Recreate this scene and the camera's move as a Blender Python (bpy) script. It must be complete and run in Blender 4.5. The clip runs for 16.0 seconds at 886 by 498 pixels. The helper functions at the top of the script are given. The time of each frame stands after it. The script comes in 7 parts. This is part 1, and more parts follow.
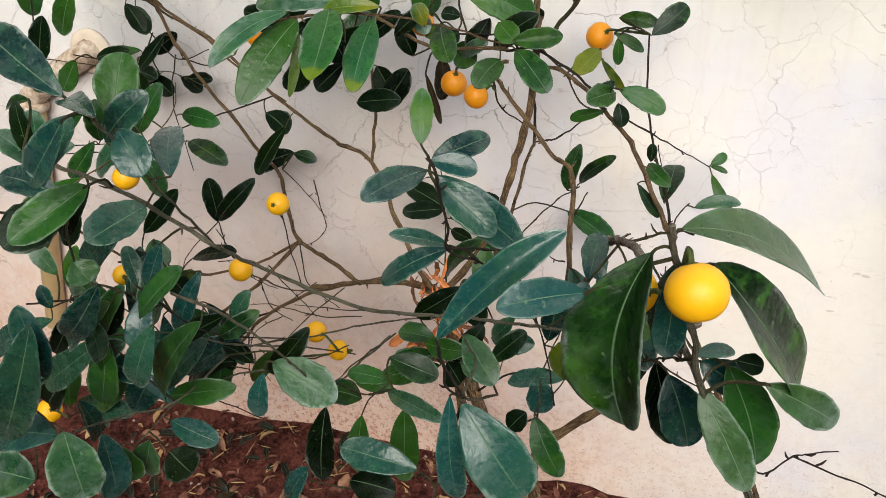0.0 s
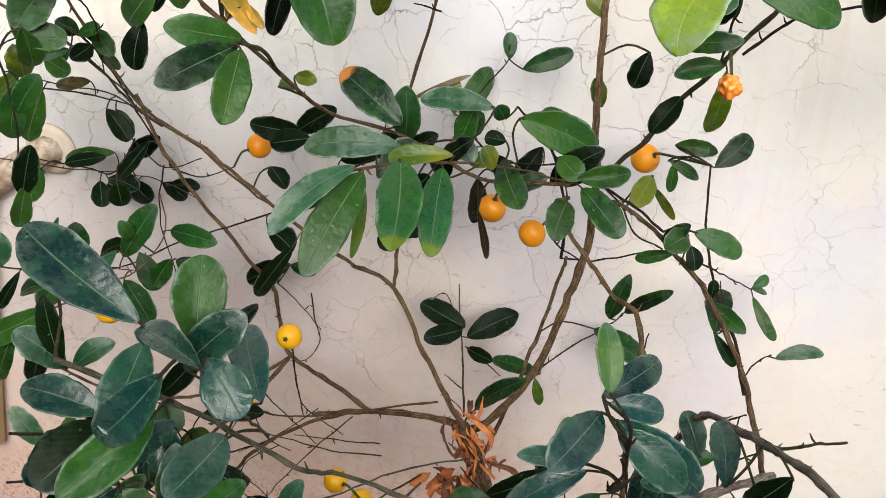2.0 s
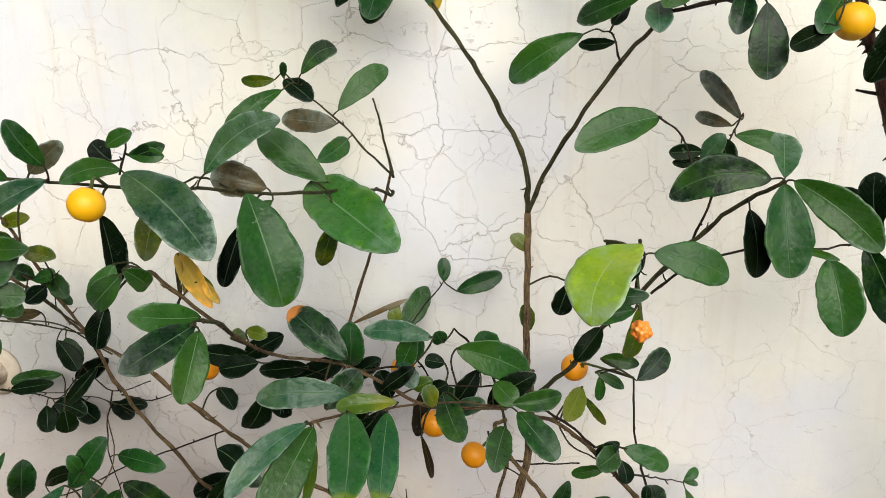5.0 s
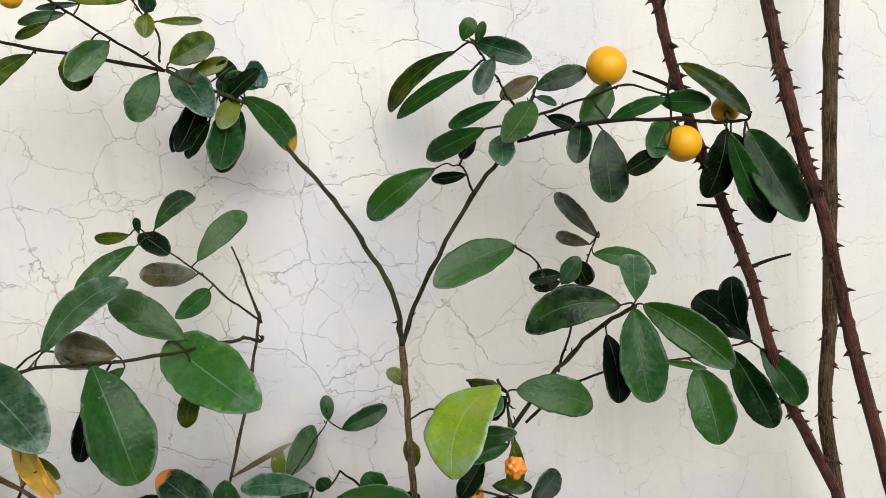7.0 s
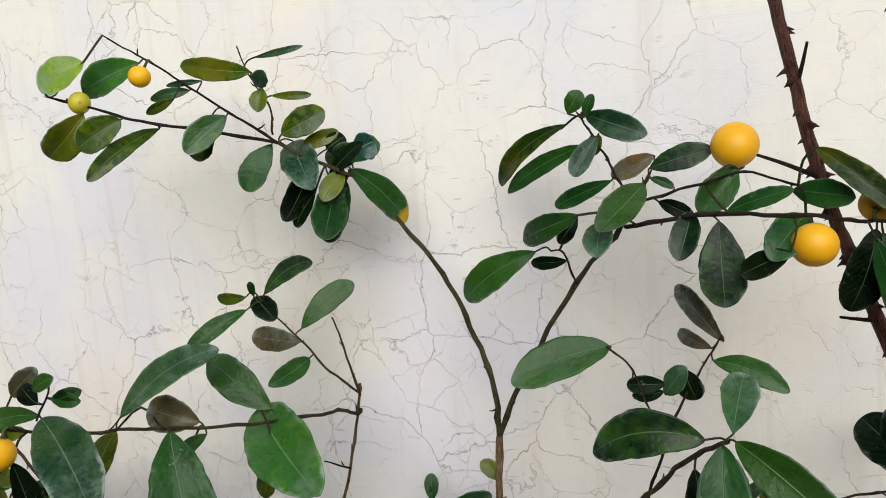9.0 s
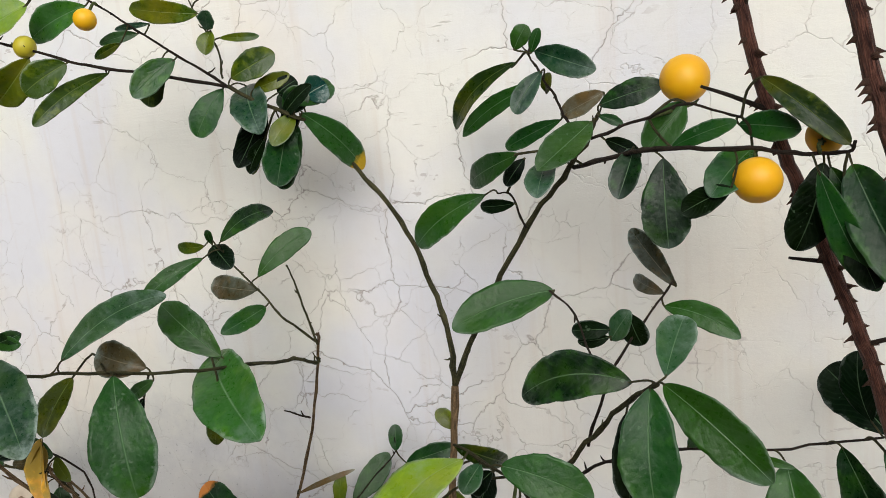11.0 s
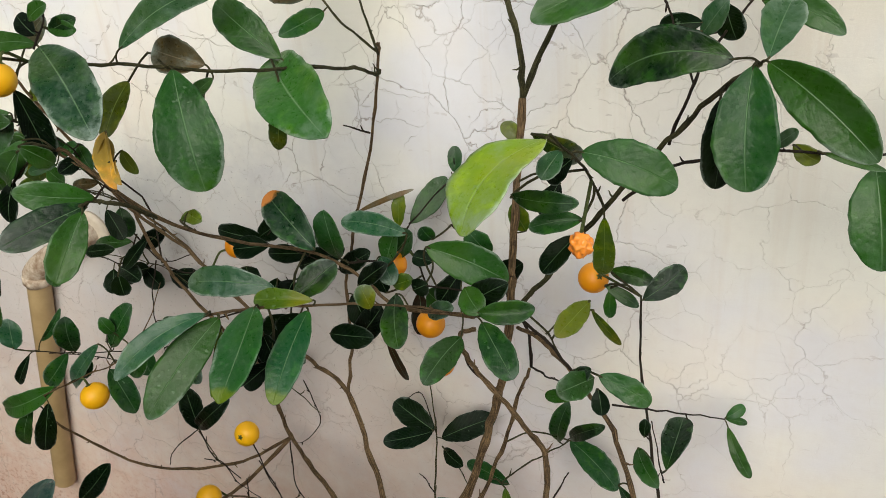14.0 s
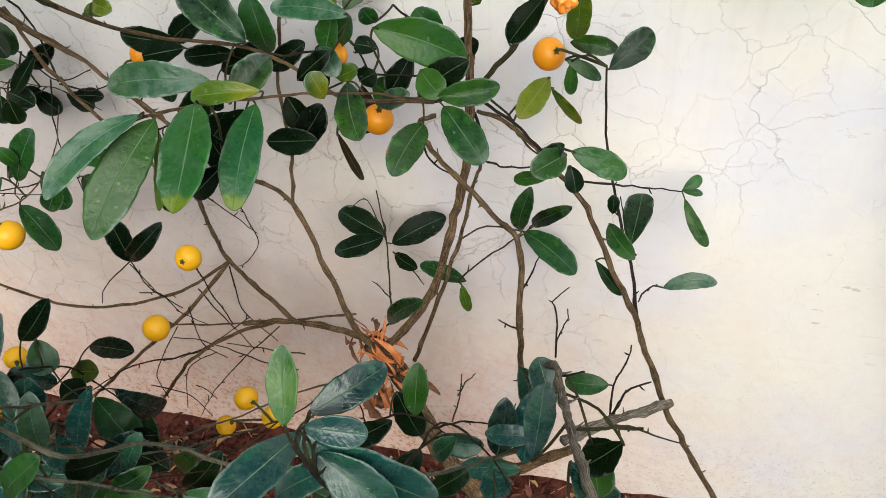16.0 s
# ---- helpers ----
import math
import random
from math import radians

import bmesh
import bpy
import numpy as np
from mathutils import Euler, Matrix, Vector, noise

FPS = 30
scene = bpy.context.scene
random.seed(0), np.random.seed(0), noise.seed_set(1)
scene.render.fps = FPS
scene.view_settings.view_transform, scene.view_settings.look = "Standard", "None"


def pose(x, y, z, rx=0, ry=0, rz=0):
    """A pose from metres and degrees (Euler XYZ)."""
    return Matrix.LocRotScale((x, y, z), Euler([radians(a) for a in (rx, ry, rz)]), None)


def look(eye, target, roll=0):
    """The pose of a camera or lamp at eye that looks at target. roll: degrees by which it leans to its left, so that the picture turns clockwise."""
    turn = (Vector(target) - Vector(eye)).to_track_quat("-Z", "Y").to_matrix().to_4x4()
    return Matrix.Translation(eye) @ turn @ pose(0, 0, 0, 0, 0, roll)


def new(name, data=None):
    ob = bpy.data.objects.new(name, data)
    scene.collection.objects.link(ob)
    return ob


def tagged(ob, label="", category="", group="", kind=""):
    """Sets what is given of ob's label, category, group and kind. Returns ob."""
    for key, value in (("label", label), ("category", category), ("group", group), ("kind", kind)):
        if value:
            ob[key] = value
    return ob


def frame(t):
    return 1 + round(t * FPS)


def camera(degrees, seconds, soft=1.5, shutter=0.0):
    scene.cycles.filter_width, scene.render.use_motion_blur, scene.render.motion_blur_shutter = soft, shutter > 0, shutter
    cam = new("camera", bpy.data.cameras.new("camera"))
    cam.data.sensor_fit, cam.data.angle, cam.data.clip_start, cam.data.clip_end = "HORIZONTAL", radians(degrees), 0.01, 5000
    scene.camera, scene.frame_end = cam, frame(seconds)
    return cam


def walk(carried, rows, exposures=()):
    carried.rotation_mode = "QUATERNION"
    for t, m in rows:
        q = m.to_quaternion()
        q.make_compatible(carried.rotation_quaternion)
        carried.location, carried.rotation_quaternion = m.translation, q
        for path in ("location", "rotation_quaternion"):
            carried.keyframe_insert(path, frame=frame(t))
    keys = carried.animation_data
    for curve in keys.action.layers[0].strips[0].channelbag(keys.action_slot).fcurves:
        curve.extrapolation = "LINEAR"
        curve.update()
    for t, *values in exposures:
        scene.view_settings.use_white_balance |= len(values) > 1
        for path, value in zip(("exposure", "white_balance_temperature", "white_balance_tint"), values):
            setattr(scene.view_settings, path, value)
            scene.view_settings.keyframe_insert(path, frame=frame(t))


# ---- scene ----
cam = camera(58.1, 16.0, soft=0.6)
PATH = [
    (0, (0.288, -0.011, 1.122), (-0.272, 1.646, 0.151), -3.4),
    (0.5, (0.249, 0.022, 1.14), (-0.261, 1.703, 0.184), -2.9),
    (1, (0.204, 0.057, 1.157), (-0.234, 1.759, 0.202), -2.5),
    (1.5, (0.145, 0.073, 1.177), (-0.27, 1.782, 0.224), -1.7),
    (2, (0.1, 0.09, 1.198), (-0.238, 1.836, 0.282), -0.6),
    (2.5, (0.089, 0.102, 1.226), (-0.191, 1.896, 0.387), 0.0),
    (3, (0.089, 0.104, 1.248), (-0.197, 1.924, 0.47), 0.1),
    (3.5, (0.093, 0.096, 1.269), (-0.186, 1.943, 0.553), 0.2),
    (3.7, (0.095, 0.093, 1.276), (-0.188, 1.947, 0.582), 0.2),
    (5.8, (0.12, 0.068, 1.326), (-0.017, 1.985, 0.771), -2.8),
    (6, (0.131, 0.068, 1.324), (-0.003, 1.99, 0.788), -3.3),
    (6.5, (0.152, 0.076, 1.346), (0.065, 2.013, 0.855), -3.9),
    (7, (0.172, 0.102, 1.362), (0.151, 2.059, 0.954), -5.2),
    (7.5, (0.203, 0.122, 1.385), (0.124, 2.084, 1.004), -6.8),
    (8, (0.244, 0.143, 1.409), (-0.045, 2.097, 1.098), -7.0),
    (8.2, (0.263, 0.154, 1.409), (-0.136, 2.094, 1.132), -6.7),
    (10.3, (0.379, 0.231, 1.368), (-0.326, 2.073, 1.039), -4.4),
    (10.5, (0.386, 0.234, 1.369), (-0.31, 2.079, 1.037), -4.7),
    (11, (0.395, 0.235, 1.362), (-0.321, 2.067, 1.003), -5.4),
    (11.5, (0.389, 0.226, 1.347), (-0.357, 2.032, 0.92), -5.2),
    (12, (0.374, 0.222, 1.341), (-0.411, 1.981, 0.802), -5.1),
    (12.5, (0.374, 0.216, 1.336), (-0.441, 1.952, 0.768), -5.1),
    (13, (0.369, 0.217, 1.321), (-0.436, 1.921, 0.651), -4.7),
    (13.5, (0.361, 0.224, 1.302), (-0.411, 1.901, 0.531), -4.7),
    (14, (0.353, 0.224, 1.282), (-0.412, 1.864, 0.43), -5.0),
    (14.5, (0.343, 0.225, 1.266), (-0.397, 1.813, 0.301), -6.1),
    (15, (0.335, 0.223, 1.251), (-0.369, 1.788, 0.223), -6.5),
    (15.5, (0.312, 0.226, 1.237), (-0.32, 1.742, 0.096), -6.7),
    (16, (0.282, 0.233, 1.228), (-0.205, 1.723, -0.014), -6.5),
]
EXPOSURES = [(0, 0.55, 6500, 7), (1, 0.54, 6500, 9), (1.8, 0.5, 6450, 9), (2.5, 0.47, 6600, 6), (3, 0.43, 7050, 0), (3.5, 0.42, 7100, -3), (3.7, 0.4, 7050, -3),
             (5.8, 0.19, 6380, 6.5), (8, -0.12, 6320, 6.5), (11, -0.15, 6320, 6.5), (12.5, 0.07, 6280, 6), (13.5, 0.05, 6380, 7), (14, 0.07, 6600, 3), (14.5, 0.17, 6950, -4),
             (15.2, 0.37, 6740, -2), (16, 0.51, 6320, 4)]
walk(cam, [(t, look(eye, target, roll)) for t, eye, target, roll in PATH],
     exposures=EXPOSURES)
from mathutils.kdtree import KDTree
def shift(a, b, k):
    return a + (b - a) * k


# ---- light ----
world = bpy.data.worlds.new("open_sky")
scene.world = world
world.use_nodes = True
wn = world.node_tree
sky = wn.nodes.new("ShaderNodeTexSky")
sky.sky_type, sky.sun_disc = "NISHITA", False
sky.sun_elevation, sky.sun_rotation = radians(31), radians(162)
sky.air_density, sky.dust_density, sky.ozone_density = 1.0, 2.5, 1.0
wn.nodes["Background"].inputs["Strength"].default_value = 0.074
wn.links.new(sky.outputs[0], wn.nodes["Background"].inputs["Color"])
sun_data = bpy.data.lights.new("sun", "SUN")
sun_data.energy, sun_data.angle, sun_data.color = 3.75, radians(52), (1.0, 0.965, 0.91)
sun = new("sun", sun_data)
sun.matrix_world = look((1.55, -3.0, 3.45), (0.15, 1.095, 0.9))


# ---- materials ----
class Nodes:
    """A material and short calls for its nodes."""

    def __init__(self, name, rough=0.6):
        self.mat = bpy.data.materials.new(name)
        self.mat.use_nodes = True
        self.tree = self.mat.node_tree
        self.bsdf = self.tree.nodes["Principled BSDF"]
        self.bsdf.inputs["Roughness"].default_value = rough

    def add(self, kind, **values):
        node = self.tree.nodes.new(kind)
        for key, value in values.items():
            node.inputs[key].default_value = value
        return node

    def link(self, a, b):
        self.tree.links.new(a, b)

    def put(self, socket, value):
        if isinstance(value, (int, float, tuple)):
            socket.default_value = value
        else:
            self.link(value, socket)

    def coords(self, kind="Object", scale=(1, 1, 1)):
        tc = self.add("ShaderNodeTexCoord")
        mp = self.add("ShaderNodeMapping", Scale=scale)
        self.link(tc.outputs[kind], mp.inputs["Vector"])
        return mp.outputs[0]

    def noise(self, vec, scale, detail=4.0, rough=0.55):
        n = self.add("ShaderNodeTexNoise", Scale=scale, Detail=detail, Roughness=rough)
        self.link(vec, n.inputs["Vector"])
        return n.outputs["Fac"]

    def ramp(self, fac, stops):
        r = self.add("ShaderNodeValToRGB")
        el = r.color_ramp.elements
        while len(el) < len(stops):
            el.new(0.5)
        for e, (p, c) in zip(el, stops):
            e.position, e.color = p, (*c, 1) if isinstance(c, tuple) else (c, c, c, 1)
        self.link(fac, r.inputs["Fac"])
        return r.outputs["Color"]

    def mix(self, fac, a, b, how="MIX"):
        m = self.add("ShaderNodeMix")
        m.data_type, m.blend_type = "RGBA", how
        self.put(m.inputs[0], fac)
        for socket, value in ((m.inputs[6], a), (m.inputs[7], b)):
            self.put(socket, (*value, 1) if isinstance(value, tuple) and len(value) == 3 else value)
        return m.outputs[2]

    def math(self, how, a, b=0.0, clamp=False):
        m = self.add("ShaderNodeMath")
        m.operation, m.use_clamp = how, clamp
        self.put(m.inputs[0], a), self.put(m.inputs[1], b)
        return m.outputs[0]

    def bump(self, height, strength, distance):
        b = self.add("ShaderNodeBump", Strength=strength, Distance=distance)
        self.link(height, b.inputs["Height"])
        self.link(b.outputs[0], self.bsdf.inputs["Normal"])
        return self

    def color(self, value):
        self.put(self.bsdf.inputs["Base Color"], (*value, 1) if isinstance(value, tuple) and len(value) == 3 else value)
        return self

    def rnd(self):
        return self.add("ShaderNodeObjectInfo").outputs["Random"]


def leaf_material(name, dark, light, dust=0.16, vein=(0.15, 0.25, 0.13), tip=None, rough=0.34, spots=0.34, shine=0.26):
    m = Nodes(name, rough)
    uv = m.add("ShaderNodeTexCoord").outputs["UV"]
    sep = m.add("ShaderNodeSeparateXYZ")
    m.link(uv, sep.inputs[0])
    along, across = sep.outputs[0], sep.outputs[1]
    obj = m.coords("Object")
    rnd = m.rnd()
    big = m.noise(obj, 34, 4, 0.6)
    fine = m.noise(obj, 240, 4, 0.65)
    tone = m.math("ADD", m.math("MULTIPLY", big, 0.9), m.math("MULTIPLY", rnd, 0.75))
    col = m.mix(m.math("MULTIPLY", m.math("SUBTRACT", tone, 0.44), 1.25, True), dark, light)
    # some leaves lean to yellow-green, some to blue-green
    hue = m.math("FRACT", m.math("MULTIPLY", rnd, 7.13))
    col = m.mix(m.ramp(hue, [(0.40, 0.0), (1.0, 0.60)]), col, (light[0] * 2.0, light[1] * 1.12, light[2] * 0.50))
    side = m.math("ABSOLUTE", m.math("SUBTRACT", across, 0.5))
    wander = m.math("MULTIPLY", m.noise(obj, 60, 2), 5.0)
    phase = m.math("ADD", m.math("ADD", m.math("MULTIPLY", along, 30.0), wander), m.math("MULTIPLY", side, -20.0))
    veins = m.math("POWER", m.math("ABSOLUTE", m.math("COSINE", phase)), 10.0)
    col = m.mix(m.math("MULTIPLY", veins, 0.03), col, vein)
    rib = m.math("SUBTRACT", 1.0, m.math("MULTIPLY", side, 48.0), True)
    fade = m.math("SUBTRACT", 0.86, m.math("MULTIPLY", along, 0.50))
    col = m.mix(m.math("MULTIPLY", rib, fade), col, vein)
    # pale mottling towards the margin
    rim = m.math("ADD", m.math("MULTIPLY", side, 0.22), m.noise(obj, 75, 4, 0.6))
    blotch = m.ramp(rim, [(0.60, 0.0), (0.74, 1.0)])
    col = m.mix(m.math("MULTIPLY", blotch, spots), col, (light[0] * 2.6, light[1] * 1.8, light[2] * 0.9))
    spot = m.ramp(m.noise(obj, 260, 2), [(0.70, 0.0), (0.75, 1.0)])
    speck = m.ramp(m.noise(obj, 520, 2), [(0.67, 0.0), (0.74, 1.0)])
    smear = m.ramp(m.noise(obj, 48, 6, 0.72), [(0.48, 0.0), (0.80, 1.0)])
    worn = m.math("ADD", m.math("POWER", along, 7.0), m.math("MULTIPLY", m.math("POWER", m.math("MULTIPLY", side, 2.0), 12.0), 0.5))
    edge = m.math("MULTIPLY", worn, m.ramp(m.noise(obj, 90, 4, 0.65), [(0.40, 0.0), (0.60, 1.0)]))
    grey = m.math("MULTIPLY", m.math("ADD", m.math("ADD", m.math("MULTIPLY", speck, 0.35), smear), m.math("ADD", m.math("MULTIPLY", edge, 2.2), m.math("MULTIPLY", spot, 0.3))), dust, True)
    col = m.mix(m.math("MULTIPLY", grey, 0.8), col, (0.27, 0.34, 0.31))
    fly = m.ramp(m.noise(obj, 190, 1), [(0.69, 0.0), (0.73, 1.0)])
    col = m.mix(m.math("MULTIPLY", fly, m.ramp(m.noise(obj, 22, 2), [(0.46, 0.0), (0.64, 0.36)])), col, (0.16, 0.24, 0.15))
    # chalky crust along the margin, thicker towards the tip
    crust = m.math("ADD", m.math("ADD", m.math("MULTIPLY", side, 1.0), m.math("MULTIPLY", m.math("POWER", along, 3.0), 0.10)), m.math("MULTIPLY", m.math("SUBTRACT", m.noise(obj, 110, 5, 0.7), 0.5), 0.34))
    one_edge = m.ramp(m.noise(obj, 26, 2), [(0.44, 0.0), (0.60, 1.0)])
    col = m.mix(m.math("MULTIPLY", m.math("MULTIPLY", m.ramp(crust, [(0.455, 0.0), (0.545, 1.0)]), one_edge), min(0.75, 0.30 + dust)), col, (0.36, 0.43, 0.38))
    # sun-bleached yellow-green clouds
    cloud = m.ramp(m.noise(obj, 17, 4, 0.6), [(0.50, 0.0), (0.70, 0.55)])
    col = m.mix(m.math("MULTIPLY", cloud, m.math("SUBTRACT", 1.0, dust, True)), col, (light[0] * 3.0, light[1] * 1.25, light[2] * 0.45))
    if tip:
        start, colour = tip
        wob = m.math("ADD", along, m.math("MULTIPLY", m.noise(obj, 90, 3), 0.16))
        col = m.mix(m.ramp(wob, [(start, 0.0), (start + 0.05, 1.0)]), col, colour)
    m.color(col)
    m.link(m.ramp(m.math("ADD", m.math("MULTIPLY", fine, 0.5), m.math("MULTIPLY", smear, 0.5)), [(0.15, rough - 0.10), (0.7, rough + 0.26)]), m.bsdf.inputs["Roughness"])
    m.bsdf.inputs["Specular IOR Level"].default_value = shine
    swell = m.noise(obj, 60, 2)
    height = m.math("ADD", m.math("MULTIPLY", veins, -0.05), m.math("ADD", m.math("MULTIPLY", rib, -1.0), m.math("ADD", m.math("MULTIPLY", fine, 0.55), m.math("MULTIPLY", swell, 2.2))))
    m.bump(height, 0.36, 0.0016)
    return m.mat


LEAF = leaf_material("leaf_green", (0.0014, 0.0115, 0.0020), (0.0130, 0.0720, 0.0115), 0.10, shine=0.18)
# near-black copy of the leaf green: shade on inner and rear leaves coloured in
SHADED = leaf_material("leaf_shaded", (0.0003, 0.0016, 0.0006), (0.0019, 0.0092, 0.0024), 0.04, shine=0.05)
DUSTY = leaf_material("leaf_dusty", (0.0040, 0.0270, 0.0110), (0.0190, 0.0760, 0.0330), 0.34, shine=0.26)
# bluish sky reflection on the leaves is mixed into this green
BLUISH = leaf_material("leaf_sky_tinted", (0.0011, 0.0160, 0.0145), (0.0085, 0.0600, 0.0545), 0.13, rough=0.27, shine=0.42)
OLIVE = leaf_material("leaf_olive", (0.0085, 0.0270, 0.0010), (0.0560, 0.1080, 0.0042), 0.08, vein=(0.20, 0.26, 0.06), spots=0.5)
SPOTTED = leaf_material("leaf_yellow_spotted", (0.0018, 0.0120, 0.0028), (0.0100, 0.0540, 0.0120), 0.10, spots=0.9, shine=0.18)
LIME = leaf_material("leaf_lime", (0.0560, 0.1500, 0.0070), (0.1250, 0.2700, 0.0140), 0.5, vein=(0.25, 0.36, 0.12), shine=0.3)
MOTTLED = leaf_material("leaf_yellowing_tip", (0.0016, 0.0160, 0.0045), (0.0095, 0.0660, 0.0190), 0.10, spots=0.5, shine=0.18, tip=(0.94, (0.085, 0.130, 0.010)))
FRESH = leaf_material("leaf_fresh", (0.0070, 0.0400, 0.0050), (0.0270, 0.1100, 0.0130), 0.16)
BRONZE = leaf_material("leaf_bronze", (0.0192, 0.0228, 0.0102), (0.0630, 0.0605, 0.0319), 0.35, vein=(0.20, 0.17, 0.11))
DRY = leaf_material("leaf_dry", (0.260, 0.170, 0.020), (0.420, 0.290, 0.045), 0.15, vein=(0.42, 0.33, 0.14), rough=0.6)
DARK = leaf_material("leaf_withered", (0.0040, 0.0042, 0.0032), (0.0170, 0.0140, 0.0085), 0.10, rough=0.6, shine=0.08)
TIPPED = leaf_material("leaf_yellow_tip", (0.0018, 0.0156, 0.0048), (0.0118, 0.0722, 0.0185), 0.15, tip=(0.90, (0.55, 0.36, 0.02)))
SCORCHED = leaf_material("leaf_scorched_tip", (0.0024, 0.0168, 0.0054), (0.0134, 0.0756, 0.0202), 0.15, tip=(0.93, (0.52, 0.20, 0.05)))


def bark_material(name, dark, light, rough=0.8, scale=1.0, pale=1.9):
    m = Nodes(name, rough)
    v = m.coords("Object")
    grain = m.noise(v, 190 * scale, 5, 0.7)
    patch = m.noise(v, 30 * scale, 4, 0.65)
    streak = m.noise(m.coords("UV", (1.6, 9, 1)), 4, 5, 0.65)
    lichen = m.noise(v, 75 * scale, 4, 0.6)
    col = m.mix(m.ramp(patch, [(0.36, 0.0), (0.62, 1.0)]), dark, light)
    # pale ridges run along the wood, dark furrows between them
    col = m.mix(m.ramp(streak, [(0.50, 0.0), (0.62, 0.85)]), col, (light[0] * pale, light[1] * pale * 0.97, light[2] * pale * 0.90))
    col = m.mix(m.ramp(streak, [(0.34, 0.9), (0.46, 0.0)]), col, (dark[0] * 0.35, dark[1] * 0.33, dark[2] * 0.33))
    col = m.mix(m.ramp(lichen, [(0.60, 0.0), (0.70, 0.45)]), col, (light[0] * 1.5, light[1] * 1.6, light[2] * 1.55))
    col = m.mix(m.math("MULTIPLY", m.ramp(grain, [(0.5, 0.0), (0.75, 1.0)]), 0.55), col, (dark[0] * 0.4, dark[1] * 0.4, dark[2] * 0.4))
    m.color(col)
    m.bsdf.inputs["Specular IOR Level"].default_value = 0.22
    m.bump(m.math("ADD", m.math("MULTIPLY", grain, 0.8), m.math("MULTIPLY", streak, 1.4)), 1.0, 0.0025)
    return m.mat


BARK = bark_material("bark_brown", (0.050, 0.031, 0.018), (0.185, 0.121, 0.064), pale=2.1)
TWIG = bark_material("bark_twig", (0.0110, 0.0078, 0.0060), (0.0380, 0.0265, 0.0185))
PALE_TWIG = bark_material("bark_pale_green", (0.050, 0.050, 0.033), (0.150, 0.142, 0.100))
GREEN_TWIG = bark_material("bark_green", (0.0230, 0.0240, 0.0100), (0.0800, 0.0740, 0.0340))
GREY_WOOD = bark_material("wood_grey", (0.090, 0.075, 0.058), (0.250, 0.220, 0.180))
ROSE_BARK = bark_material("bark_rose", (0.026, 0.0105, 0.0085), (0.125, 0.052, 0.038), 0.5, pale=1.8)
ROSE_OLD = bark_material("bark_rose_old", (0.022, 0.014, 0.008), (0.120, 0.082, 0.044))
THORN = bark_material("thorn_brown", (0.035, 0.017, 0.012), (0.110, 0.058, 0.040))


def peel_material(name, deep, bright, rough=0.50):
    m = Nodes(name, rough)
    v = m.coords("Object")
    pores = m.add("ShaderNodeTexVoronoi", Scale=620.0)
    m.link(v, pores.inputs["Vector"])
    tone = m.math("ADD", m.math("MULTIPLY", m.noise(v, 40, 3), 0.7), m.math("MULTIPLY", m.rnd(), 0.3))
    m.color(m.mix(tone, deep, bright))
    m.bsdf.inputs["Subsurface Weight"].default_value = 0.12
    m.bsdf.inputs["Subsurface Radius"].default_value = (0.006, 0.003, 0.001)
    m.bump(m.ramp(pores.outputs["Distance"], [(0.0, 0.0), (0.5, 1.0)]), 0.09, 0.0006)
    return m.mat


YELLOW = peel_material("peel_yellow", (0.74, 0.33, 0.002), (0.86, 0.49, 0.004))
ORANGE = peel_material("peel_orange", (0.62, 0.19, 0.002), (0.78, 0.31, 0.004))
OCHRE = peel_material("peel_ochre", (0.42, 0.22, 0.012), (0.60, 0.34, 0.020))
GREENISH = peel_material("peel_green_yellow", (0.36, 0.34, 0.020), (0.62, 0.50, 0.030))
PULP = peel_material("pulp_orange", (0.72, 0.16, 0.012), (0.90, 0.40, 0.070), 0.3)
CALYX = bark_material("calyx_green", (0.050, 0.075, 0.020), (0.120, 0.150, 0.050))


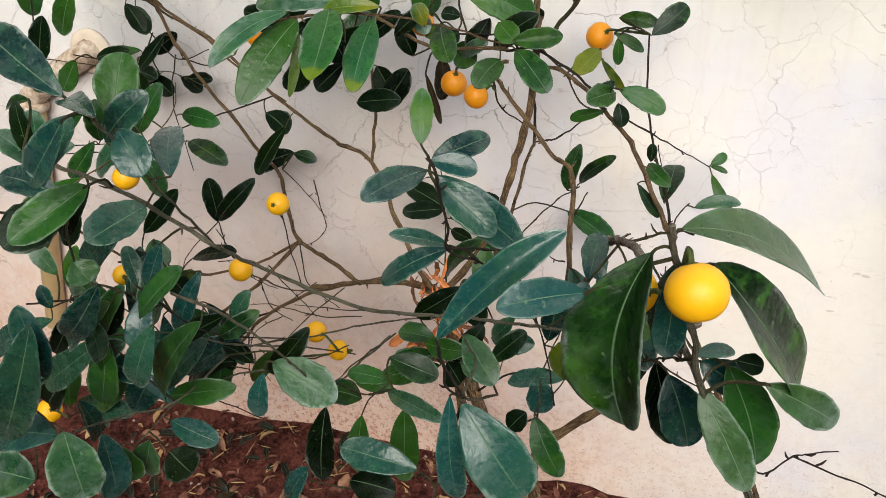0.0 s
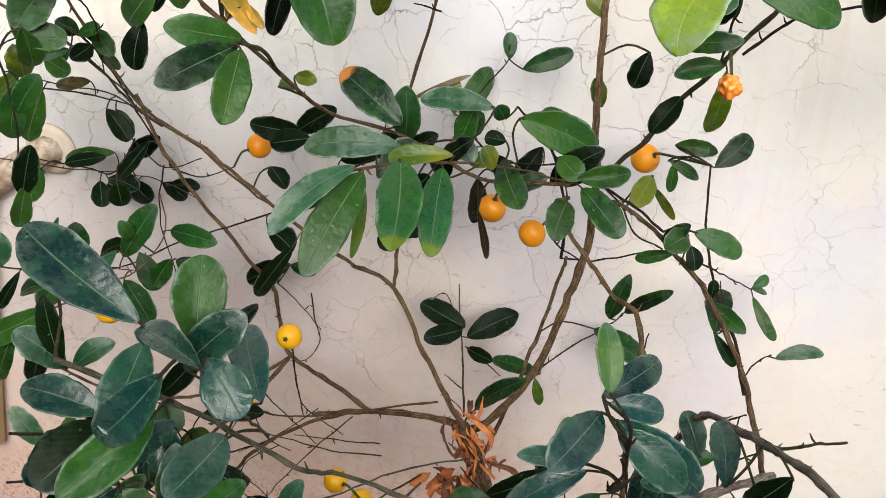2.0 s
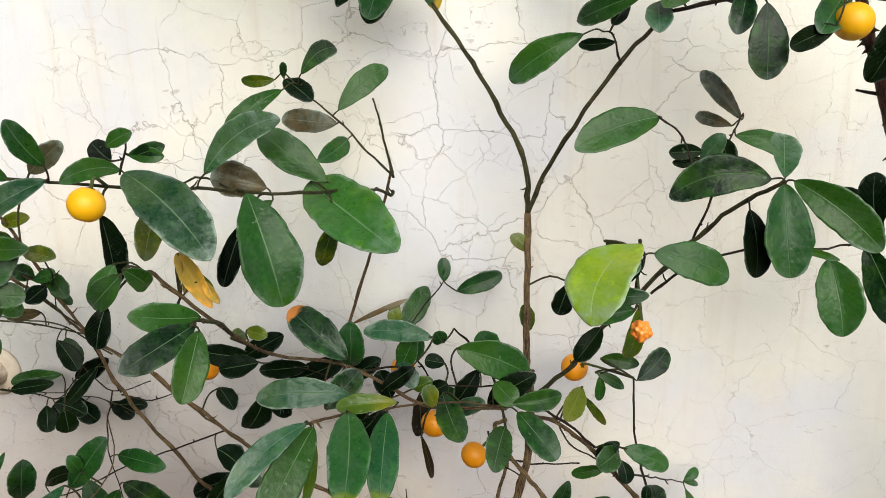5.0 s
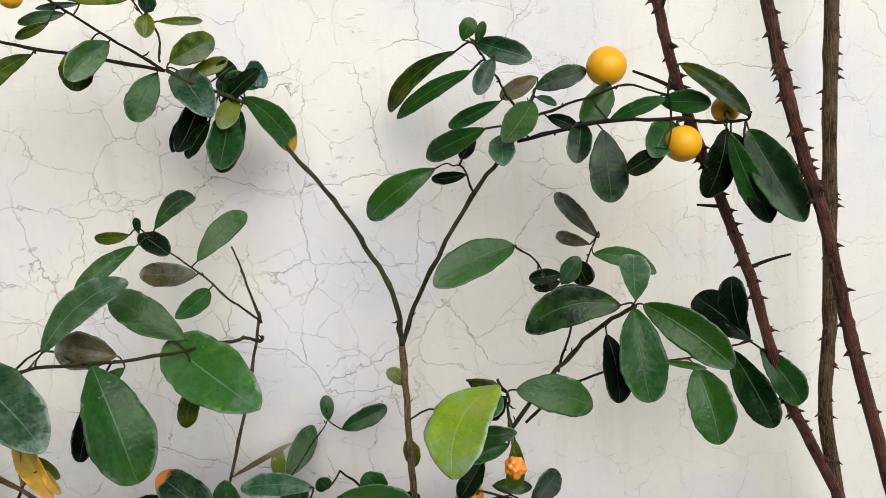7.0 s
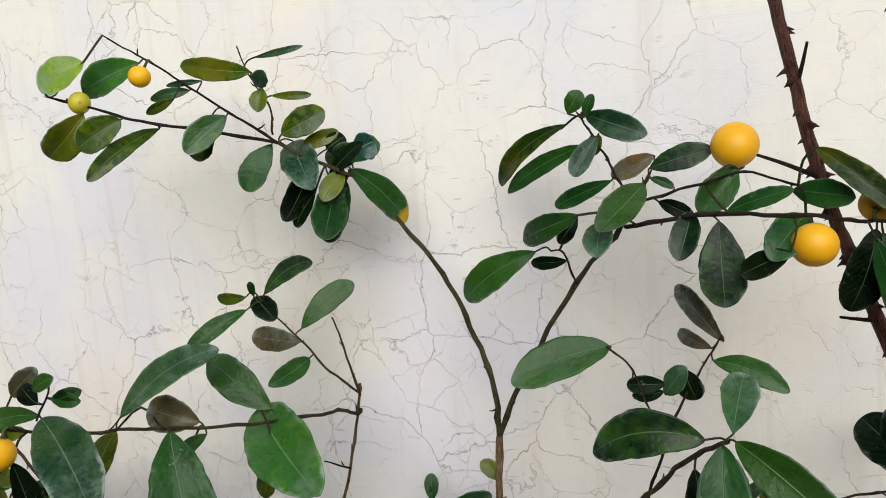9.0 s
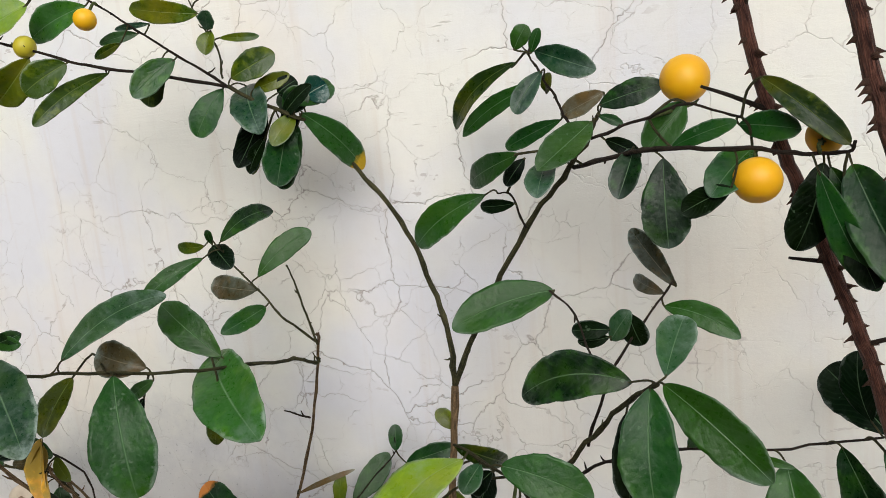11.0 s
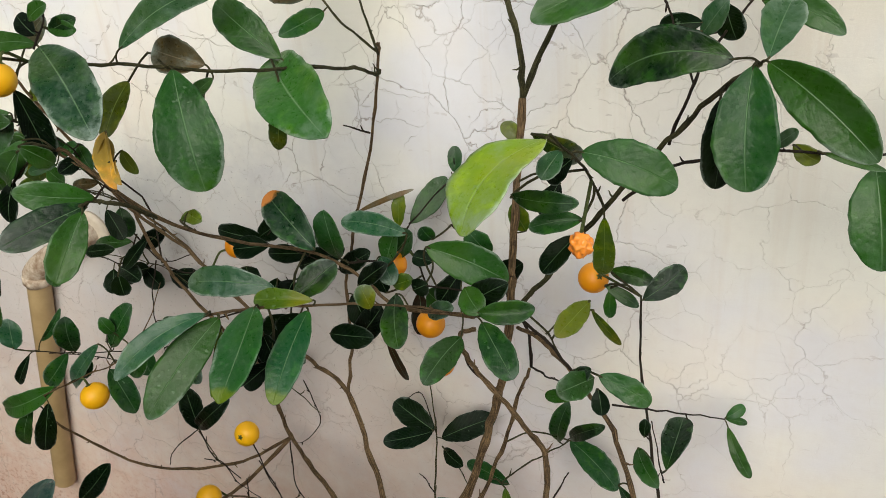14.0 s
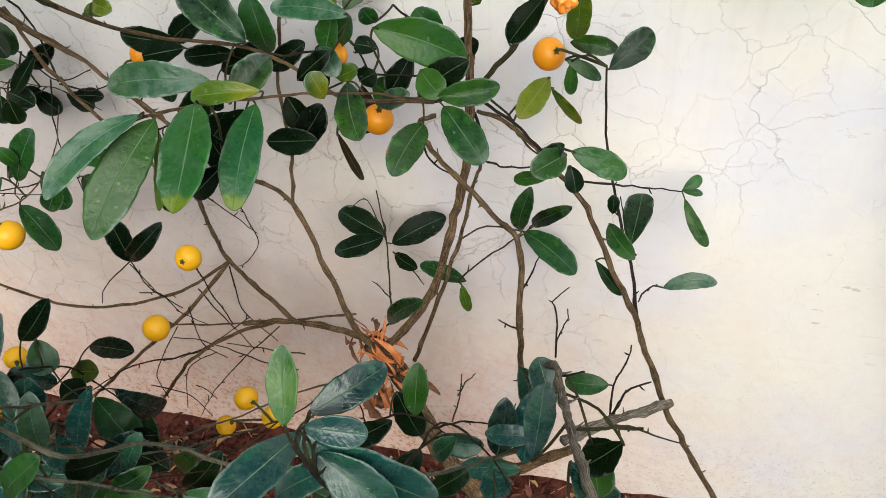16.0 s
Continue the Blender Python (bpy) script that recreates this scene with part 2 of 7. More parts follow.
def plaster_material():
    m = Nodes("cracked_white_plaster", 0.78)
    v = m.coords("Object")
    sep = m.add("ShaderNodeSeparateXYZ")
    m.link(v, sep.inputs[0])
    warp = m.add("ShaderNodeTexNoise", Scale=9.0, Detail=5.0, Roughness=0.62)
    m.link(v, warp.inputs["Vector"])
    bent = m.mix(0.030, v, warp.outputs["Color"], "LINEAR_LIGHT")
    jag = m.add("ShaderNodeTexNoise", Scale=85.0, Detail=3.0)
    m.link(v, jag.inputs["Vector"])
    bent = m.mix(0.0034, bent, jag.outputs["Color"], "LINEAR_LIGHT")
    # three nets of hair cracks, each broken up by its own mask
    thick = m.ramp(m.noise(v, 24, 3), [(0.35, 0.60), (0.65, 1.0)])
    crack = None
    for scale, wide, spot, low, high, most in ((8.0, 0.0050, 6, 0.40, 0.54, 0.85), (14.5, 0.0066, 8, 0.44, 0.56, 0.75), (27.0, 0.0100, 11, 0.54, 0.64, 0.55)):
        vor = m.add("ShaderNodeTexVoronoi", Scale=scale)
        vor.feature = "DISTANCE_TO_EDGE"
        m.link(bent, vor.inputs["Vector"])
        line = m.math("MULTIPLY", m.ramp(vor.outputs["Distance"], [(0.0, 1.0), (wide, 0.0)]), m.ramp(m.noise(v, spot, 5, 0.68), [(low, 0.0), (high, most)]))
        crack = line if crack is None else m.math("MAXIMUM", crack, line)
    crack = m.math("MULTIPLY", crack, thick)
    # short level nicks in the brushed coat
    nick = m.ramp(m.noise(m.coords("Object", (16, 1, 120)), 1.0, 3, 0.6), [(0.66, 0.0), (0.70, 1.0)])
    nick = m.math("MULTIPLY", nick, m.ramp(m.noise(v, 14, 3, 0.6), [(0.52, 0.0), (0.64, 1.0)]))
    crack = m.math("MAXIMUM", crack, m.math("MULTIPLY", nick, 0.35))
    # the cracks thin out to one side and towards the ground
    reach = m.math("ADD", sep.outputs[2], m.math("MULTIPLY", sep.outputs[0], -0.40))
    reach = m.math("ADD", reach, m.math("MULTIPLY", m.math("SUBTRACT", m.noise(v, 3, 2), 0.5), 0.6))
    worn = m.ramp(m.math("MULTIPLY", reach, 0.5), [(0.16, 0.40), (0.34, 0.70), (0.52, 0.82)])
    worn = m.math("MULTIPLY", worn, m.ramp(m.math("ADD", sep.outputs[0], 0.5), [(0.55, 1.0), (0.95, 0.55)]))
    strokes = m.noise(m.coords("Object", (7, 1, 150)), 1.0, 4, 0.6)
    brushed = m.ramp(m.noise(v, 3.3, 2), [(0.45, 0.1), (0.65, 1.0)])
    streaks = m.noise(m.coords("Object", (40, 1, 1.6)), 1.0, 4, 0.6)
    patch = m.noise(v, 2.6, 4)
    grain = m.noise(v, 330, 4, 0.7)
    col = m.mix(m.ramp(patch, [(0.35, 0.0), (0.68, 1.0)]), (0.80, 0.775, 0.735), (0.795, 0.79, 0.74))
    col = m.mix(m.math("MULTIPLY", m.ramp(m.noise(v, 4.2, 3), [(0.47, 0.0), (0.66, 1.0)]), 0.65), col, (0.68, 0.69, 0.80))
    col = m.mix(m.math("MULTIPLY", m.ramp(m.noise(m.coords("Object", (1, 1, 0.8)), 5.1, 3), [(0.50, 0.0), (0.70, 1.0)]), 0.42), col, (0.83, 0.74, 0.64))
    col = m.mix(m.math("MULTIPLY", m.ramp(m.noise(v, 60, 5, 0.7), [(0.45, 0.0), (0.75, 1.0)]), 0.14), col, (0.60, 0.57, 0.56))
    drip = m.math("MULTIPLY", m.ramp(streaks, [(0.56, 0.0), (0.74, 1.0)]), m.ramp(sep.outputs[2], [(0.55, 0.15), (1.0, 1.0)]))
    col = m.mix(m.math("MULTIPLY", drip, 0.26), col, (0.60, 0.48, 0.38))
    col = m.mix(m.math("MULTIPLY", m.math("MULTIPLY", m.ramp(strokes, [(0.58, 0.0), (0.74, 1.0)]), brushed), 0.13), col, (0.50, 0.46, 0.44))
    flecks = m.ramp(m.noise(m.coords("Object", (0.5, 1, 1.3)), 70, 3, 0.6), [(0.67, 0.0), (0.70, 1.0)])
    fleck_mask = m.ramp(m.noise(v, 6, 2), [(0.50, 0.0), (0.62, 1.0)])
    col = m.mix(m.math("MULTIPLY", m.math("MULTIPLY", flecks, fleck_mask), 0.5), col, (0.40, 0.35, 0.34))
    # red soil splashed on the foot of the wall, mixed with painted shrub shade
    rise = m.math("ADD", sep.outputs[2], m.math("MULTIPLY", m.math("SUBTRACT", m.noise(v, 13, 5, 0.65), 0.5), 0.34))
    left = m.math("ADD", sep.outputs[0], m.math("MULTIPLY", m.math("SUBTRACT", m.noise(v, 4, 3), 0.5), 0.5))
    stain_shade = m.math("MULTIPLY", m.ramp(rise, [(0.0, 0.95), (0.20, 0.74), (0.42, 0.42), (0.62, 0.22), (0.85, 0.0)]), m.ramp(m.math("ADD", left, 0.5), [(0.50, 1.0), (0.98, 0.22)]))
    # grey speckled stain on the left, with the shade there coloured in
    grey_stain_shade = m.math("MULTIPLY", m.ramp(m.math("ADD", left, 0.5), [(0.18, 0.85), (0.52, 0.0)]), m.ramp(m.math("ADD", sep.outputs[2], m.math("MULTIPLY", m.math("SUBTRACT", m.noise(v, 9, 5, 0.65), 0.5), 0.5)), [(0.30, 0.2), (0.50, 1.0), (0.85, 0.8), (1.0, 0.0)]))
    col = m.mix(m.math("MULTIPLY", grey_stain_shade, 0.75), col, (0.44, 0.44, 0.49))
    specks = m.ramp(m.noise(v, 210, 2), [(0.66, 0.0), (0.71, 1.0)])
    col = m.mix(m.math("MULTIPLY", specks, m.math("MULTIPLY", grey_stain_shade, 0.7)), col, (0.16, 0.15, 0.16))
    stain_shade = m.math("MULTIPLY", stain_shade, m.ramp(m.noise(v, 30, 5, 0.7), [(0.36, 0.70), (0.60, 1.0)]))
    col = m.mix(stain_shade, col, (0.64, 0.40, 0.30))
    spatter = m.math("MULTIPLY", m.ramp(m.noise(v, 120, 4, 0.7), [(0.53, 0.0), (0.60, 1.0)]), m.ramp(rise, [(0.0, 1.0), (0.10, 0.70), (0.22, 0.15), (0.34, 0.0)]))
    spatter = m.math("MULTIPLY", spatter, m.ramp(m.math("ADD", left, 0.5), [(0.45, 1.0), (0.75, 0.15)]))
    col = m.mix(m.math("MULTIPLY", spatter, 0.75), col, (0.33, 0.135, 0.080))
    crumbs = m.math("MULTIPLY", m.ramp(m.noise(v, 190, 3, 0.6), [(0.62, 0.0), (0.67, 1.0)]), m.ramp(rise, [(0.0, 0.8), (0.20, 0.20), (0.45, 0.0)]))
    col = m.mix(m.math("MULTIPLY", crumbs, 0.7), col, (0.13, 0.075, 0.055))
    col = m.mix(m.math("MULTIPLY", crack, worn), col, (0.27, 0.195, 0.16))
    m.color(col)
    height = m.math("SUBTRACT", m.math("ADD", m.math("MULTIPLY", m.math("MULTIPLY", strokes, brushed), 0.3), m.math("ADD", m.math("MULTIPLY", grain, 0.22), m.math("MULTIPLY", patch, 0.8))), m.math("MULTIPLY", m.math("MULTIPLY", crack, worn), 1.3))
    m.bump(height, 0.6, 0.003)
    return m.mat


def soil_material():
    m = Nodes("red_soil", 0.95)
    v = m.coords("Object")
    clod = m.noise(v, 34, 6, 0.7)
    grain = m.noise(v, 150, 5, 0.75)
    col = m.mix(m.ramp(clod, [(0.36, 0.0), (0.64, 1.0)]), (0.030, 0.0085, 0.0068), (0.230, 0.074, 0.056))
    col = m.mix(m.ramp(grain, [(0.54, 0.0), (0.72, 0.7)]), col, (0.30, 0.125, 0.095))
    col = m.mix(m.ramp(grain, [(0.30, 0.8), (0.44, 0.0)]), col, (0.008, 0.004, 0.004))
    m.color(col)
    m.bsdf.inputs["Specular IOR Level"].default_value = 0.1
    m.bump(m.math("ADD", clod, m.math("MULTIPLY", grain, 0.7)), 1.0, 0.02)
    return m.mat


def plain_material(name, a, b, rough, scale=30, bump=0.15, metal=0.0):
    m = Nodes(name, rough)
    v = m.coords("Object")
    m.color(m.mix(m.ramp(m.noise(v, scale, 5, 0.65), [(0.35, 0.0), (0.65, 1.0)]), a, b))
    m.bsdf.inputs["Metallic"].default_value = metal
    m.bump(m.noise(v, scale * 9, 4), bump, 0.001)
    return m.mat


PLASTER, SOIL = plaster_material(), soil_material()
PIPE = plain_material("pipe_beige", (0.33, 0.23, 0.11), (0.43, 0.31, 0.16), 0.5, 12)
JOINT = plain_material("joint_cemented", (0.26, 0.17, 0.11), (0.62, 0.53, 0.43), 0.8, 60, 0.8)
FLANGE = plain_material("flange_cream", (0.58, 0.48, 0.38), (0.70, 0.61, 0.50), 0.6, 25)
BLOCKER = plain_material("blocker_brown", (0.10, 0.075, 0.055), (0.17, 0.13, 0.10), 0.9, 6, 0.5)
STRAW = plain_material("dry_straw", (0.46, 0.12, 0.032), (0.66, 0.26, 0.085), 0.8, 60)
STRAW_DARK = plain_material("dry_straw_brown", (0.10, 0.040, 0.020), (0.24, 0.10, 0.050), 0.85, 60)
LITTER = [plain_material("litter_brown", (0.14, 0.060, 0.035), (0.32, 0.17, 0.10), 0.85, 50), plain_material("litter_tan", (0.28, 0.17, 0.07), (0.42, 0.27, 0.12), 0.85, 50),
          plain_material("litter_red", (0.075, 0.022, 0.015), (0.20, 0.075, 0.048), 0.85, 50)]
STONE = plain_material("pebble_grey", (0.20, 0.15, 0.14), (0.36, 0.29, 0.27), 0.85, 40)


# ---- mesh helpers ----
def link_mesh(name, bm, material, parent=None, label="", smooth=True):
    me = bpy.data.meshes.new(name)
    bm.normal_update()
    bm.to_mesh(me)
    bm.free()
    for mat in material if isinstance(material, (list, tuple)) else [material]:
        me.materials.append(mat)
    if smooth:
        me.polygons.foreach_set("use_smooth", [True] * len(me.polygons))
    ob = new(name, me)
    ob.parent = parent
    if label:
        ob["label"] = label
    return ob


def part(name, bm, material, parent, label="", smooth=True):
    return link_mesh(name, bm, material, parent, label, smooth)


def thing(name, label, category, kind="", at=(0, 0, 0), group=""):
    ob = new(name)
    ob.location = at
    ob.empty_display_size = 0.05
    return tagged(ob, label, category, group, kind)


def smooth_line(points, per=5):
    """A smooth curve through the points."""
    pts = [Vector(p) for p in points]
    pts = [pts[0] * 2 - pts[1], *pts, pts[-1] * 2 - pts[-2]]
    out = []
    for a, b, c, d in zip(pts, pts[1:], pts[2:], pts[3:]):
        for k in range(per):
            t = k / per
            out.append(0.5 * (2 * b + (c - a) * t + (2 * a - 5 * b + 4 * c - d) * t * t + (3 * b - a - 3 * c + d) * t ** 3))
    out.append(pts[-2])
    return out


def tube(bm, line, radii, sides=7, uneven=0.0, rng=None, cap=True):
    """A tube along a line of points, with a UV along and round it."""
    uv = bm.loops.layers.uv.verify()
    side = Vector((0.31, 0.77, 0.55))
    rings, run = [], 0.0
    for i, p in enumerate(line):
        way = (line[min(i + 1, len(line) - 1)] - line[max(i - 1, 0)]).normalized()
        side = (side - way * side.dot(way)).normalized()
        other = way.cross(side)
        if i:
            run += (p - line[i - 1]).length
        ring = []
        for j in range(sides):
            a = 2 * math.pi * j / sides
            r = radii[i] * (1 + (uneven * (rng.random() - 0.5) if rng else 0))
            ring.append(bm.verts.new(p + (side * math.cos(a) + other * math.sin(a)) * r))
        rings.append((ring, run))
    for (a, ra), (b, rb) in zip(rings, rings[1:]):
        for j in range(sides):
            k = (j + 1) % sides
            f = bm.faces.new((a[j], a[k], b[k], b[j]))
            for loop, (u, v) in zip(f.loops, ((ra, j), (ra, j + 1), (rb, j + 1), (rb, j))):
                loop[uv].uv = (u * 10, v / sides)
    if cap:
        bm.faces.new(list(reversed(rings[0][0])))
        bm.faces.new(rings[-1][0])


# ---- setting ----
WALL_Y = 1.095


def box(bm, lo, hi):
    m = Matrix.LocRotScale((Vector(lo) + Vector(hi)) / 2, None, Vector(hi) - Vector(lo))
    return bmesh.ops.create_cube(bm, size=1, matrix=m)


bm = bmesh.new()
box(bm, (-4.0, WALL_Y, -0.4), (4.0, WALL_Y + 0.22, 2.9))
bmesh.ops.bevel(bm, geom=bm.edges[:], offset=0.006, segments=2, affect="EDGES")
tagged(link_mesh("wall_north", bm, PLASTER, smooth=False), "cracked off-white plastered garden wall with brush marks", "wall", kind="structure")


# unseen brown walls added behind and beside the camera to block low sky light
for name, lo, hi in (("wall_south", (-4.0, -3.72, -0.4), (4.0, -3.5, 2.2)), ("wall_west", (-1.55, -3.5, -0.4), (-1.33, WALL_Y - 0.003, 3.1))):
    bm = bmesh.new()
    box(bm, lo, hi)
    tagged(link_mesh(name, bm, BLOCKER, smooth=False), "added unseen brown wall that blocks low sky light", "wall", kind="structure")


def ground_height(x, y):
    near = max(0.0, 1 - abs(y - 0.9) / 0.9) * max(0.0, 1 - abs(x) / 2.5)
    rough = noise.noise((x * 7, y * 7, 0.3)) * 0.016 + noise.noise((x * 22, y * 22, 4.1)) * 0.007
    heap = 0.022 * noise.noise((x * 8.5, y * 5, 7.7)) * max(0.0, 1 - abs(y - WALL_Y) / 0.3) * near
    return heap + rough * (0.3 + near) - 0.012 + (0.042 * max(0.0, 1 - abs(y - WALL_Y) / 0.16) * near + 0.008) * max(0.0, min(1.0, (0.05 - x) / 0.3))


bm = bmesh.new()
xs = [-60, -25, -10, -5] + [-2.4 + 0.03 * i for i in range(161)] + [5, 10, 25, 60]
ys = [-60, -25, -10, -4] + [-1.0 + 0.03 * i for i in range(73)] + [1.3, 5, 25, 60]
grid = [[bm.verts.new((x, y, ground_height(x, y))) for x in xs] for y in ys]
for r0, r1 in zip(grid, grid[1:]):
    for i in range(len(xs) - 1):
        bm.faces.new((r0[i], r0[i + 1], r1[i + 1], r1[i]))
tagged(link_mesh("ground", bm, SOIL), "bare reddish-brown garden soil at the foot of the wall", "soil", kind="structure")

# ---- citrus shrub ----
shrub = thing("citrus_shrub", "leafy citrus shrub with yellow fruit against the plastered wall", "shrub", at=(0.06, 0.9, 0.0))
VIEW = Vector((0.24, -0.05, 1.45))
WOOD_LINES = []


def branch(name, r0, r1, *points, label="", wood=None):
    """One woody shoot with swollen nodes, as a part of the shrub."""
    rng = random.Random(int(abs(points[0][0]) * 9176 + abs(points[-1][2]) * 31337 + len(points)))
    line = smooth_line(points, 6)
    n = len(line)
    for i in range(1, n - 1):
        ease = min(1.0, i / 3, (n - 1 - i) / 3)
        sway = noise.noise_vector(line[i] * 38 + Vector((r0 * 700, 0, n))) * 0.0024 * ease
        line[i] = line[i] + sway + Vector([(rng.random() - 0.5) * min(r0, 0.003) * 0.5 for _ in range(3)])
    radii = [shift(r0, r1, i / (n - 1)) * (1.22 if i % 5 == 2 else 1.0) for i in range(n)]
    bm = bmesh.new()
    if label:
        radii = [r * (1 + 0.35 * noise.noise((i * 0.31, r0 * 900, 1.7))) for i, r in enumerate(radii)]
    tube(bm, line, radii, 12 if label else 9 if r0 > 0.004 else 6, 0.30 if label else 0.14, rng)
    # buds and broken-off spurs
    for i in range(3, n - 2, 4 if r0 < 0.004 else 6):
        if rng.random() < 0.75:
            way = Vector([rng.random() - 0.5 for _ in range(3)]).normalized()
            long = rng.choice((0.004, 0.005, 0.008)) + radii[i]
            tube(bm, [line[i], line[i] + way * long * 0.6, line[i] + way * long + Vector((0, 0, 0.002))], [max(radii[i] * 0.6, 0.0008), 0.0009, 0.0004], 5)
    bmesh.ops.translate(bm, verts=bm.verts, vec=-shrub.location)
    wood = wood or (GREEN_TWIG if rng.random() < 0.3 else TWIG)
    if label:
        wood = GREY_WOOD
    ob = part(name, bm, wood, shrub, label)
    WOOD_LINES.append((ob, line, radii))
    return ob


SHOOT_TREE = []


def nearest(p, woods):
    """Distance, shoot and place of the wood nearest to a point."""
    if not SHOOT_TREE:
        marks = [(ob, q) for ob, line, radii in WOOD_LINES for q in line]
        tree = KDTree(len(marks))
        for k, (ob, q) in enumerate(marks):
            tree.insert(q, k)
        tree.balance()
        SHOOT_TREE.extend((tree, marks))
    tree, marks = SHOOT_TREE
    place, k, far = tree.find(p)
    return far, marks[k][0], marks[k][1]


def blade(bm, base, tip, width, fold, arch, curl, wave, rng, normal, bend=0.0):
    """A leaf blade with a top and an underside, from base to tip."""
    uv = bm.loops.layers.uv.verify()
    axis = tip - base
    long = axis.length
    axis.normalize()
    normal = (normal - axis * normal.dot(axis)).normalized()
    across = axis.cross(normal)
    nu, vs = (23 if long > 0.045 else 15), (-1.0, -0.86, -0.6, -0.3, 0.0, 0.3, 0.6, 0.86, 1.0)
    belly, blunt, phase = 0.62 + rng.random() * 0.20, 0.46 + rng.random() * 0.14, rng.random() * 6
    peak = belly / (belly + blunt)
    layers = []
    for lift in (0.00025, -0.00025):
        rows = []
        for i in range(nu):
            u = 0.5 - 0.5 * math.cos(math.pi * i / (nu - 1))
            form = (u / peak) ** belly * ((1 - u) / (1 - peak)) ** blunt if 0 < u < 1 else 0.0
            half = 0.5 * width * max(0.02, form) * (1 + 0.03 * math.sin(u * 17 + phase * 3) + 0.02 * math.sin(u * 41 + phase))
            mid = base + axis * (long * u) + across * (bend * long * 4 * u * (1 - u)) + normal * (arch * long * 4 * u * (1 - u) - curl * long * u * u * u)
            row = []
            for v in vs:
                rise = fold * abs(v) * half * (1.1 - 0.3 * u) + wave * width * math.sin(u * 13 + phase + (2 if v > 0 else 0)) * abs(v) ** 3
                cut = 1 - 0.12 * fold * abs(v)
                row.append(bm.verts.new(mid + across * (v * half * cut) + normal * (rise + lift * (1.4 if v == 0 else 1))))
            rows.append(row)
        layers.append(rows)
    for which, rows in enumerate(layers):
        for i in range(nu - 1):
            for j in range(len(vs) - 1):
                q = (rows[i][j], rows[i + 1][j], rows[i + 1][j + 1], rows[i][j + 1])
                c = ((i, j), (i + 1, j), (i + 1, j + 1), (i, j + 1))
                if not which:
                    q, c = tuple(reversed(q)), tuple(reversed(c))
                f = bm.faces.new(q)
                for loop, (a, b) in zip(f.loops, c):
                    loop[uv].uv = (0.5 - 0.5 * math.cos(math.pi * a / (nu - 1)), 0.5 + 0.5 * vs[b])
    a, b = layers
    rim = lambda r: [row[0] for row in r] + r[-1][1:-1] + [row[-1] for row in reversed(r)] + list(reversed(r[0][1:-1]))  # noqa: E731
    ra, rb = rim(a), rim(b)
    for i in range(len(ra)):
        k = (i + 1) % len(ra)
        f = bm.faces.new((ra[i], ra[k], rb[k], rb[i]))
        for loop in f.loops:
            loop[uv].uv = (0.5, 0.0)


def leaf(woods, base, tip, width, material, fold=None, bend=None, roll=None):
    """One leaf with its stalk, grown from the nearest shoot."""
    rng = random.Random(int(abs(base[0]) * 99991 + abs(tip[2]) * 77773 + abs(tip[0]) * 5171))
    base, tip = Vector(base), Vector(tip)
    far, ob, root = nearest(base, woods)
    bm = bmesh.new()
    long = (tip - base).length
    normal = (VIEW - (base + tip) / 2).normalized()
    free = rng.uniform(-26, 26)
    roll = radians(free if roll is None else roll)
    axis = (tip - base).normalized()
    normal = Matrix.Rotation(roll, 3, axis) @ normal
    fold = rng.uniform(0.05, 0.38) if fold is None else fold
    blade(bm, base, tip, width / math.cos(roll) * (1 + 0.06 * fold), fold, rng.uniform(0.02, 0.085), rng.uniform(-0.02, 0.07), rng.uniform(0.0, 0.03), rng, normal, rng.uniform(-0.035, 0.035) if bend is None else bend)
    if far > 0.0015:
        middle = (root + base) / 2 + Vector((0, 0, 0.08 * far)) - axis * 0.12 * far
        thick = 0.0009 if far < 0.03 else 0.0012
        done = len(bm.faces)
        tube(bm, smooth_line([root, middle, base, shift(base, tip, 0.08)], 3), [thick] * 9 + [thick * 0.6], 5)
        bm.faces.ensure_lookup_table()
        for f in bm.faces[done:]:
            f.material_index = 1
    bmesh.ops.translate(bm, verts=bm.verts, vec=-shrub.location)
    return part("leaf", bm, [material, GREEN_TWIG], ob)


